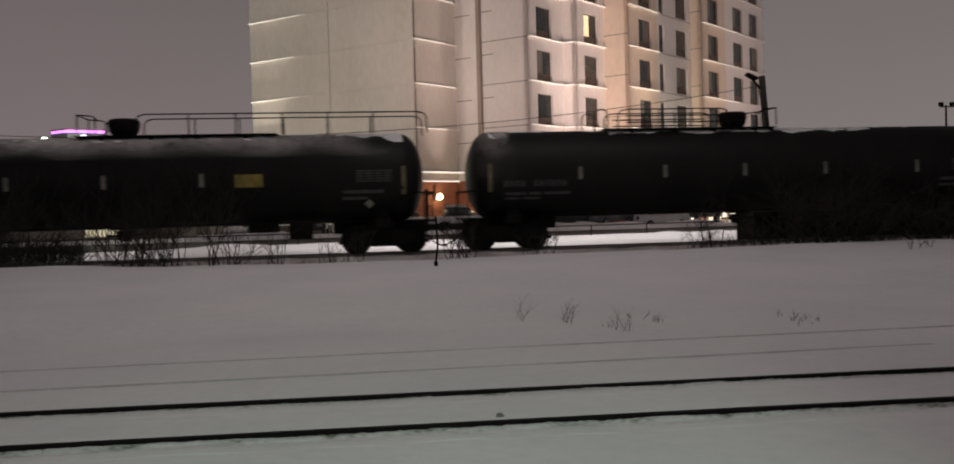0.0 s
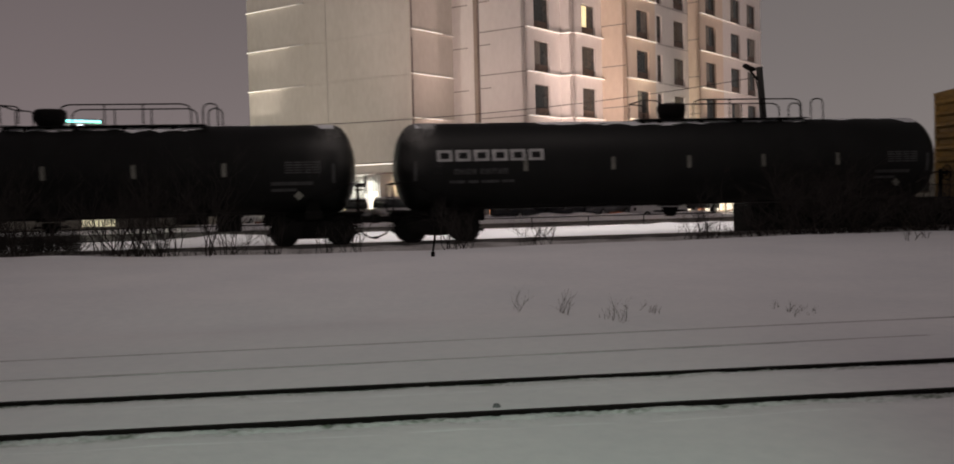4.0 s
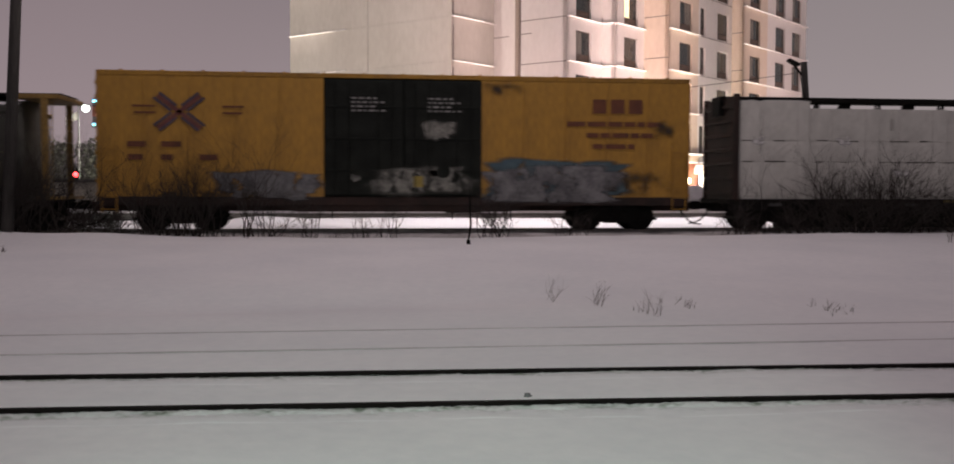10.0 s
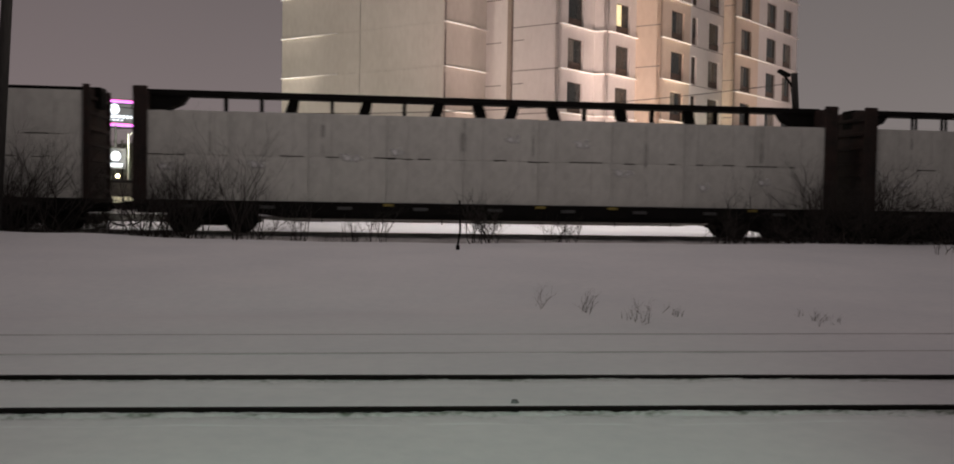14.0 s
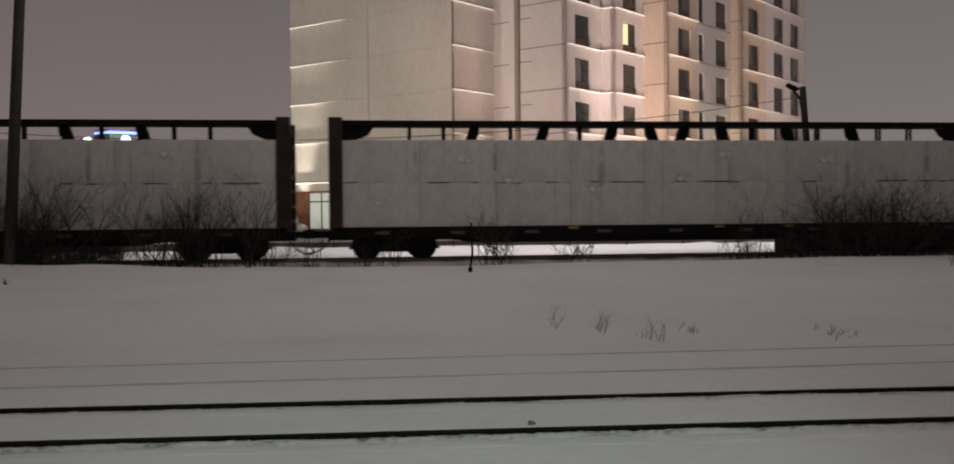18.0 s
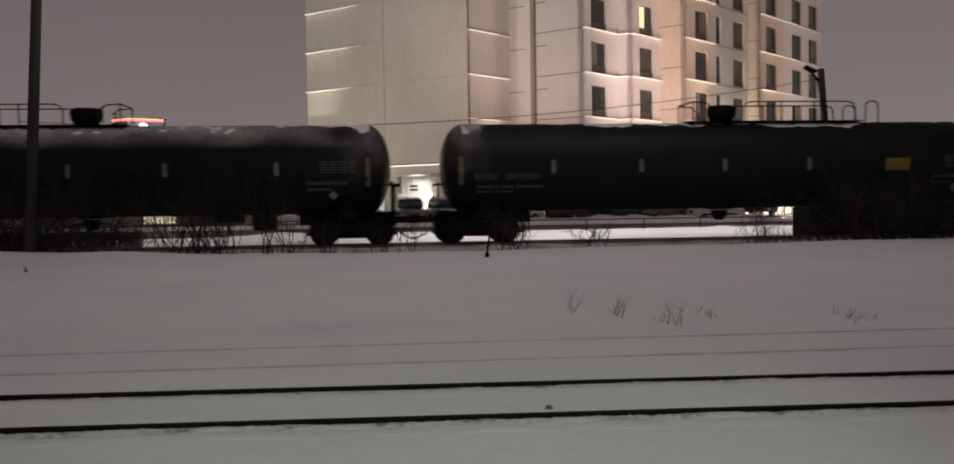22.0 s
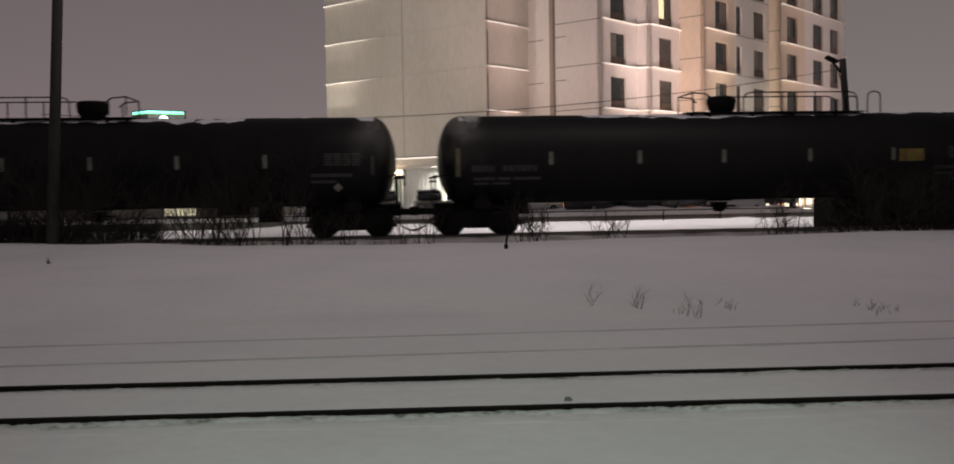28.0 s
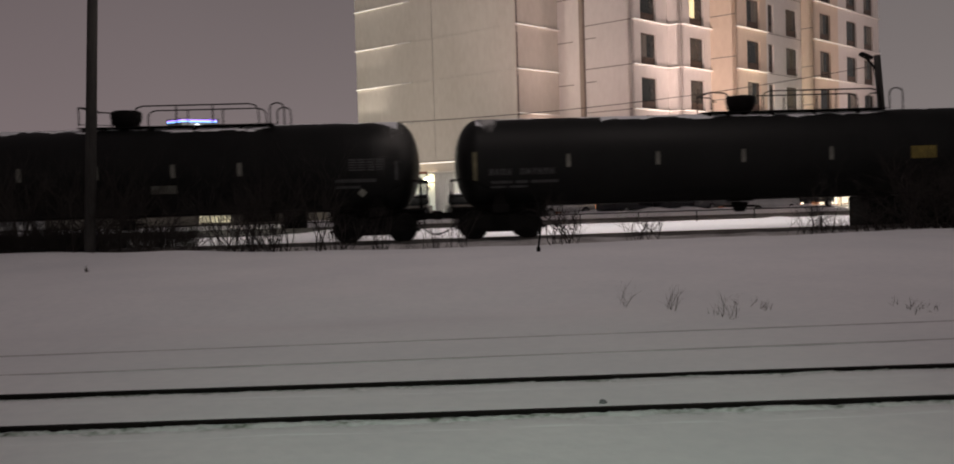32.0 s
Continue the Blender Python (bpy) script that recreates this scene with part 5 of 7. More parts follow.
def hopper_car(index, x0, x1):
    half = (x1 - x0) / 2
    car = thing("hopper_car", "dark grey covered hopper car with ochre end frames", "hopper car", "cars of the freight train")
    share("body", cached("hopper_body", HOPPER, hopper_body_mesh, True), car)
    pieces("side_rib", "hopper_ribs", HOPPER, hopper_ribs_mesh, car)
    pieces("top_beam", "hopper_beam", HOPPER, hopper_beam_mesh, car)
    pieces("side_sill", "hopper_sill", HOPPER, hopper_sill_mesh, car)
    pieces("side_line", "hopper_line", HOPPER_LINE, hopper_line_mesh, car, None, "thin dull ledge along the side")
    share("snow_cap", cached("hopper_snow", SNOW_CAP, hopper_snow_mesh, True), car, None, "thin snow on the roof")
    for k, (x, z, rx, rz) in enumerate(((-4.0, 3.35, 1.0, 0.35), (-1.6, 3.4, 0.9, 0.26), (1.7, 3.3, 0.75, 0.42), (3.4, 3.45, 1.3, 0.2), (1.75, 2.1, 0.28, 1.2), (-4.5, 2.3, 0.5, 0.3), (-0.6, 2.35, 2.6, 0.2))):
        share("frost", spray(x, z, rx, rz, k + 71.3, -1.60, FROST_FILM, "frost", 0.8, 0.4), car, None, "thin frost on the side")
    pieces("chute", "hopper_chutes", IRON, hopper_chutes_mesh, car)
    share("roof_walk", cached("hopper_walk", IRON, hopper_walk_mesh), car)
    share("end_frame", cached("hopper_end", OCHRE, hopper_end_mesh), car, None, "ochre end frame with ladders")
    share("end_frame", cached("hopper_end", OCHRE, hopper_end_mesh), car, pose(0, 0, 0, 0, 0, 180), "ochre end frame with ladders")
    bars = [rect(-1.85, -0.4, 1.5, 1.8)] + [rect(3.0 + 0.22 * k, 3.15 + 0.22 * k, 1.55, 1.80) for k in range(6)]
    pieces("data_panel", "hopper_data", DATA_BEIGE, flat_marks(-1.60)([rect(-0.27, 0.82, 1.5, 1.84), rect(2.45, 3.2, 1.85, 2.2)]), car, None, "pale grey data panel")
    pieces("reflector", "hopper_reflectors", HOPPER_LINE, flat_marks(-1.60)([rect(x - 0.07, x + 0.07, z, z + h) for x, z, h in ((-4.84, 1.16, 0.6), (-2.45, 1.16, 0.3), (0.08, 1.16, 0.3), (2.15, 1.2, 0.33), (4.5, 1.42, 0.72))]), car, None, "dull yellow upright reflector")
    pieces("stencil", "hopper_stencil", STENCIL, flat_marks(-1.60)(bars), car)
    couplers(car, half)
    trucks(car, half - 2.1, index)
    return car


# ---- centre-beam flat cars with wrapped lumber ----
CB_H = 11.33


def cb_deck_mesh(bm):
    soft_box(bm, -CB_H, CB_H, -1.45, 1.45, 0.88, 1.02, 0.02)
    for s in (-1, 1):
        soft_box(bm, -CB_H, CB_H, s * 1.42 - 0.05, s * 1.42 + 0.05, 0.66, 1.04, 0.02)
        prism(bm, [(-8.3, 0.72), (-6.8, 0.52), (6.8, 0.52), (8.3, 0.72)], s * 1.40 - 0.03, s * 1.40 + 0.03)
    soft_box(bm, -CB_H - 0.2, CB_H + 0.2, -0.3, 0.3, 0.6, 0.9, 0.02)
    for i in range(19):
        x = -10.8 + 1.2 * i
        soft_box(bm, x - 0.06, x + 0.06, -1.48, 1.48, 0.70, 0.88, 0.01)
    return bm


def cb_tie_mesh(bm):
    for i in range(9):
        soft_box(bm, -10.0 + 2.4 * i, -9.55 + 2.4 * i, -1.51, -1.48, 0.80, 0.90, 0.005)
    return bm


def cb_bulkhead_mesh(bm):
    soft_box(bm, -0.10, 0.10, -1.45, 1.45, 1.0, 4.45, 0.02)
    for y in (-1.40, 1.40):
        soft_box(bm, -0.22, 0.22, y - 0.07, y + 0.07, 0.9, 4.52, 0.02)
    for k in range(7):
        soft_box(bm, 0.08, 0.22, -1.4, 1.4, 1.2 + 0.48 * k, 1.32 + 0.48 * k, 0.02)
    return bm


def cb_thin_bulkhead_mesh(bm):
    soft_box(bm, -0.02, 0.02, -1.34, 1.34, 0.95, 4.45, 0.01)
    for y in (-1.40, 1.40):
        soft_box(bm, -0.10, 0.10, y - 0.07, y + 0.07, 0.9, 4.52, 0.02)
    for k in range(7):
        soft_box(bm, 0.025, 0.10, -1.32, 1.32, 1.2 + 0.48 * k, 1.32 + 0.48 * k, 0.02)
    return bm


def cb_truss_mesh(bm):
    soft_box(bm, -CB_H, CB_H, -0.42, 0.42, 4.34, 4.52, 0.02)
    for f in (-1, 1):
        for x in (3.05, 5.42, 7.68, 8.82):
            for s in (-1, 1):
                rod(bm, (f * x, s * 0.12, 1.0), (f * x, s * 0.12, 4.36), 0.055, 0.055, 6)
        # posts with a slanting plate at the top; the middle pair leans to the middle of the car, the others to its ends
        for x, lean in ((0.60, -1), (1.92, 1), (4.28, 1), (6.65, 1)):
            c, g = f * x, f * lean
            prism(bm, [(c - 0.17 * g, 4.36), (c + 0.14 * g, 4.36), (c + 0.30 * g, 3.86), (c + 0.56 * g, 3.40), (c + 0.36 * g, 3.40), (c + 0.12 * g, 3.86), (c - 0.12 * g, 4.02)], -0.14, 0.14)
            rod(bm, (c - 0.04 * g, 0.0, 1.0), (c - 0.04 * g, 0.0, 4.36), 0.06, 0.06, 6)
    for s in (-1, 1):
        e = s * CB_H
        prism(bm, [(e, 4.36), (e - s * 1.35, 4.36), (e - s * 1.15, 4.08), (e - s * 0.7, 3.9), (e, 3.86)], -0.35, 0.35)
    return bm


def bundle_mesh(w, h, seed):
    """One wrapped stack: slightly bulging faces and soft creases."""
    def make(bm):
        nx, nz = 14, 5
        for s in (-1, 1):
            g = [[bm.verts.new((0.006 + (w - 0.012) * i / nx, s * (1.40 + (0.0 if i in (0, nx) or j in (0, nz) else 0.007 + 0.014 * noise.noise((i * 0.9, j * 0.8, seed)))), (h - 0.004) * j / nz - 0.11 * max(0.0, noise.noise((i * 0.33, 2.2, seed + 5)) - 0.12) * (j == nz))) for i in range(nx + 1)] for j in range(nz + 1)]
            back = [[bm.verts.new((v.co.x, s * 0.16, v.co.z)) for v in (row[0], row[-1])] for row in (g[0], g[-1])]
            for j in range(nz):
                for i in range(nx):
                    bm.faces.new((g[j][i], g[j][i + 1], g[j + 1][i + 1], g[j + 1][i]))
            bm.faces.new(g[-1] + [back[1][1], back[1][0]])
            bm.faces.new(g[0][::-1] + [back[0][0], back[0][1]])
            bm.faces.new([r[0] for r in g] + [back[1][0], back[0][0]])
            bm.faces.new([r[-1] for r in g] + [back[1][1], back[0][1]])
            bm.faces.new((back[0][0], back[0][1], back[1][1], back[1][0]))
        bmesh.ops.recalc_face_normals(bm, faces=bm.faces[:])
        return bm
    return make


def strap_mesh(top):
    def make(bm):
        for s in (-1, 1):
            pipe(bm, [(0, s * 1.412, 1.02), (0, s * 1.414, top - 0.02), (0, s * 1.38, top + 0.008), (0, s * 0.2, top + 0.012)], 0.006, 5)
        return bm
    return make


def flatcar(index, x0, x1, tall):
    half = (x1 - x0) / 2
    car = thing("centerbeam_flatcar", "dark centre-beam flat car with end bulkheads and top truss", "flat car", "cars of the freight train")
    share("deck", cached("cb_deck", IRON, cb_deck_mesh), car)
    pieces("tie_down", "cb_tie", STENCIL, cb_tie_mesh, car, None, "small dull tie-down plate")
    for x in (-3.6, 1.3, 3.7, 8.5):
        share("reflector", cached("cb_reflector", PLACARD, lambda bm: soft_box(bm, -0.16, 0.16, -1.515, -1.49, 0.93, 1.01, 0.004)), car, pose(x, 0, 0), "small yellow reflector")
    key, maker, back = ("cb_thin_bulkhead", cb_thin_bulkhead_mesh, 0.2) if tall else ("cb_bulkhead", cb_bulkhead_mesh, 0.1)
    pieces("bulkhead", key, RUST, maker, car, pose(CB_H - back, 0, 0))
    pieces("bulkhead", key, RUST, maker, car, pose(-CB_H + back, 0, 0, 0, 0, 180))
    pieces("truss_member", "cb_truss", IRON, cb_truss_mesh, car)
    couplers(car, half)
    trucks(car, half - 2.75, index)
    load = thing("lumber_load", "white-wrapped lumber stacked up to the beam of its flat car" if tall else "stacks of white-wrapped lumber on the flat car", "lumber", "lumber loads")
    rows = [(1.03, 1.26), (2.29, 0.70), (2.99, 1.08)] if tall else [(1.03, 1.42), (2.45, 1.36)]
    rnd = random.Random(index)
    n = 9
    wid = (2 * CB_H - 0.62) / n
    for z, h in rows:
        for i in range(n):
            hh = h + (0.26 if tall and z > 2.9 and i in (0, n - 1) else 0.0)
            k = rnd.randrange(3)
            pieces("lumber_pack", f"bundle_{hh:.2f}_{k}", WRAP, bundle_mesh(wid, hh, k * 4.1 + hh), load, pose(-CB_H + 0.31 + i * wid, rnd.uniform(-0.004, 0.004), z))
        # battens between the layers, hidden here and there where the wrap hangs over them
        if z > 1.1:
            x = -CB_H + 0.4
            while x < CB_H - 1.2:
                w = rnd.choice((0.25, 0.4, 0.7, 1.1))
                if rnd.random() < 0.72:
                    share("batten", cached(f"batten_{w}", SLEEPER, lambda bm, w=w: soft_box(bm, 0, w, -1.416, 1.416, -0.016, 0.014, 0.005)), load, pose(x, 0, z + rnd.uniform(-0.015, 0.012)), "dark batten between the packs")
                x += w + rnd.choice((0.4, 0.7, 1.1))
    # darker streaks down the wrap from its top edge
    for i in range(6):
        x = -CB_H + 1.9 + i * 3.7 + rnd.uniform(-0.9, 0.9)
        zt = rows[-1][0] + rows[-1][1]
        h = rnd.uniform(0.5, 1.35)
        share("dark_streak", MESHES.setdefault(f"wrap_streak_{i % 6}", spray(0, 0, 0.05 + 0.03 * (i % 3), 1.0, 31.3 + i % 6, -1.432, WRAP_STREAK, "dark_streak", 0.4, 0.3)), load, pose(x, 0, zt - h) @ Matrix.Diagonal((1, 1, h, 1)), "dull darker streak down the wrap")
    for i in range(9):
        share("mark", MESHES.setdefault(f"wrap_mark_{i % 4}", spray(0, 0, 0.22 + 0.1 * (i % 3), 0.16, 51.3 + i % 4, -1.434, WRAP_FROST, "mark", 0.7, 0.5)), load, pose(-CB_H + 1.5 + i * 2.4 + rnd.uniform(-0.8, 0.8), 0, rnd.uniform(1.5, 3.4)), "pale patch of frost on the wrap")
    top = rows[-1][0] + rows[-1][1]
    for i in range(18):
        share("strap", cached(f"strap_{tall}", STRAP, strap_mesh(top - 0.03)), load, pose(-10.2 + 1.2 * i, 0, 0))
    if not tall:
        share("snow_cap", cached("load_snow", SNOW_CAP, load_snow_mesh), load, None, "thin snow on the load")
    return car, load


def load_snow_mesh(bm):
    for s in (-1, 1):
        n = 60
        a = [bm.verts.new((-CB_H + 0.4 + (2 * CB_H - 0.8) * i / n, s * (1.30 + 0.07 * noise.noise((i * 0.5, s, 1))), 3.80)) for i in range(n + 1)]
        b = [bm.verts.new((v.co.x, s * 0.75, 3.83 + 0.05 * noise.noise((v.co.x * 0.8, s, 4)))) for v in a]
        c = [bm.verts.new((v.co.x, s * 0.24, 3.80)) for v in a]
        for p, q in ((a, b), (b, c)):
            for i in range(n):
                bm.faces.new((p[i], p[i + 1], q[i + 1], q[i]))
    return bm


def build_train():
    """Every car in order, with the x of its middle at the start."""
    out = []
    for k in range(18):
        x0, x1 = ENDS[k], ENDS[k + 1]
        if k in (4, 6):
            made = (boxcar(k, x0, x1, k == 4),)
        elif k == 5:
            made = (hopper_car(k, x0, x1),)
        elif k in (7, 8, 9, 10):
            made = flatcar(k, x0, x1, k == 7)
        else:
            made = (tank_car(k, x0, x1, k in (2, 3, 14, 16), k in (1, 11, 14), 4 if k == 1 else 1, k == 0, k in (0, 12, 13, 15, 17)),)
        for ob in made:
            ob.matrix_basis = pose((x0 + x1) / 2, TRACK_Y, RAIL_Z)
            out.append((ob, (x0 + x1) / 2))
    return out


TRAIN = build_train()

# ---- the hotel: a stepped facade at 45 degrees to the track ----
TH = radians(45.5)
U = Vector((math.cos(TH), -math.sin(TH), 0))
V = Vector((math.sin(TH), math.cos(TH), 0))
FLOOR, BASE, STOREYS = 3.0, 4.44, 9
GROUND = 0.32
TOP = BASE + FLOOR * STOREYS + 1.1


def wall_mesh(length, z0, z1, holes, depth=0.3):
    """A wall along local x, its face at y 0 and its back at y depth, with openings (x0, x1, z0, z1) that have real reveals."""
    bm = bmesh.new()
    xs = sorted({0.0, length, *(h[0] for h in holes), *(h[1] for h in holes)})
    zs = sorted({z0, z1, *(h[2] for h in holes), *(h[3] for h in holes)})
    pts = {}

    def v(x, y, z):
        k = (round(x, 4), y, round(z, 4))
        if k not in pts:
            pts[k] = bm.verts.new(k)
        return pts[k]
    for a, b in zip(xs, xs[1:]):
        for c, d in zip(zs, zs[1:]):
            if any(h[0] - 1e-6 <= a and b <= h[1] + 1e-6 and h[2] - 1e-6 <= c and d <= h[3] + 1e-6 for h in holes):
                continue
            bm.faces.new((v(a, 0, c), v(b, 0, c), v(b, 0, d), v(a, 0, d)))
            bm.faces.new((v(a, depth, d), v(b, depth, d), v(b, depth, c), v(a, depth, c)))
    for x0, x1, c, d in holes:
        for p, q in (((x0, c), (x1, c)), ((x1, c), (x1, d)), ((x1, d), (x0, d)), ((x0, d), (x0, c))):
            bm.faces.new([bm.verts.new(k) for k in ((p[0], 0, p[1]), (q[0], 0, q[1]), (q[0], depth, q[1]), (p[0], depth, p[1]))])
    for a, b in (((0, z0), (length, z0)), ((length, z0), (length, z1)), ((length, z1), (0, z1)), ((0, z1), (0, z0))):
        bm.faces.new([bm.verts.new(k) for k in ((a[0], 0, a[1]), (b[0], 0, b[1]), (b[0], depth, b[1]), (a[0], depth, a[1]))])
    bmesh.ops.recalc_face_normals(bm, faces=bm.faces[:])
    return bm


def window_on(hotel, m, x0, x1, z, h, lit=False, half_curtain=0):
    """A recessed window: frame, pane, brown panel below it and a curtain behind part of it."""
    w = x1 - x0
    bm = bmesh.new()
    for a in ((0, 0.06, 0, h), (w - 0.06, w, 0, h), (0.06, w - 0.06, 0, 0.06), (0.06, w - 0.06, h - 0.06, h), (0.06, w - 0.06, 0.46, 0.52)):
        box(bm, a[0], a[1], 0.16, 0.24, a[2], a[3])
    key = f"win_{w:.2f}_{h:.2f}"
    if key not in MESHES:
        MESHES[key] = finish("window_frame", bm, FRAME)
        MESHES[key + "p"] = finish("pane", box(bmesh.new(), 0.06, w - 0.06, 0.195, 0.205, 0.52, h - 0.06), GLASS)
        MESHES[key + "s"] = finish("panel", box(bmesh.new(), 0.06, w - 0.06, 0.18, 0.22, 0.06, 0.46), PANEL)
        cb = bmesh.new()
        n = 10
        q = [(0.06 + (w - 0.12) * 0.5 * i / n, 0.185 + (0.012 if i % 2 else 0)) for i in range(n + 1)]
        for (ax, ay), (bx, by) in zip(q, q[1:]):
            cb.faces.new([cb.verts.new(c) for c in ((ax, ay, 0.53), (bx, by, 0.53), (bx, by, h - 0.07), (ax, ay, h - 0.07))])
        MESHES[key + "c"] = finish("curtain", cb, CURTAIN)
        MESHES[key + "l"] = MESHES[key + "c"].copy()
        MESHES[key + "l"].materials[0] = LIT_ROOM
    else:
        bm.free()
    win = share("window", MESHES[key], hotel, m @ pose(x0, 0, z))
    share("pane", MESHES[key + "p"], win)
    share("panel", MESHES[key + "s"], win)
    if lit:
        share("curtain", MESHES[key + "l"], win, None, "curtain lit yellow from the room")
    elif half_curtain:
        share("curtain", MESHES[key + "c"], win, pose((w - 0.12) * 0.5 if half_curtain == 2 else 0, 0, 0))


def build_hotel():
    hotel = thing("hotel", "tall stepped hotel with floodlit pale panels and dark windows", "hotel")
    corner = Vector((6.62, 67.67, 0))
    # segments in order: direction, length, cladding, window columns (start, end), kind
    segs = [("u", 16.2, CLAD, (), "panels"), ("v", 4.75, CLAD, (), "plain"), ("u", 6.17, CLAD_WHITE, (), "pilaster"),
            ("v", 4.57, CLAD_WHITE, ((1.15, 3.1),), "win"), ("u", 1.05, CLAD_WHITE, (), "plain"), ("v", 4.14, CLAD_WHITE, ((1.25, 3.2),), "win"),
            ("u", 2.01, CLAD_CREAM, (), "plain"), ("v", 4.77, CLAD_CREAM, ((1.7, 3.75),), "win"), ("v", 6.01, CLAD_WHITE, ((0.3, 1.2), (3.3, 5.3)), "win"),
            ("u", 0.95, CLAD_CREAM, (), "plain"), ("v", 4.91, CLAD_CREAM, ((1.35, 3.4),), "win"), ("v", 8.87, CLAD_WHITE, ((1.75, 3.9), (5.5, 7.6)), "win")]
    p = corner - U * 16.2
    rnd = random.Random(5)
    outline = [p.copy()]
    wall_no = 0
    for d, length, clad, cols, kind in segs:
        ax = U if d == "u" else V
        m = Matrix.Translation(p) @ Matrix(((ax.x, -ax.y, 0, 0), (ax.y, ax.x, 0, 0), (0, 0, 1, 0), (0, 0, 0, 1)))
        recess = 0.0
        if d == "v" and p.x > 25 and clad is CLAD_WHITE and length < 7:
            recess = 0.12
        mm = m.copy()
        holes = [(a, b, BASE + FLOOR * k + 0.12, BASE + FLOOR * k + 2.22) for a, b in cols for k in range(STOREYS)]
        share("wall", finish("wall", wall_mesh(length, BASE, TOP, holes), JOINT if kind == "panels" else clad), hotel, mm)
        share("base_wall", finish("base_wall", wall_mesh(length, GROUND - 0.3, BASE - 0.001, ()), BRICK), hotel, m @ pose(0, 0.05, 0), "brown brick ground floor")
        bm = bmesh.new()
        soft_box(bm, -0.02 if d == "u" else 0.0, length + (0.02 if d == "u" else 0), -0.14, 0.06, BASE - 0.62, BASE - 0.05, 0.02)
        share("fascia", finish("fascia", bm, clad), hotel, m)
        bm = bmesh.new()
        soft_box(bm, 0, length, -0.24, 0.02, BASE - 0.05, BASE + 0.03, 0.01)
        share("cornice", finish("cornice", bm, LEDGE), hotel, m)
        wall_no += 1
        bm = bmesh.new()
        box(bm, 0.1, length - 0.1, -0.262, -0.242, BASE - 0.045, BASE + 0.01)
        share("glow_strip", finish("glow_strip", bm, STRIP_WHITE), hotel, m, "thin white glowing strip")
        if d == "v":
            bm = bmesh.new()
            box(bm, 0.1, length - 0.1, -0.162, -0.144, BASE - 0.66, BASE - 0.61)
            share("glow_strip", finish("glow_strip", bm, STRIP_WHITE), hotel, m, "thin white glowing strip")
        for k in range(STOREYS):
            z = BASE + FLOOR * k
            if kind == "panels":
                # two columns of large cladding panels, with open joints
                for a, b in ((0.0, 8.4), (8.4, length)):
                    bm = soft_box(bmesh.new(), a + (0.02 if a else -0.0), b - (0.02 if b < length else -0.05), -0.05, 0.0, z + 0.10, z + FLOOR - 0.02, 0.012)
                    t = pose(0, rnd.uniform(-0.012, 0.0), 0)
                    share("cladding_panel", finish("cladding_panel", bm, clad), hotel, mm @ t)
                bm = soft_box(bmesh.new(), 0.0, 6.2, -0.2, 0.0, z + FLOOR - 0.01, z + FLOOR + 0.06, 0.008)
                share("ledge", finish("ledge", bm, LEDGE), hotel, mm)
                bm = soft_box(bmesh.new(), 6.202, length, -0.056, 0.0, z + FLOOR - 0.012, z + FLOOR + 0.10, 0.004)
                share("joint", finish("joint", bm, CLAD), hotel, mm)
                # glow steps down along the ledge to imitate its light fading out
                for a, b, glass in ((0.05, 2.6, STRIP_DIM), (2.65, 5.6 - 0.4 * (k % 3), LEDGE_GLOW)):
                    share("glow_strip", finish("glow_strip", box(bmesh.new(), a, b, -0.218, -0.203, z + FLOOR - 0.005, z + FLOOR + 0.03), glass), hotel, mm, "thin white glowing strip")
            elif kind in ("win", "plain") and not (d == "u" and clad is CLAD_CREAM):
                if recess:
                    bm = soft_box(bmesh.new(), 0.0, length, -0.02, 0.0, z - 0.01, z + 0.03, 0.005)
                    share("ledge", finish("ledge", bm, JOINT), hotel, mm)
                else:
                    bm = soft_box(bmesh.new(), 0.0, length, -0.2, 0.0, z - 0.02, z + 0.06, 0.008)
                    share("ledge", finish("ledge", bm, LEDGE), hotel, mm)
                    # a glowing edge added to brighten the ledge line
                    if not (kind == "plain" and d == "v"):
                        share("glow_strip", finish("glow_strip", box(bmesh.new(), 0.05, 2.4 if length > 8 else length - 0.05, -0.218, -0.203, z + 0.0, z + 0.04), STRIP_DIM if length < 4.6 else LEDGE_GLOW), hotel, mm, "thin white glowing strip")
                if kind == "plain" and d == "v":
                    share("glow_strip", finish("glow_strip", box(bmesh.new(), 0.1, 4.4 - 1.1 * (k % 2), -0.218, -0.203, z - 0.005, z + 0.03), STRIP_DIM), hotel, mm, "thin white glowing strip")
            else:
                for a, b, dz in (((0.0, 1.35, 2.05), (2.37, length, 0.0), (2.37, 3.3, 2.1)) if kind == "pilaster" else ((0.0, length, 0.9),)):
                    bm = soft_box(bmesh.new(), a, b, -0.012, 0.004, z + dz - 0.02, z + dz + 0.03, 0.003)
                    share("joint", finish("joint", bm, JOINT), hotel, mm)
            for a, b in cols:
                lit = abs(a - 1.25) < 1e-6 and k == 3
                window_on(hotel, mm, a, b, z + 0.12, 2.1, lit, 0 if lit else rnd.choice((0, 1, 2)))
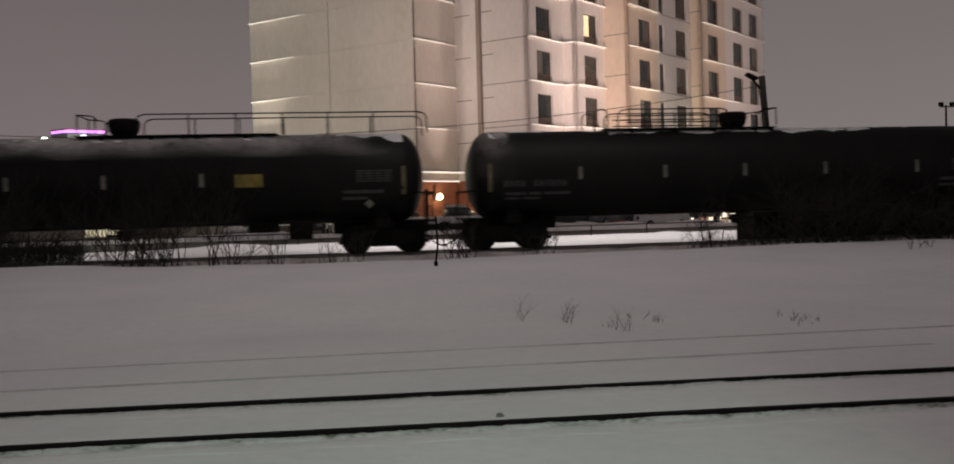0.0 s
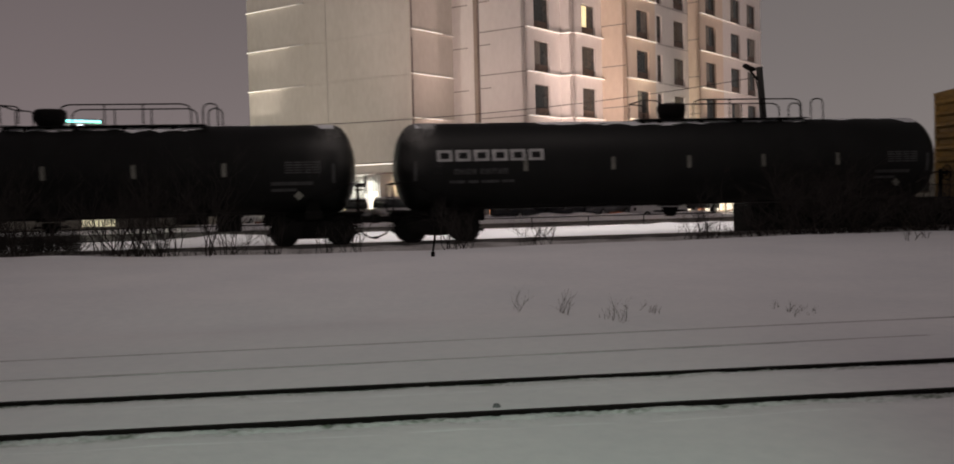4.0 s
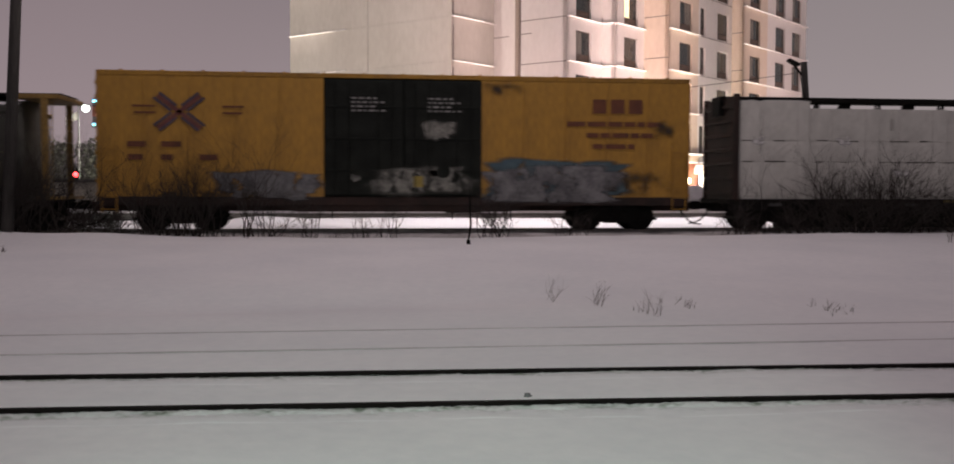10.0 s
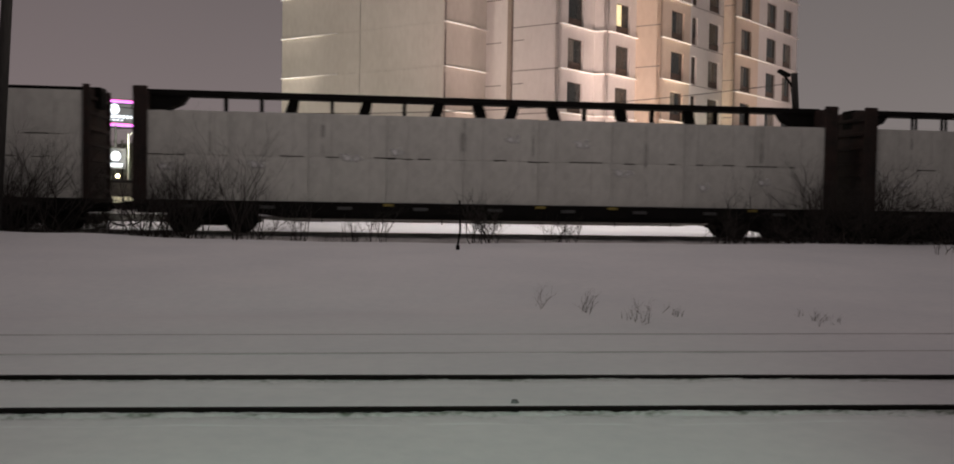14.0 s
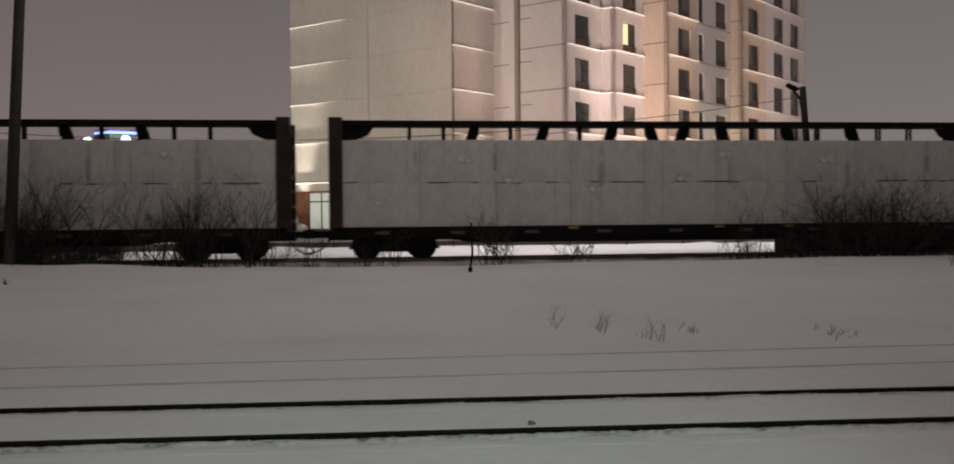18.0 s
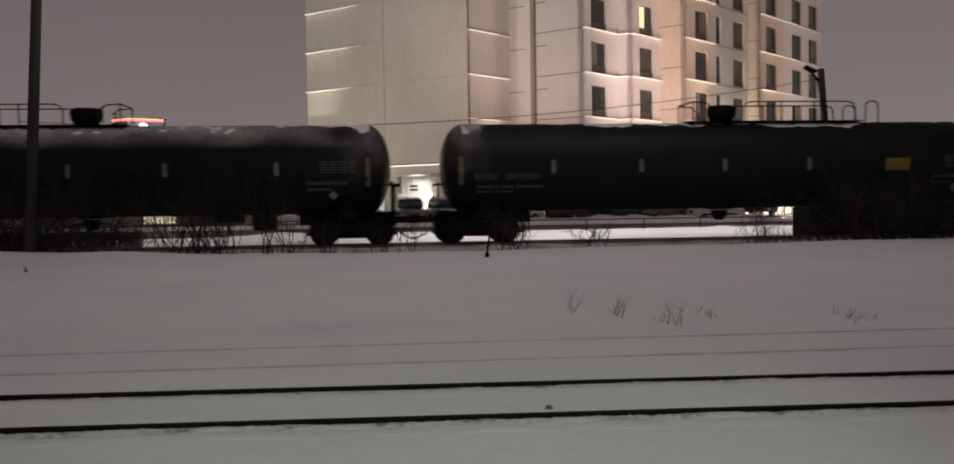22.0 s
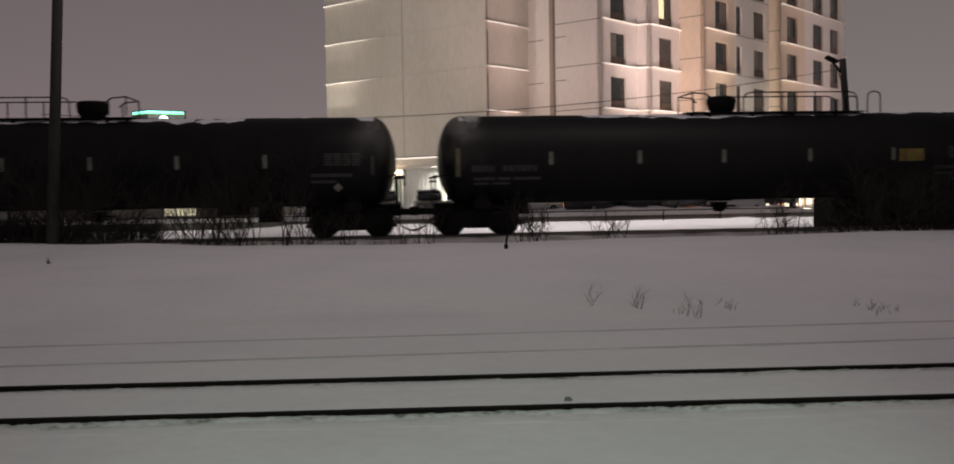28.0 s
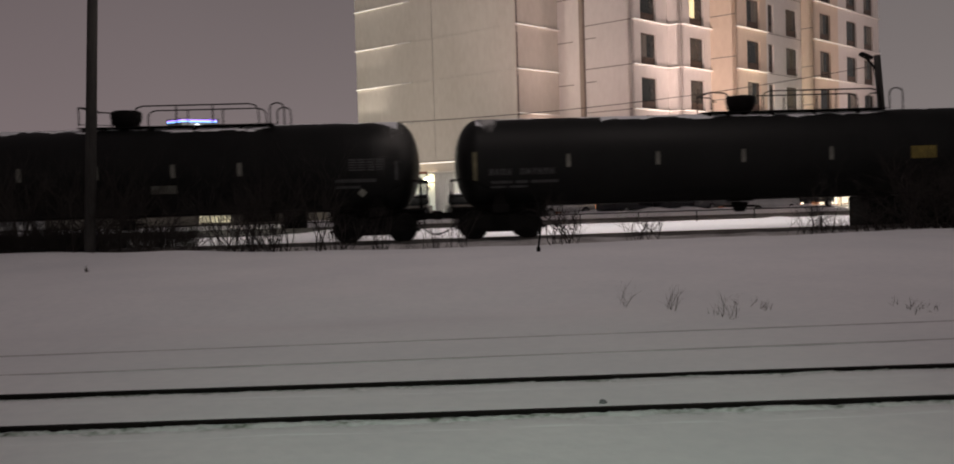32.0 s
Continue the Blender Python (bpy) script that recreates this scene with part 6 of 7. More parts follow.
        if kind == "pilaster":
            bm = soft_box(bmesh.new(), 1.5, 2.0, -0.16, 0.0, BASE, TOP, 0.02)
            share("pilaster", finish("pilaster", bm, CLAD_WHITE), hotel, mm)
            bm = soft_box(bmesh.new(), 2.002, 2.30, -0.22, 0.0, BASE, TOP, 0.02)
            share("pilaster", finish("pilaster", bm, CLAD_DARK), hotel, mm, "darker brown-grey pilaster")
            # dark strip painted in for the shadow beside the pilaster's right edge
            bm = soft_box(bmesh.new(), 2.302, 2.36, -0.02, 0.0, BASE, TOP, 0.004)
            share("joint", finish("joint", bm, JOINT), hotel, mm)
        if kind == "plain" and d == "v":
            bm = soft_box(bmesh.new(), -0.07, 0.07, -0.06, 0.08, BASE, TOP, 0.01)
            share("corner_trim", finish("corner_trim", bm, CLAD), hotel, mm)
        p = p + ax * length
        outline.append(p.copy())
    # back walls and the flat roof close the building
    back = [outline[-1] + Vector((-14, 16, 0)), outline[0] + Vector((4, 18, 0))]
    ring = outline + back
    bm = bmesh.new()
    lo = [bm.verts.new((q.x, q.y, TOP - 0.35)) for q in ring]
    hi = [bm.verts.new((q.x, q.y, TOP - 0.15)) for q in ring]
    bm.faces.new(lo[::-1])
    bm.faces.new(hi)
    part("roof", bm, ROOF, hotel)
    for a, b in ((outline[-1], back[0]), (back[0], back[1]), (back[1], outline[0])):
        ax = (b - a).normalized()
        m = Matrix.Translation(a) @ Matrix(((ax.x, -ax.y, 0, 0), (ax.y, ax.x, 0, 0), (0, 0, 1, 0), (0, 0, 0, 1)))
        share("wall", finish("wall", wall_mesh((b - a).length, GROUND - 0.3, TOP, ()), CLAD), hotel, m)
    return hotel


build_hotel()


def along(seg_start, ax, s, out, z):
    """A place s metres along a facade line and out metres in front of it."""
    nrm = Vector((ax.y, -ax.x, 0))
    q = seg_start + ax * s + nrm * out
    return Vector((q.x, q.y, z))


CORNER = Vector((6.62, 67.67, 0))
UMAT = Matrix(((U.x, -U.y, 0, 0), (U.y, U.x, 0, 0), (0, 0, 1, 0), (0, 0, 0, 1)))
VMAT = Matrix(((V.x, -V.y, 0, 0), (V.y, V.x, 0, 0), (0, 0, 1, 0), (0, 0, 0, 1)))

# white corrugated enclosure before the main face, lit from above
enc = thing("corrugated_shed", "brightly lit white corrugated steel shed against the hotel", "shed", "", Matrix.Translation(CORNER) @ UMAT)
bm = bmesh.new()
x, o = -5.6, []
while x < -1.0:
    o += [(x, -2.30), (x + 0.08, -2.30), (x + 0.12, -2.36), (x + 0.20, -2.36)]
    x += 0.24
a = [bm.verts.new((px, py, GROUND - 0.1)) for px, py in o]
b = [bm.verts.new((px, py, 3.55)) for px, py in o]
for i in range(len(o) - 1):
    bm.faces.new((a[i], a[i + 1], b[i + 1], b[i]))
part("front_sheet", bm, CORRUGATED, enc)
for sx in (-5.7, -0.98):
    part("side_sheet", box(bmesh.new(), sx, sx + 0.1, -2.36, -0.3, GROUND - 0.1, 3.55), CORRUGATED, enc)
part("roof", soft_box(bmesh.new(), -5.9, -0.75, -2.9, -0.26, 3.56, 3.70, 0.02), LEDGE, enc)
front = thing("shop_front", "glazed ground-floor front with cool green-blue light inside", "shop front", "", Matrix.Translation(CORNER) @ UMAT)
for k in range(6):
    x0 = -14.2 + 1.36 * k
    part("pane", box(bmesh.new(), x0 + 0.05, x0 + 1.31, -0.06, -0.03, 0.95, 2.95), COOL_PANE, front, "cool-lit glass")
    part("pane", box(bmesh.new(), x0 + 0.05, x0 + 1.31, -0.06, -0.03, 3.05, 3.65), COOL_PANE, front, "cool-lit glass")
    part("mullion", box(bmesh.new(), x0 - 0.05, x0 + 0.05, -0.10, 0.0, 0.4, 3.7), FRAME, front)
    part("panel", box(bmesh.new(), x0 + 0.05, x0 + 1.31, -0.07, -0.02, 0.4, 0.93), PANEL, front)
part("transom", box(bmesh.new(), -14.2, -6.0, -0.09, -0.02, 2.95, 3.05), FRAME, front)
bm = bmesh.new()
for k in range(2):
    box(bm, -3.2, -2.5, -2.38, -2.365, 2.6 + 0.24 * k, 2.74 + 0.24 * k)
part("notice", bm, FRAME, enc, "small dark notice of two bars")
part("lit_doorway", soft_box(bmesh.new(), -1.85, -1.12, -2.40, -2.37, 0.4, 2.5, 0.01), DOORWAY, enc, "doorway glowing white")

# entrance canopy with snow on its roof, over a glazed front
can = thing("entrance_canopy", "lit entrance canopy with a snowy roof and glazed front", "canopy", "", Matrix.Translation((22.69, 70.5, 0)) @ VMAT)
part("roof", soft_box(bmesh.new(), 4.2, 10.75, -1.3, -0.02, 2.95, 3.45, 0.03), CLAD_WHITE, can)
part("roof", soft_box(bmesh.new(), 10.78, 20.0, -2.9, -1.0, 2.95, 3.45, 0.03), CLAD_WHITE, can)
part("snow_cap", soft_box(bmesh.new(), 4.25, 10.7, -1.26, -0.06, 3.45, 3.66, 0.08), SNOW_CAP, can, "snow on the canopy", True)
part("snow_cap", soft_box(bmesh.new(), 10.85, 19.9, -2.85, -1.02, 3.45, 3.70, 0.08), SNOW_CAP, can, "snow on the canopy", True)
for px in (11.2, 15.4, 19.6):
    part("post", rod(bmesh.new(), (px, -2.7, 0.0), (px, -2.7, 2.95), 0.09, 0.09, 12), CLAD_CREAM, can)
for px, py in ((6.5, -0.7), (9.2, -0.7), (12.6, -2.0), (15.6, -2.0), (18.4, -2.0)):
    part("lamp", spun(bmesh.new(), [(0.05, 0.0), (0.16, -0.04), (0.16, -0.12), (0.05, -0.16)], 14, "Z", Matrix.Translation((px, py, 2.95))), LAMP_WARM, can, "round lit ceiling lamp")
for x0, x1, off in ((4.9, 10.6, -0.03), (11.1, 19.9, -1.02)):
    n = round((x1 - x0) / 1.4)
    d = (x1 - x0) / n
    for k in range(n):
        part("pane", box(bmesh.new(), x0 + k * d + 0.05, x0 + (k + 1) * d - 0.05, off - 0.03, off - 0.01, 0.4, 2.05), DOORWAY, can, "brightly lit glass")
        part("pane", box(bmesh.new(), x0 + k * d + 0.05, x0 + (k + 1) * d - 0.05, off - 0.03, off - 0.01, 2.15, 2.9), DOORWAY, can, "brightly lit glass")
        part("mullion", box(bmesh.new(), x0 + k * d - 0.05, x0 + k * d + 0.05, off - 0.07, off, 0.3, 2.95), FRAME, can)
    part("transom", box(bmesh.new(), x0, x1, off - 0.065, off - 0.005, 2.05, 2.15), FRAME, can)

# wall lamps along the brick base
LAMP_SPOTS = [along(CORNER, V, 2.1, 0.35, 2.72), along(CORNER + V * 4.75, U, 2.9, 0.35, 2.66), along(CORNER + V * 4.75 + U * 6.17, V, 2.4, 0.35, 2.62),
              along(CORNER + V * 8.89 + U * 7.22 + V * 0.43, V, 2.3, 0.35, 2.55), along(Vector((22.69, 70.5, 0)), V, 2.6, 0.35, 2.42), along(CORNER, U, -0.75, 0.40, 2.85), along(CORNER, U, -8.4, 0.40, 3.2)]
for pl in LAMP_SPOTS:
    wl_ = thing("wall_lamp", "glowing warm globe lamp on the brick wall", "lamp", "entrance lamps", Matrix.Translation(pl))
    part("globe", spun(bmesh.new(), [(0.03, -0.2), (0.14, -0.15), (0.2, 0), (0.14, 0.15), (0.03, 0.2)], 16), LAMP_WARM, wl_, "", True)
    part("bracket", box(bmesh.new(), -0.03, 0.03, -0.03, 0.03, 0.2, 0.34), IRON, wl_)


# ---- parked cars ----
def parked_car(label, paint, place, yaw, pickup=False, lights=False, deep=False):
    c = thing("parked_car", label, "car", "parked cars", pose(*place, 0, 0, yaw))
    bm = bmesh.new()
    o = [(-2.25, 0.45), (-2.25, 0.95), (-2.1, 1.05), (0.9, 1.08), (2.0, 0.95), (2.25, 0.75), (2.25, 0.4)]
    prism(bm, o, -0.88, 0.88)
    bmesh.ops.bevel(bm, geom=bm.edges[:], offset=0.05, segments=2, affect="EDGES")
    part("body", bm, paint, c, "", True)
    bm = bmesh.new()
    back = -0.6 if pickup else -2.05
    prism(bm, [(back, 1.06), (back + 0.15, 1.62), (0.35, 1.64), (1.05, 1.08)], -0.74, 0.74)
    bmesh.ops.bevel(bm, geom=bm.edges[:], offset=0.06, segments=2, affect="EDGES")
    part("cabin_glass", bm, GLASS, c, "dark car windows", True)
    part("roof", soft_box(bmesh.new(), back + 0.12, 0.4, -0.72, 0.72, 1.62, 1.68, 0.03), paint, c)
    part("snow_cap", soft_box(bmesh.new(), back + 0.15, 0.35, -0.66, 0.66, 1.68, 1.78, 0.05), SNOW_CAP, c, "snow lying on the roof", True)
    if deep:
        bm = bmesh.new()
        prism(bm, [(-2.2, 1.05), (-2.12, 1.35), (-1.9, 1.72), (-1.3, 1.95), (-0.2, 2.0), (0.45, 1.80), (1.0, 1.38), (1.7, 1.22), (2.2, 1.02), (2.2, 0.92), (0.9, 1.06)], -0.84, 0.84)
        bmesh.ops.bevel(bm, geom=bm.edges[:], offset=0.09, segments=3, affect="EDGES")
        part("snow_cover", bm, SNOW_CAP, c, "thick snow over roof, windscreen and bonnet", True)
    wm = cached("car_wheel", TYRE, lambda b: spun(b, [(0.2, -0.11), (0.33, -0.11), (0.35, -0.06), (0.35, 0.06), (0.33, 0.11), (0.2, 0.11)], 20, "Y"), True)
    rm = cached("car_rim", GALV, lambda b: spun(b, [(0.05, -0.12), (0.21, -0.115), (0.21, 0.115), (0.05, 0.12)], 14, "Y"))
    for wx in (-1.4, 1.4):
        for wy in (-0.8, 0.8):
            w = share("wheel", wm, c, pose(wx, wy, 0.35))
            share("rim", rm, w)
    for wy in (-0.62, 0.62):
        part("headlight", soft_box(bmesh.new(), 2.2, 2.27, wy - 0.16, wy + 0.16, 0.66, 0.8, 0.02), LAMP_WHITE if lights else GALV, c)
        part("tail_light", soft_box(bmesh.new(), -2.27, -2.2, wy - 0.14, wy + 0.14, 0.75, 0.95, 0.02), RUST, c)
    return c


parked_car("white car with snow on its roof parked by the hotel", CAR_WHITE, (-4.4, 64.2, 0.34), 75)
parked_car("dark car with snow on its roof parked by the shed", CAR_DARK, (-0.35, 64.4, 0.34), -95)
parked_car("grey car with snow on its roof parked by the shed", CAR_GREY, (2.5, 64.4, 0.34), -88)
parked_car("white car with a snowy bonnet parked at the hotel", CAR_WHITE, (5.3, 63.6, 0.34), -60)
parked_car("white pickup with snow on its roof parked at the hotel", CAR_WHITE, (8.7, 62.9, 0.34), 30, True)
parked_car("dark car with snow on its roof parked at the hotel", CAR_DARK, (13.2, 63.3, 0.34), 40)
parked_car("dark car with snow on its roof parked at the hotel", CAR_DARK, (17.0, 64.4, 0.34), 40)
parked_car("grey car with snow on its roof parked at the hotel", CAR_GREY, (19.2, 65.2, 0.34), 220)
parked_car("dark car with snow on its roof parked at the hotel", CAR_DARK, (27.5, 70.0, 0.34), 40)
parked_car("white car under thick snow parked at the entrance", CAR_WHITE, (23.3, 66.6, 0.06), 20, deep=True)

# lit orange notice boards in the car park
for px, py in ((7.45, 63.4), (11.3, 65.0), (14.3, 65.6), (18.2, 66.2)):
    st = thing("lit_panel", "glowing orange panel on a short post", "lit panel", "orange lit panels", pose(px, py, 0.3))
    part("face", soft_box(bmesh.new(), -0.42, 0.42, -0.04, 0.04, 0.12, 0.80, 0.02), LIT_ORANGE, st)
    part("post", box(bmesh.new(), -0.04, 0.04, -0.03, 0.03, -0.1, 0.15), IRON, st)

# low annex with a snowy roof
annex = thing("annex", "low dull-walled annex with a snowy roof", "building", "", pose(39.5, 76.0, 0.3, 0, 0, -14))
part("wall", box(bmesh.new(), -4, 16, 0, 8, -0.2, 3.6), DULL, annex)
part("roof", prism(bmesh.new(), [(-4.4, 3.6), (-4.4, 3.8), (-1, 4.6), (13, 4.6), (16.4, 3.8), (16.4, 3.6)], -0.5, 8.5), SNOW_CAP, annex, "roof under thick snow")
for i in range(5):
    w = part("window", box(bmesh.new(), -2 + i * 3.4, -0.6 + i * 3.4, -0.06, -0.01, 1.2, 2.6), FRAME, annex)
    part("pane", box(bmesh.new(), -1.9 + i * 3.4, -0.7 + i * 3.4, -0.075, -0.065, 1.3, 2.5), GLASS, w)

# long low building to the west with lit windows
low = thing("low_building", "long low dark building with a strip of lit windows", "building", "", pose(-14, 76.0, 0.3))
part("wall", box(bmesh.new(), -14, 8.3, 0, 9, -0.3, 1.9), DULL, low)
part("roof", soft_box(bmesh.new(), -14.3, 8.6, -0.4, 9.3, 1.9, 2.1, 0.04), ROOF, low)
for i, (a, b_) in enumerate(((-2.7, -0.35), (1.6, 2.9), (3.2, 4.0), (5.2, 5.9), (7.2, 8.0))):
    n = max(1, round((b_ - a) / 0.28))
    w = part("window", box(bmesh.new(), a - 0.06, b_ + 0.06, -0.05, -0.01, 0.15, 0.95), FRAME, low)
    for k in range(n):
        d = (b_ - a) / n
        part("pane", box(bmesh.new(), a + k * d + 0.02, a + (k + 1) * d - 0.02, -0.07, -0.055, 0.2, 0.88), LIT_WINDOW if i in (0,) else CURTAIN, w)

# ---- the tall lit sign and lamps behind the train ----
sign = thing("pylon_sign", "tall roadside sign with colour-changing light tubes and white emblems", "sign", "", pose(-22.6, 100.0, 0.3))
outl = [(-2.45, 1.35), (-0.6, -0.35), (2.45, 1.45), (2.45, 2.6), (-2.45, 2.6)]


def slab(bm, ring, z0, z1, grow=0.0):
    a = [bm.verts.new((x * (1 + grow), y - (grow * 2 if y < 2 else -grow), z0)) for x, y in ring]
    b = [bm.verts.new((x * (1 + grow), y - (grow * 2 if y < 2 else -grow), z1)) for x, y in ring]
    bm.faces.new(a[::-1])
    bm.faces.new(b)
    for i in range(len(ring)):
        bm.faces.new((a[i], a[(i + 1) % len(ring)], b[(i + 1) % len(ring)], b[i]))
    bmesh.ops.recalc_face_normals(bm, faces=bm.faces[:])
    return bm


part("cabinet", slab(bmesh.new(), outl, 7.75, 9.75), SIGN_FACE, sign)
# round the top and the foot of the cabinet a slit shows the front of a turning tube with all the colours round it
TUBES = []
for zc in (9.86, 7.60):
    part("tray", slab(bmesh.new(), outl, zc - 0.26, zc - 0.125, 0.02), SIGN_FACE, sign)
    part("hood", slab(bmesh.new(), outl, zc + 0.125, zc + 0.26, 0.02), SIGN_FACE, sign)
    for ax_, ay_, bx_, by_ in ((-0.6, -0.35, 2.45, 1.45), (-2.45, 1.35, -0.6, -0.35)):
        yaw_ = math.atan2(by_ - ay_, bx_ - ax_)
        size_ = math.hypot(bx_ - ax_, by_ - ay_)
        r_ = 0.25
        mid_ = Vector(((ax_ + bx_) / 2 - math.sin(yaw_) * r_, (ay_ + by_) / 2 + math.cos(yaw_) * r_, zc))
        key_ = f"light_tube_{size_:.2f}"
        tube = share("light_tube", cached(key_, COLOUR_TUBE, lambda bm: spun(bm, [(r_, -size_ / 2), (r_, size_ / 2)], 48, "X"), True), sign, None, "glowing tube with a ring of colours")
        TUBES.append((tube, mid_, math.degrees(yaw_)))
em = part("emblem", spun(bmesh.new(), [(0.5, -0.03), (0.5, 0.03)], 20, "Y", Matrix.Translation((0.75, 0.33, 9.1)) @ Matrix.Rotation(radians(30.5), 4, "Z")), SIGN_WHITE, sign, "white lit disc")
bm = bmesh.new()
for k in range(9):
    box(bm, -0.5 + k * 0.32, -0.5 + k * 0.32 + 0.24, -0.40 + 0.189 * k, -0.34 + 0.189 * k, 8.25, 8.5)
for k in range(5):
    box(bm, -0.1 + k * 0.34, 0.16 + k * 0.34, -0.17 + 0.2 * k, -0.11 + 0.2 * k, 8.0, 8.1)
tagged(part("name_bar", bm, SIGN_WHITE, sign, "row of white lit bars"), kind="stuff")
bm = bmesh.new()
prism(bm, [(-2.2, 8.3), (-1.5, 8.3), (-1.5, 9.3), (-2.2, 9.3)], 0.28, 0.36)
part("side_emblem", bm, SIGN_RED, sign, "dim red emblem on the narrow face")
for px in (-1.35, 0.9):
    part("post", rod(bmesh.new(), (px, 0.3, -0.3), (px, 0.3, 7.55), 0.13, 0.11, 10), GALV, sign)

low_sign = thing("low_sign", "small lit white sign board on posts", "sign", "", pose(-19.6, 88.0, 0.3))
for fx, fz, fr in ((-0.25, 4.5, 0.30), (-0.3, 3.95, 0.26), (0.55, 4.2, 0.42)):
    part("face", spun(bmesh.new(), [(fr, -0.05), (fr, 0.05)], 14, "Y", Matrix.Translation((fx, 0, fz))), SIGN_WHITE, low_sign)
bm = bmesh.new()
for k in range(5):
    box(bm, -0.3 + 0.3 * k, -0.06 + 0.3 * k, -0.05, 0.0, 3.3, 3.6)
tagged(part("name_bar", bm, SIGN_WHITE, low_sign, "white lit bars"), kind="stuff")
part("board", soft_box(bmesh.new(), -0.7, 1.4, 0.06, 0.16, 3.1, 4.9, 0.03), SIGN_FACE, low_sign)
for px in (-0.4, 1.1):
    part("post", rod(bmesh.new(), (px, 0.12, -0.3), (px, 0.12, 3.2), 0.06, 0.06, 8), IRON, low_sign)


def street_lamp(place, height, glass, label, arm=0.8, r=0.28):
    l = thing("street_lamp", label, "street lamp", "street lamps", pose(*place))
    part("pole", rod(bmesh.new(), (0, 0, -0.4), (0, 0, height), 0.09, 0.06, 10), GALV, l)
    part("arm", pipe(bmesh.new(), [(0, 0, height - 0.1), (arm * 0.5, -0.1, height + 0.15), (arm, -0.2, height + 0.15)], 0.04), GALV, l)
    part("head", spun(bmesh.new(), [(0.05, 0.12), (r, 0.05), (r * 1.05, -0.02)], 16, "Z", Matrix.Translation((arm, -0.2, height + 0.1))), GALV, l)
    part("lens", spun(bmesh.new(), [(0.05, 0.0)] + [(r * math.sin(a * math.pi / 8), r * (math.cos(a * math.pi / 8) - 1)) for a in range(1, 8)] + [(0.05, -2 * r)], 16, "Z", Matrix.Translation((arm, -0.2, height + 0.07 + r * 0.3))), glass, l, "glowing round lamp globe", True)
    return l


street_lamp((-17.4, 85.0, 0.3), 5.9, LAMP_WHITE, "bright white street lamp", 0.8, 0.32)
street_lamp((-18.6, 95.0, 0.3), 8.1, LAMP_WHITE, "white street lamp on a steel pole", 0.8, 0.22)
street_lamp((-28.6, 110.0, 0.3), 10.0, LAMP_GREEN, "cool white street lamp", 0.8, 0.38)

street_lamp((-14.3, 89.5, 0.3), 5.7, LAMP_WHITE, "bright white street lamp", 0.8, 0.32)
street_lamp((-15.4, 95.5, 0.3), 7.1, LAMP_WHITE, "white street lamp on a steel pole", 0.8, 0.18)


def post_lamp(place, z, r, glass, label):
    l = thing("post_lamp", label, "lamp", "small post lamps", pose(*place))
    part("post", rod(bmesh.new(), (0, 0, -0.3), (0, 0, z - place[2] - r), 0.05, 0.04, 8), IRON, l)
    part("globe", spun(bmesh.new(), [(0.2 * r, -r), (0.75 * r, -0.7 * r), (r, 0), (0.75 * r, 0.7 * r), (0.2 * r, r)], 14, "Z", Matrix.Translation((0, 0, z - place[2]))), glass, l, "glowing globe", True)
    return l


post_lamp((23.4, 49.9, 0.3), 2.58, 0.15, LAMP_WHITE, "small bright white lamp on a post by the road")
post_lamp((-11.6, 88.0, 0.3), 3.0, 0.20, LAMP_WHITE, "small white lamp on a post")
post_lamp((-9.4, 88.0, 0.3), 2.75, 0.20, LAMP_WHITE, "small white lamp on a post")
post_lamp((-24.0, 81.5, 0.3), 3.1, 0.20, LAMP_WARM, "small warm lamp on a post")
# distant car lights, built as globes on added posts
for px, pz in ((-8.3, 1.35), (-7.6, 1.2), (-7.9, 0.9)):
    post_lamp((px, 86.0, 0.3), pz, 0.12, LAMP_WHITE, "low white light on a stub post, in place of car lights")
oval = thing("oval_sign", "small lit blue oval sign on a post", "sign", "", pose(-12.7, 85.0, 0.3))
part("post", rod(bmesh.new(), (0, 0.1, -0.3), (0, 0.1, 1.9), 0.06, 0.06, 8), IRON, oval)
part("face", spun(bmesh.new(), [(0.50, -0.06), (0.50, 0.06)], 20, "Y", Matrix.Translation((0, 0, 2.2))), LIT_BLUE, oval, "blue lit disc")
part("band", box(bmesh.new(), -0.38, 0.38, -0.09, -0.065, 2.12, 2.30), SIGN_WHITE, oval, "white lit bar")
far_sig = thing("traffic_signal", "distant traffic signal showing red", "traffic signal", "", pose(-14.8, 85.0, 0.3))
part("pole", rod(bmesh.new(), (0, 0, -0.3), (0, 0, 4.0), 0.06, 0.05, 8), IRON, far_sig)
part("lens", spun(bmesh.new(), [(0.14, -0.10), (0.14, -0.06)], 14, "Y", Matrix.Translation((0, 0, 3.75))), LAMP_RED, far_sig)

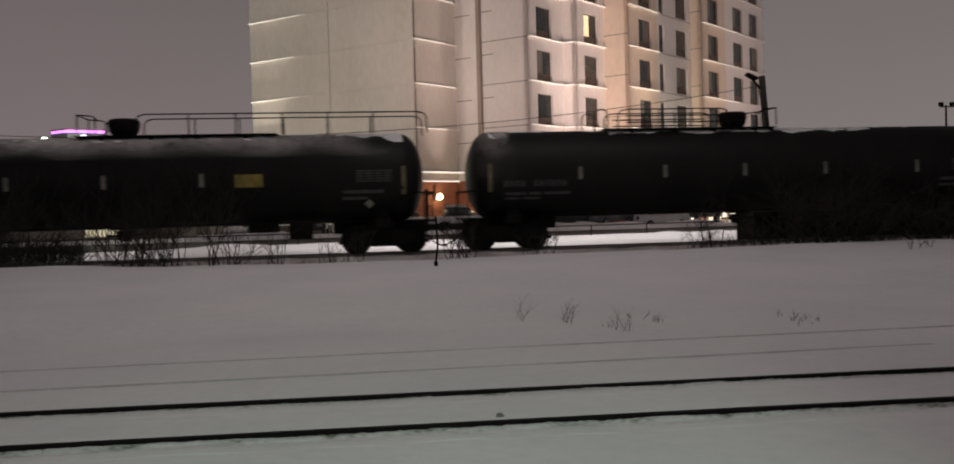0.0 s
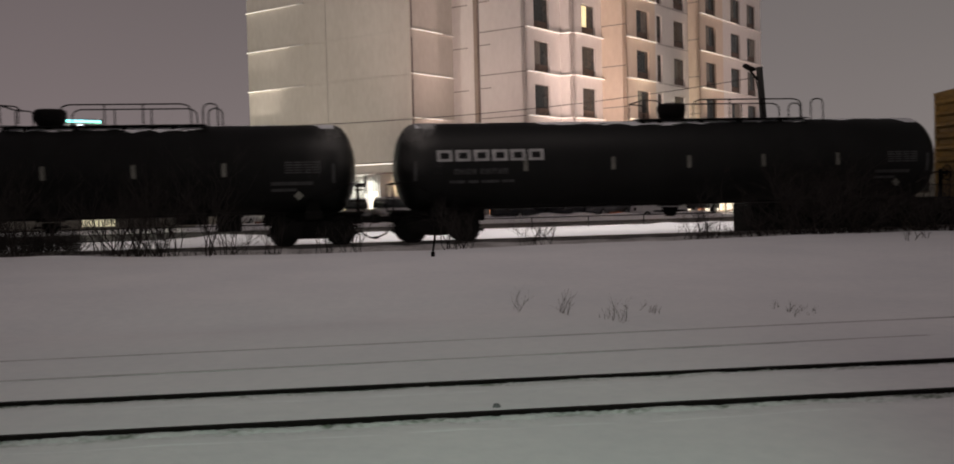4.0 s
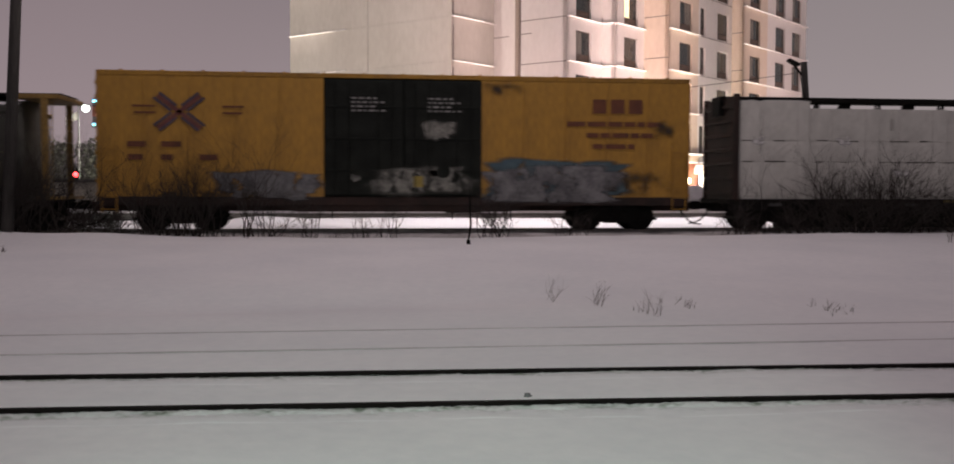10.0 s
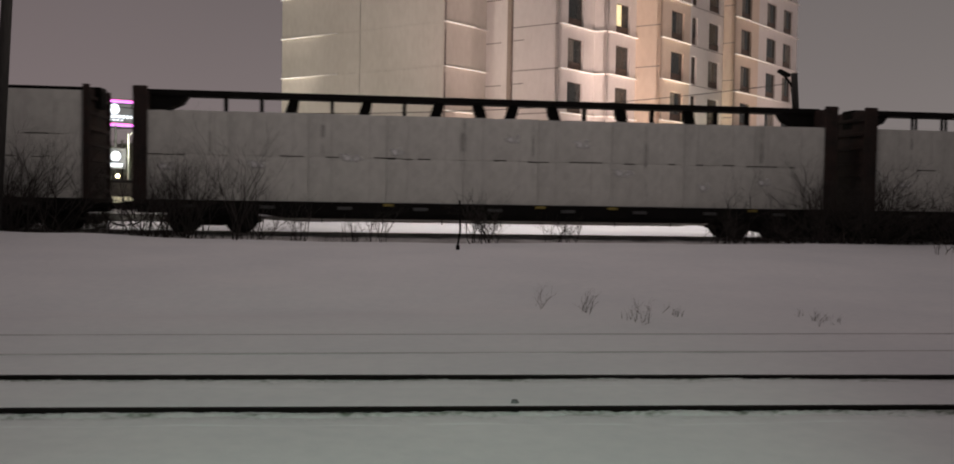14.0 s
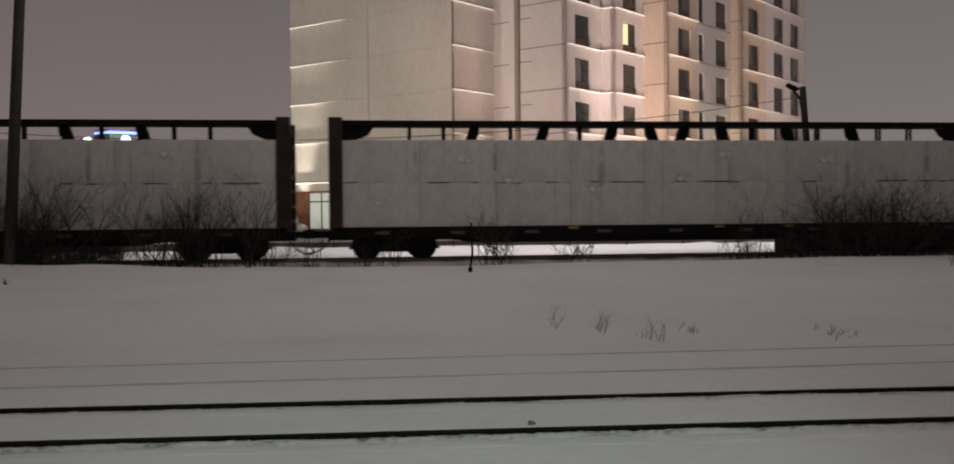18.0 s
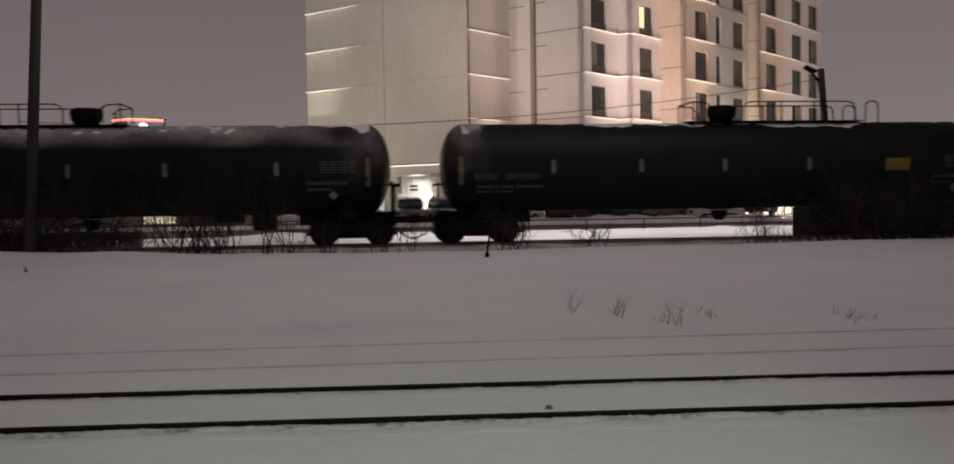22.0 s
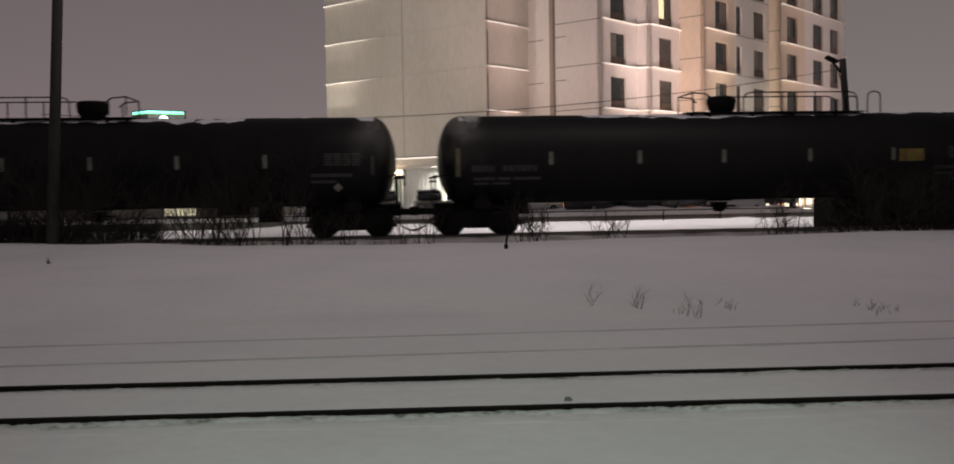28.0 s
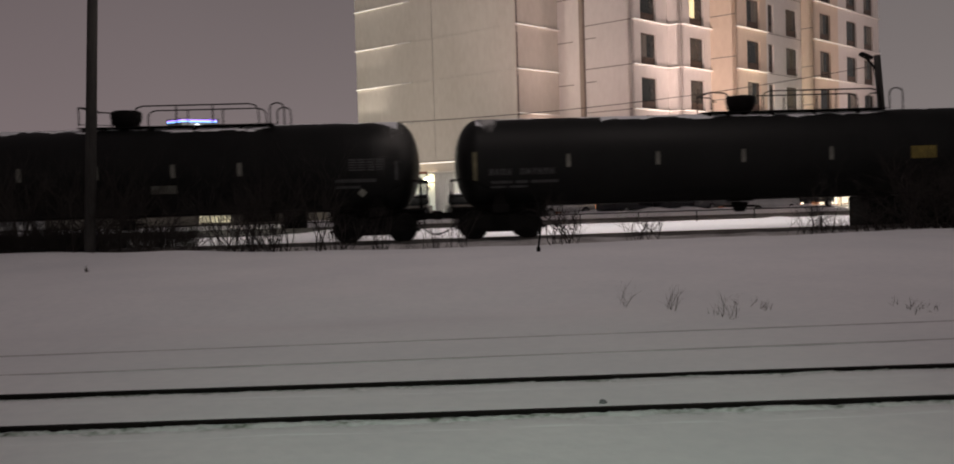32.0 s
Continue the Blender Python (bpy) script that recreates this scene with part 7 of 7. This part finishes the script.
sig = thing("traffic_signal", "traffic signal showing red", "traffic signal", "", pose(-21.0, 80.0, 0.3))
part("pole", rod(bmesh.new(), (0, 0, -0.3), (0, 0, 3.0), 0.07, 0.06, 10), IRON, sig)
part("housing", soft_box(bmesh.new(), -0.22, 0.22, -0.22, -0.05, 1.5, 2.8, 0.04), IRON, sig)
for zz, mt in ((2.48, LAMP_RED), (2.1, IRON), (1.74, IRON)):
    part("lens", spun(bmesh.new(), [(0.19 if mt is LAMP_RED else 0.15, -0.27), (0.19 if mt is LAMP_RED else 0.15, -0.225)], 16, "Y", Matrix.Translation((0, 0, zz))), mt, sig)
for px, pz in ((-20.9, 1.0), (-20.2, 1.15)):
    tl = thing("marker_light", "small glowing red marker light on a post", "light", "marker lights", pose(px, 78.0, 0.3))
    part("lens", spun(bmesh.new(), [(0.03, -0.1), (0.1, 0), (0.03, 0.1)], 10, "Z", Matrix.Translation((0, 0, pz))), LAMP_RED, tl)
    part("post", rod(bmesh.new(), (0, 0, -0.3), (0, 0, pz - 0.08), 0.04, 0.04, 8), IRON, tl)

lights = thing("lamp_column", "thin post carrying three small white lamps", "lamp", "", pose(-18.22, 85.0, 0.3))
part("post", rod(bmesh.new(), (0, 0.12, -0.3), (0, 0.12, 2.8), 0.04, 0.04, 8), IRON, lights)
for zz in (1.15, 1.78, 2.5):
    part("lamp", spun(bmesh.new(), [(0.03, -0.14), (0.12, -0.1), (0.17, 0), (0.12, 0.1), (0.03, 0.14)], 12, "Z", Matrix.Translation((0, 0, zz))), LAMP_WARM, lights, "glowing lamp", True)

flag = thing("flagpole", "white flagpole with a pale flag", "flagpole", "", pose(-23.4, 90.0, 0.3))
part("pole", rod(bmesh.new(), (0, 0, -0.3), (0, 0, 8.4), 0.08, 0.05, 10), GALV, flag)
bm = bmesh.new()
g = [[bm.verts.new((-0.06 - 0.10 * i, 0.05 * math.sin(i * 1.1), 7.35 + 0.14 * j - 0.05 * i)) for i in range(11)] for j in range(6)]
for j in range(5):
    for i in range(10):
        bm.faces.new((g[j][i], g[j][i + 1], g[j + 1][i + 1], g[j + 1][i]))
bmesh.ops.solidify(bm, geom=bm.faces[:], thickness=0.01)
part("flag", bm, CLAD_WHITE, flag, "pale drooping flag")

mast = thing("floodlight_mast", "tall thin mast with two lamp heads", "mast", "", pose(40.8, 60.0, 0.3))
part("pole", rod(bmesh.new(), (0, 0, -0.3), (0, 0, 7.5), 0.1, 0.06, 10), IRON, mast)
part("crossbar", rod(bmesh.new(), (-0.45, 0, 7.4), (0.6, 0, 7.4), 0.04, 0.04, 8), IRON, mast)
for px in (-0.35, 0.45):
    part("lamp_head", soft_box(bmesh.new(), px - 0.14, px + 0.14, -0.12, 0.12, 7.45, 7.7, 0.03), IRON, mast)

# ---- poles, wires, cabin ----
pole = thing("utility_pole", "weathered wooden utility pole leaning slightly beside the track", "utility pole", "utility poles", pose(-9.66, 29.5, 0.0))
part("pole", rod(bmesh.new(), (-0.02, 0, -0.3), (0.62, 0, 12.0), 0.17, 0.13, 14), POLE, pole, "", True)

tilt = thing("utility_pole", "dark leaning utility pole with a lamp bracket behind the track", "utility pole", "utility poles", pose(19.95, 42.0, 0.3))
part("pole", rod(bmesh.new(), (0.22, 0, -0.3), (-0.32, 0, 7.1), 0.17, 0.14, 12), POLE, tilt, "", True)
part("bracket", pipe(bmesh.new(), [(-0.28, 0, 6.4), (-0.75, 0, 6.95), (-1.1, 0, 7.15)], 0.05), IRON, tilt)
part("lamp_head", soft_box(bmesh.new(), -0.28, 0.28, -0.13, 0.13, -0.07, 0.07, 0.03), IRON, tilt).matrix_basis = pose(-0.78, 0, 7.08, 0, 24, 0)
part("drop_cable", pipe(bmesh.new(), [(-0.55, -0.1, 6.6), (-0.42, -0.12, 6.0), (-0.2, -0.14, 5.0), (-0.1, -0.14, 4.2)], 0.018), IRON, tilt)


def wire(label, points, r, m=None):
    bm = bmesh.new()
    rings = [[bm.verts.new((x, y + r * math.cos(k * 2 * math.pi / 5), z + r * math.sin(k * 2 * math.pi / 5))) for k in range(5)] for x, y, z in points]
    for a, b in zip(rings, rings[1:]):
        for k in range(5):
            bm.faces.new((a[k], a[(k + 1) % 5], b[(k + 1) % 5], b[k]))
    return tagged(new("overhead_wire", finish("overhead_wire", bm, IRON)), label, "wire", "overhead wires")


def sagging(a, b, sag, n=24):
    a, b = Vector(a), Vector(b)
    return [tuple(a.lerp(b, i / n) - Vector((0, 0, sag * 4 * (i / n) * (1 - i / n)))) for i in range(n + 1)]


wire("thin dark overhead wire running to the leaning pole", sagging((19.8, 42.0, 7.0), (-14.0, 42.0, 5.3), 0.95), 0.014)

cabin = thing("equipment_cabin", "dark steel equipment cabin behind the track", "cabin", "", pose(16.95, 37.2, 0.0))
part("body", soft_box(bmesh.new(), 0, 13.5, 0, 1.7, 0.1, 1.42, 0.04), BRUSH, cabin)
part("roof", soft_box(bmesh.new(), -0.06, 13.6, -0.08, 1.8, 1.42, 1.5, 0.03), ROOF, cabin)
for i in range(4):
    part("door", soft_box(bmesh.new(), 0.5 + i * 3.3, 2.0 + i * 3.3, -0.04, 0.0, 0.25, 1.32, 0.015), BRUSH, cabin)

# thin marker stake in the snow
stake = thing("marker_stake", "thin dark marker stake with a bent foot in the snow", "stake", "", pose(3.02, 26.1, ground_z(3.02, 26.1)))
part("rod", pipe(bmesh.new(), [(0.02, 0, -0.15), (0.0, 0, 0.12), (0.06, 0, 0.5), (0.03, 0, 1.3)], 0.028), IRON, stake)
part("flange", soft_box(bmesh.new(), -0.05, 0.05, -0.03, 0.03, -0.02, 0.12, 0.01), IRON, stake)


# ---- bare bushes ----
def twigs(seed, height, spread, stems, depth=3, thick=0.012, lean=0.28, fork=0.55):
    """A leafless bush: leaning stems that bend and fork into ever thinner twigs."""
    rnd = random.Random(seed)
    verts, faces = [], []

    def seg(a, b, r0, r1):
        d = (b - a).normalized()
        s = d.orthogonal().normalized()
        t = d.cross(s)
        base = len(verts)
        for p, r in ((a, r0), (b, r1)):
            for k in range(3):
                an = 2 * math.pi * k / 3
                verts.append(tuple(p + (s * math.cos(an) + t * math.sin(an)) * r))
        for k in range(3):
            faces.append((base + k, base + (k + 1) % 3, base + 3 + (k + 1) % 3, base + 3 + k))

    def grow(p, d, length, r, level):
        n = 5
        bend = Vector((rnd.gauss(0, 0.09), rnd.gauss(0, 0.06), 0.03))
        for i in range(n):
            d = (d + bend + Vector((rnd.gauss(0, 0.13), rnd.gauss(0, 0.13), rnd.gauss(0.02, 0.08)))).normalized()
            q = p + d * length / n
            r2 = r * 0.88
            seg(p, q, r, r2)
            p, r = q, r2
            if level > 0 and i > 0 and rnd.random() < 0.9:
                for _ in range(rnd.choice((1, 1, 2))):
                    e = (d + Vector((rnd.gauss(0, fork), rnd.gauss(0, fork * 0.8), rnd.gauss(0.06, 0.32)))).normalized()
                    grow(p, e, length * rnd.uniform(0.35, 0.62), r * 0.62, level - 1)
    for _ in range(stems):
        a = Vector((rnd.gauss(0, spread * 0.5), rnd.gauss(0, 0.28), -0.08))
        d = Vector((rnd.gauss(0, lean) + 0.5 * a.x / max(spread, 0.1) * lean, rnd.gauss(0, lean * 0.7), 1)).normalized()
        grow(a, d, height * rnd.uniform(0.45, 0.8), thick * rnd.uniform(0.6, 1.2), depth)
    return verts, faces


def bush(x, y, height, spread, stems, seed, depth=3, thick=0.012, label="leafless bush with thin dark twigs beside the track", mat_=None, lean=0.28, fork=0.55):
    v, f = twigs(seed, height, spread, stems, depth, thick, lean, fork)
    me = bpy.data.meshes.new("bush")
    me.from_pydata(v, [], f)
    me.materials.append(mat_ or TWIG)
    ob = new("bush", me)
    ob.location = (x, y, ground_z(x, y))
    return tagged(ob, label, "bush", "bare bushes")


BUSHES = [(-11.5, 30.0, 2.9, 1.2, 16), (-10.3, 29.6, 2.7, 0.9, 15), (-9.2, 30.2, 3.0, 0.6, 13), (-8.1, 29.9, 2.5, 0.4, 8), (-7.0, 30.3, 1.3, 0.4, 5),
          (-5.7, 29.8, 2.3, 0.45, 12), (-5.1, 30.2, 2.6, 0.5, 13), (-4.4, 30.0, 2.5, 0.4, 11), (-3.0, 29.8, 3.0, 0.25, 7), (-2.5, 30.2, 1.7, 0.35, 7), (-1.3, 30.2, 1.3, 0.4, 6), (0.2, 30.3, 1.0, 0.4, 4),
          (1.2, 30.0, 1.3, 0.4, 7), (4.1, 30.0, 1.5, 0.35, 8), (4.6, 30.1, 1.1, 0.4, 6), (6.5, 30.2, 1.1, 0.4, 6), (7.0, 30.1, 0.9, 0.3, 4),
          (11.7, 30.1, 1.2, 0.35, 8), (12.3, 30.0, 2.0, 0.25, 4), (14.2, 30.2, 1.5, 0.3, 6), (15.3, 29.9, 2.5, 0.35, 14), (16.2, 30.2, 2.7, 0.4, 17), (17.0, 29.9, 2.5, 0.35, 14), (17.8, 30.2, 1.8, 0.3, 6), (19.6, 30.1, 2.1, 0.4, 9), (20.3, 30.2, 2.4, 0.7, 12), (22.0, 30.1, 2.0, 0.8, 10),
          (-13.5, 30.1, 2.4, 1.1, 12), (-15.8, 30.3, 2.0, 1.1, 10)]
for i, (bx, by, bh, bs, bn) in enumerate(BUSHES):
    wide = bx > 13
    bush(bx, by, bh, bs, int(bn * 1.5), 40 + i, 3 if bh > 1.4 else 2, (0.024 if wide else 0.018) if bh > 1.4 else 0.012, "wide leafless bush with tangled dark twigs beside the track" if wide else "leafless bush with thin dark twigs beside the track", None, 0.6 if wide else 0.38, 0.8 if wide else 0.6)
# low scrub along the edge of the ballast
for i in range(96):
    rr = random.Random(900 + i)
    bx = -15 + i * 0.36 if i < 44 else 12.0 + (i - 44) * 0.22
    bush(bx + rr.uniform(-0.2, 0.2), 30.45 + rr.uniform(-0.15, 0.2), rr.uniform(0.5, 1.1) * (1 if bx < -4 or bx > 10 else 0.55), 0.4, 9, 300 + i, 2 if bx < -5 or bx > 12.5 else 1, 0.008, "short dry scrub at the edge of the ballast")

# a dense thicket at the foot of the wooden pole
for i in range(46):
    rr = random.Random(1900 + i)
    bush(-16.4 + i * 0.155, 30.3 + rr.uniform(-0.5, 0.3), rr.uniform(0.7, 1.35), 0.35, 12, 1300 + i, 2, 0.012, "dense low thicket of dark twigs beside the track")

for i in range(56):
    rr = random.Random(2900 + i)
    bx = -18.0 + i * 0.175
    bush(bx, 36.6 + rr.uniform(-0.5, 0.6), rr.uniform(0.9, 1.5), 0.4, 15, 2300 + i, 2, 0.016, "dense low thicket of dark twigs behind the track")

# dry weeds poking through the snow
for i, (wx, wy, wh, ws, wn_) in enumerate(((3.30, 16.1, 0.55, 0.06, 4), (3.87, 15.5, 0.44, 0.10, 7), (4.35, 14.6, 0.26, 0.10, 6), (4.52, 14.7, 0.46, 0.07, 5), (5.05, 15.3, 0.42, 0.05, 2), (5.20, 14.9, 0.26, 0.06, 5), (7.2, 14.6, 0.30, 0.16, 9), (7.5, 14.4, 0.25, 0.10, 6), (16.6, 26.5, 0.9, 0.2, 3), (17.4, 26.6, 0.5, 0.5, 5), (-8.2, 25.0, 0.3, 0.15, 3))):
    ob = bush(wx, wy, wh, ws, wn_, 741 + i, 1, 0.0055 if wy < 20 else 0.012, "dry weed stalks poking through the snow", WEED, 0.26, 0.5)
    tagged(ob, category="weeds", group="dry weeds")
    ob.name = "weeds"

# small clod on the snow between the near rails
bm = bmesh.new()
bmesh.ops.create_icosphere(bm, subdivisions=3, radius=0.034)
for v_ in bm.verts:
    v_.co += Vector((noise.noise(v_.co * 30), noise.noise(v_.co * 31 + Vector((3, 0, 0))), noise.noise(v_.co * 29))) * 0.028
    v_.co.z *= 0.7
tagged(new("snow_clod", finish("snow_clod", bm, GRAF_GREY, True)), "small dirty clod of snow between the rails", "clod").location = (1.57, 8.86, ground_z(1.57, 8.86) + 0.012)


# ---- far woods behind the road ----
def woods():
    rnd = random.Random(77)
    verts, faces = [], []
    for i in range(800):
        x = rnd.uniform(-110, 2) if i % 4 else rnd.uniform(45, 140)
        y = rnd.uniform(103, 126) if x < 10 else rnd.uniform(170, 230)
        h = rnd.uniform(5.6, 6.8) if x < 10 else rnd.uniform(3, 6)
        for k in range(300):
            u, a = rnd.random(), rnd.uniform(0, 2 * math.pi)
            zc = 0.3 + h * (0.05 + 0.95 * u)
            r = h * 0.34 * math.sqrt(rnd.random()) * (1.15 - 0.65 * u)
            c = Vector((x + r * math.cos(a), y + r * math.sin(a), zc))
            s = rnd.uniform(0.10, 0.30)
            base = len(verts)
            for _ in range(3):
                verts.append(tuple(c + Vector((rnd.uniform(-s, s), rnd.uniform(-s, s), rnd.uniform(-s, s)))))
            faces.append((base, base + 1, base + 2))
    me = bpy.data.meshes.new("far_woods")
    me.from_pydata(verts, [], faces)
    me.materials.append(WOODS)
    return tagged(new("far_woods", me), "dull wood on the far side of the road, paled as by haze", "woods", kind="stuff")


woods()

# frosted bare trees round the street lamp
FROST = mat("frosted_bark", (0.08, 0.085, 0.065), (0.19, 0.195, 0.155), 2, 20, 0.9, 0, 0.2, 0.004)
for i, (tx, ty, hh) in enumerate(((-20.6, 93.0, 5.0), (-18.9, 96.0, 6.0), (-17.3, 94.0, 5.2), (-16.1, 92.0, 5.8), (-14.6, 93.0, 5.2), (-13.2, 95.0, 5.6), (-22.6, 97.0, 5.5))):
    tv, tf = twigs(1500 + i, hh, 0.7, 4, 2, 0.06)
    tm = bpy.data.meshes.new("bare_tree")
    tm.from_pydata(tv, [], tf)
    tm.materials.append(FROST)
    tb = tagged(new("bare_tree", tm), "leafless tree pale with frost near the street lamp", "tree", "bare trees")
    tb.location = (tx, ty, 0.2)


# ---- what moves: the whole train rolls past, its wheels turning ----
def motions():
    for ob, x in TRAIN:
        walk(ob, [(t, pose(x + train_way(t), TRACK_Y, RAIL_Z)) for t in range(0, 33, 2)])
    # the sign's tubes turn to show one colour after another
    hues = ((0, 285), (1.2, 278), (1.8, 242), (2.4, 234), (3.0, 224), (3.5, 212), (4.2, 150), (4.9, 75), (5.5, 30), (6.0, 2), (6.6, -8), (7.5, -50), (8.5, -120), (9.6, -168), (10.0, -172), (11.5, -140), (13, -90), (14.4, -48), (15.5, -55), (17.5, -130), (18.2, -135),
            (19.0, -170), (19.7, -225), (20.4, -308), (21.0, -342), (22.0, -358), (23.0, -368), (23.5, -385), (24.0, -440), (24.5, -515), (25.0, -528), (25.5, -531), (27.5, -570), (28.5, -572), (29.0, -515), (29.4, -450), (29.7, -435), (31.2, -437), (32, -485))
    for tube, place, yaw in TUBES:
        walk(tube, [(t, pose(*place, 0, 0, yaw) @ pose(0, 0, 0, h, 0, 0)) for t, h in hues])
    steps = [k / 15 for k in range(481)]
    turned = [math.degrees(train_way(t) / WHEEL_R) for t in steps]
    for w, x in WHEELSETS:
        walk(w, [(t, pose(x, 0, WHEEL_R, 0, a, 0)) for t, a in zip(steps, turned)])


motions()
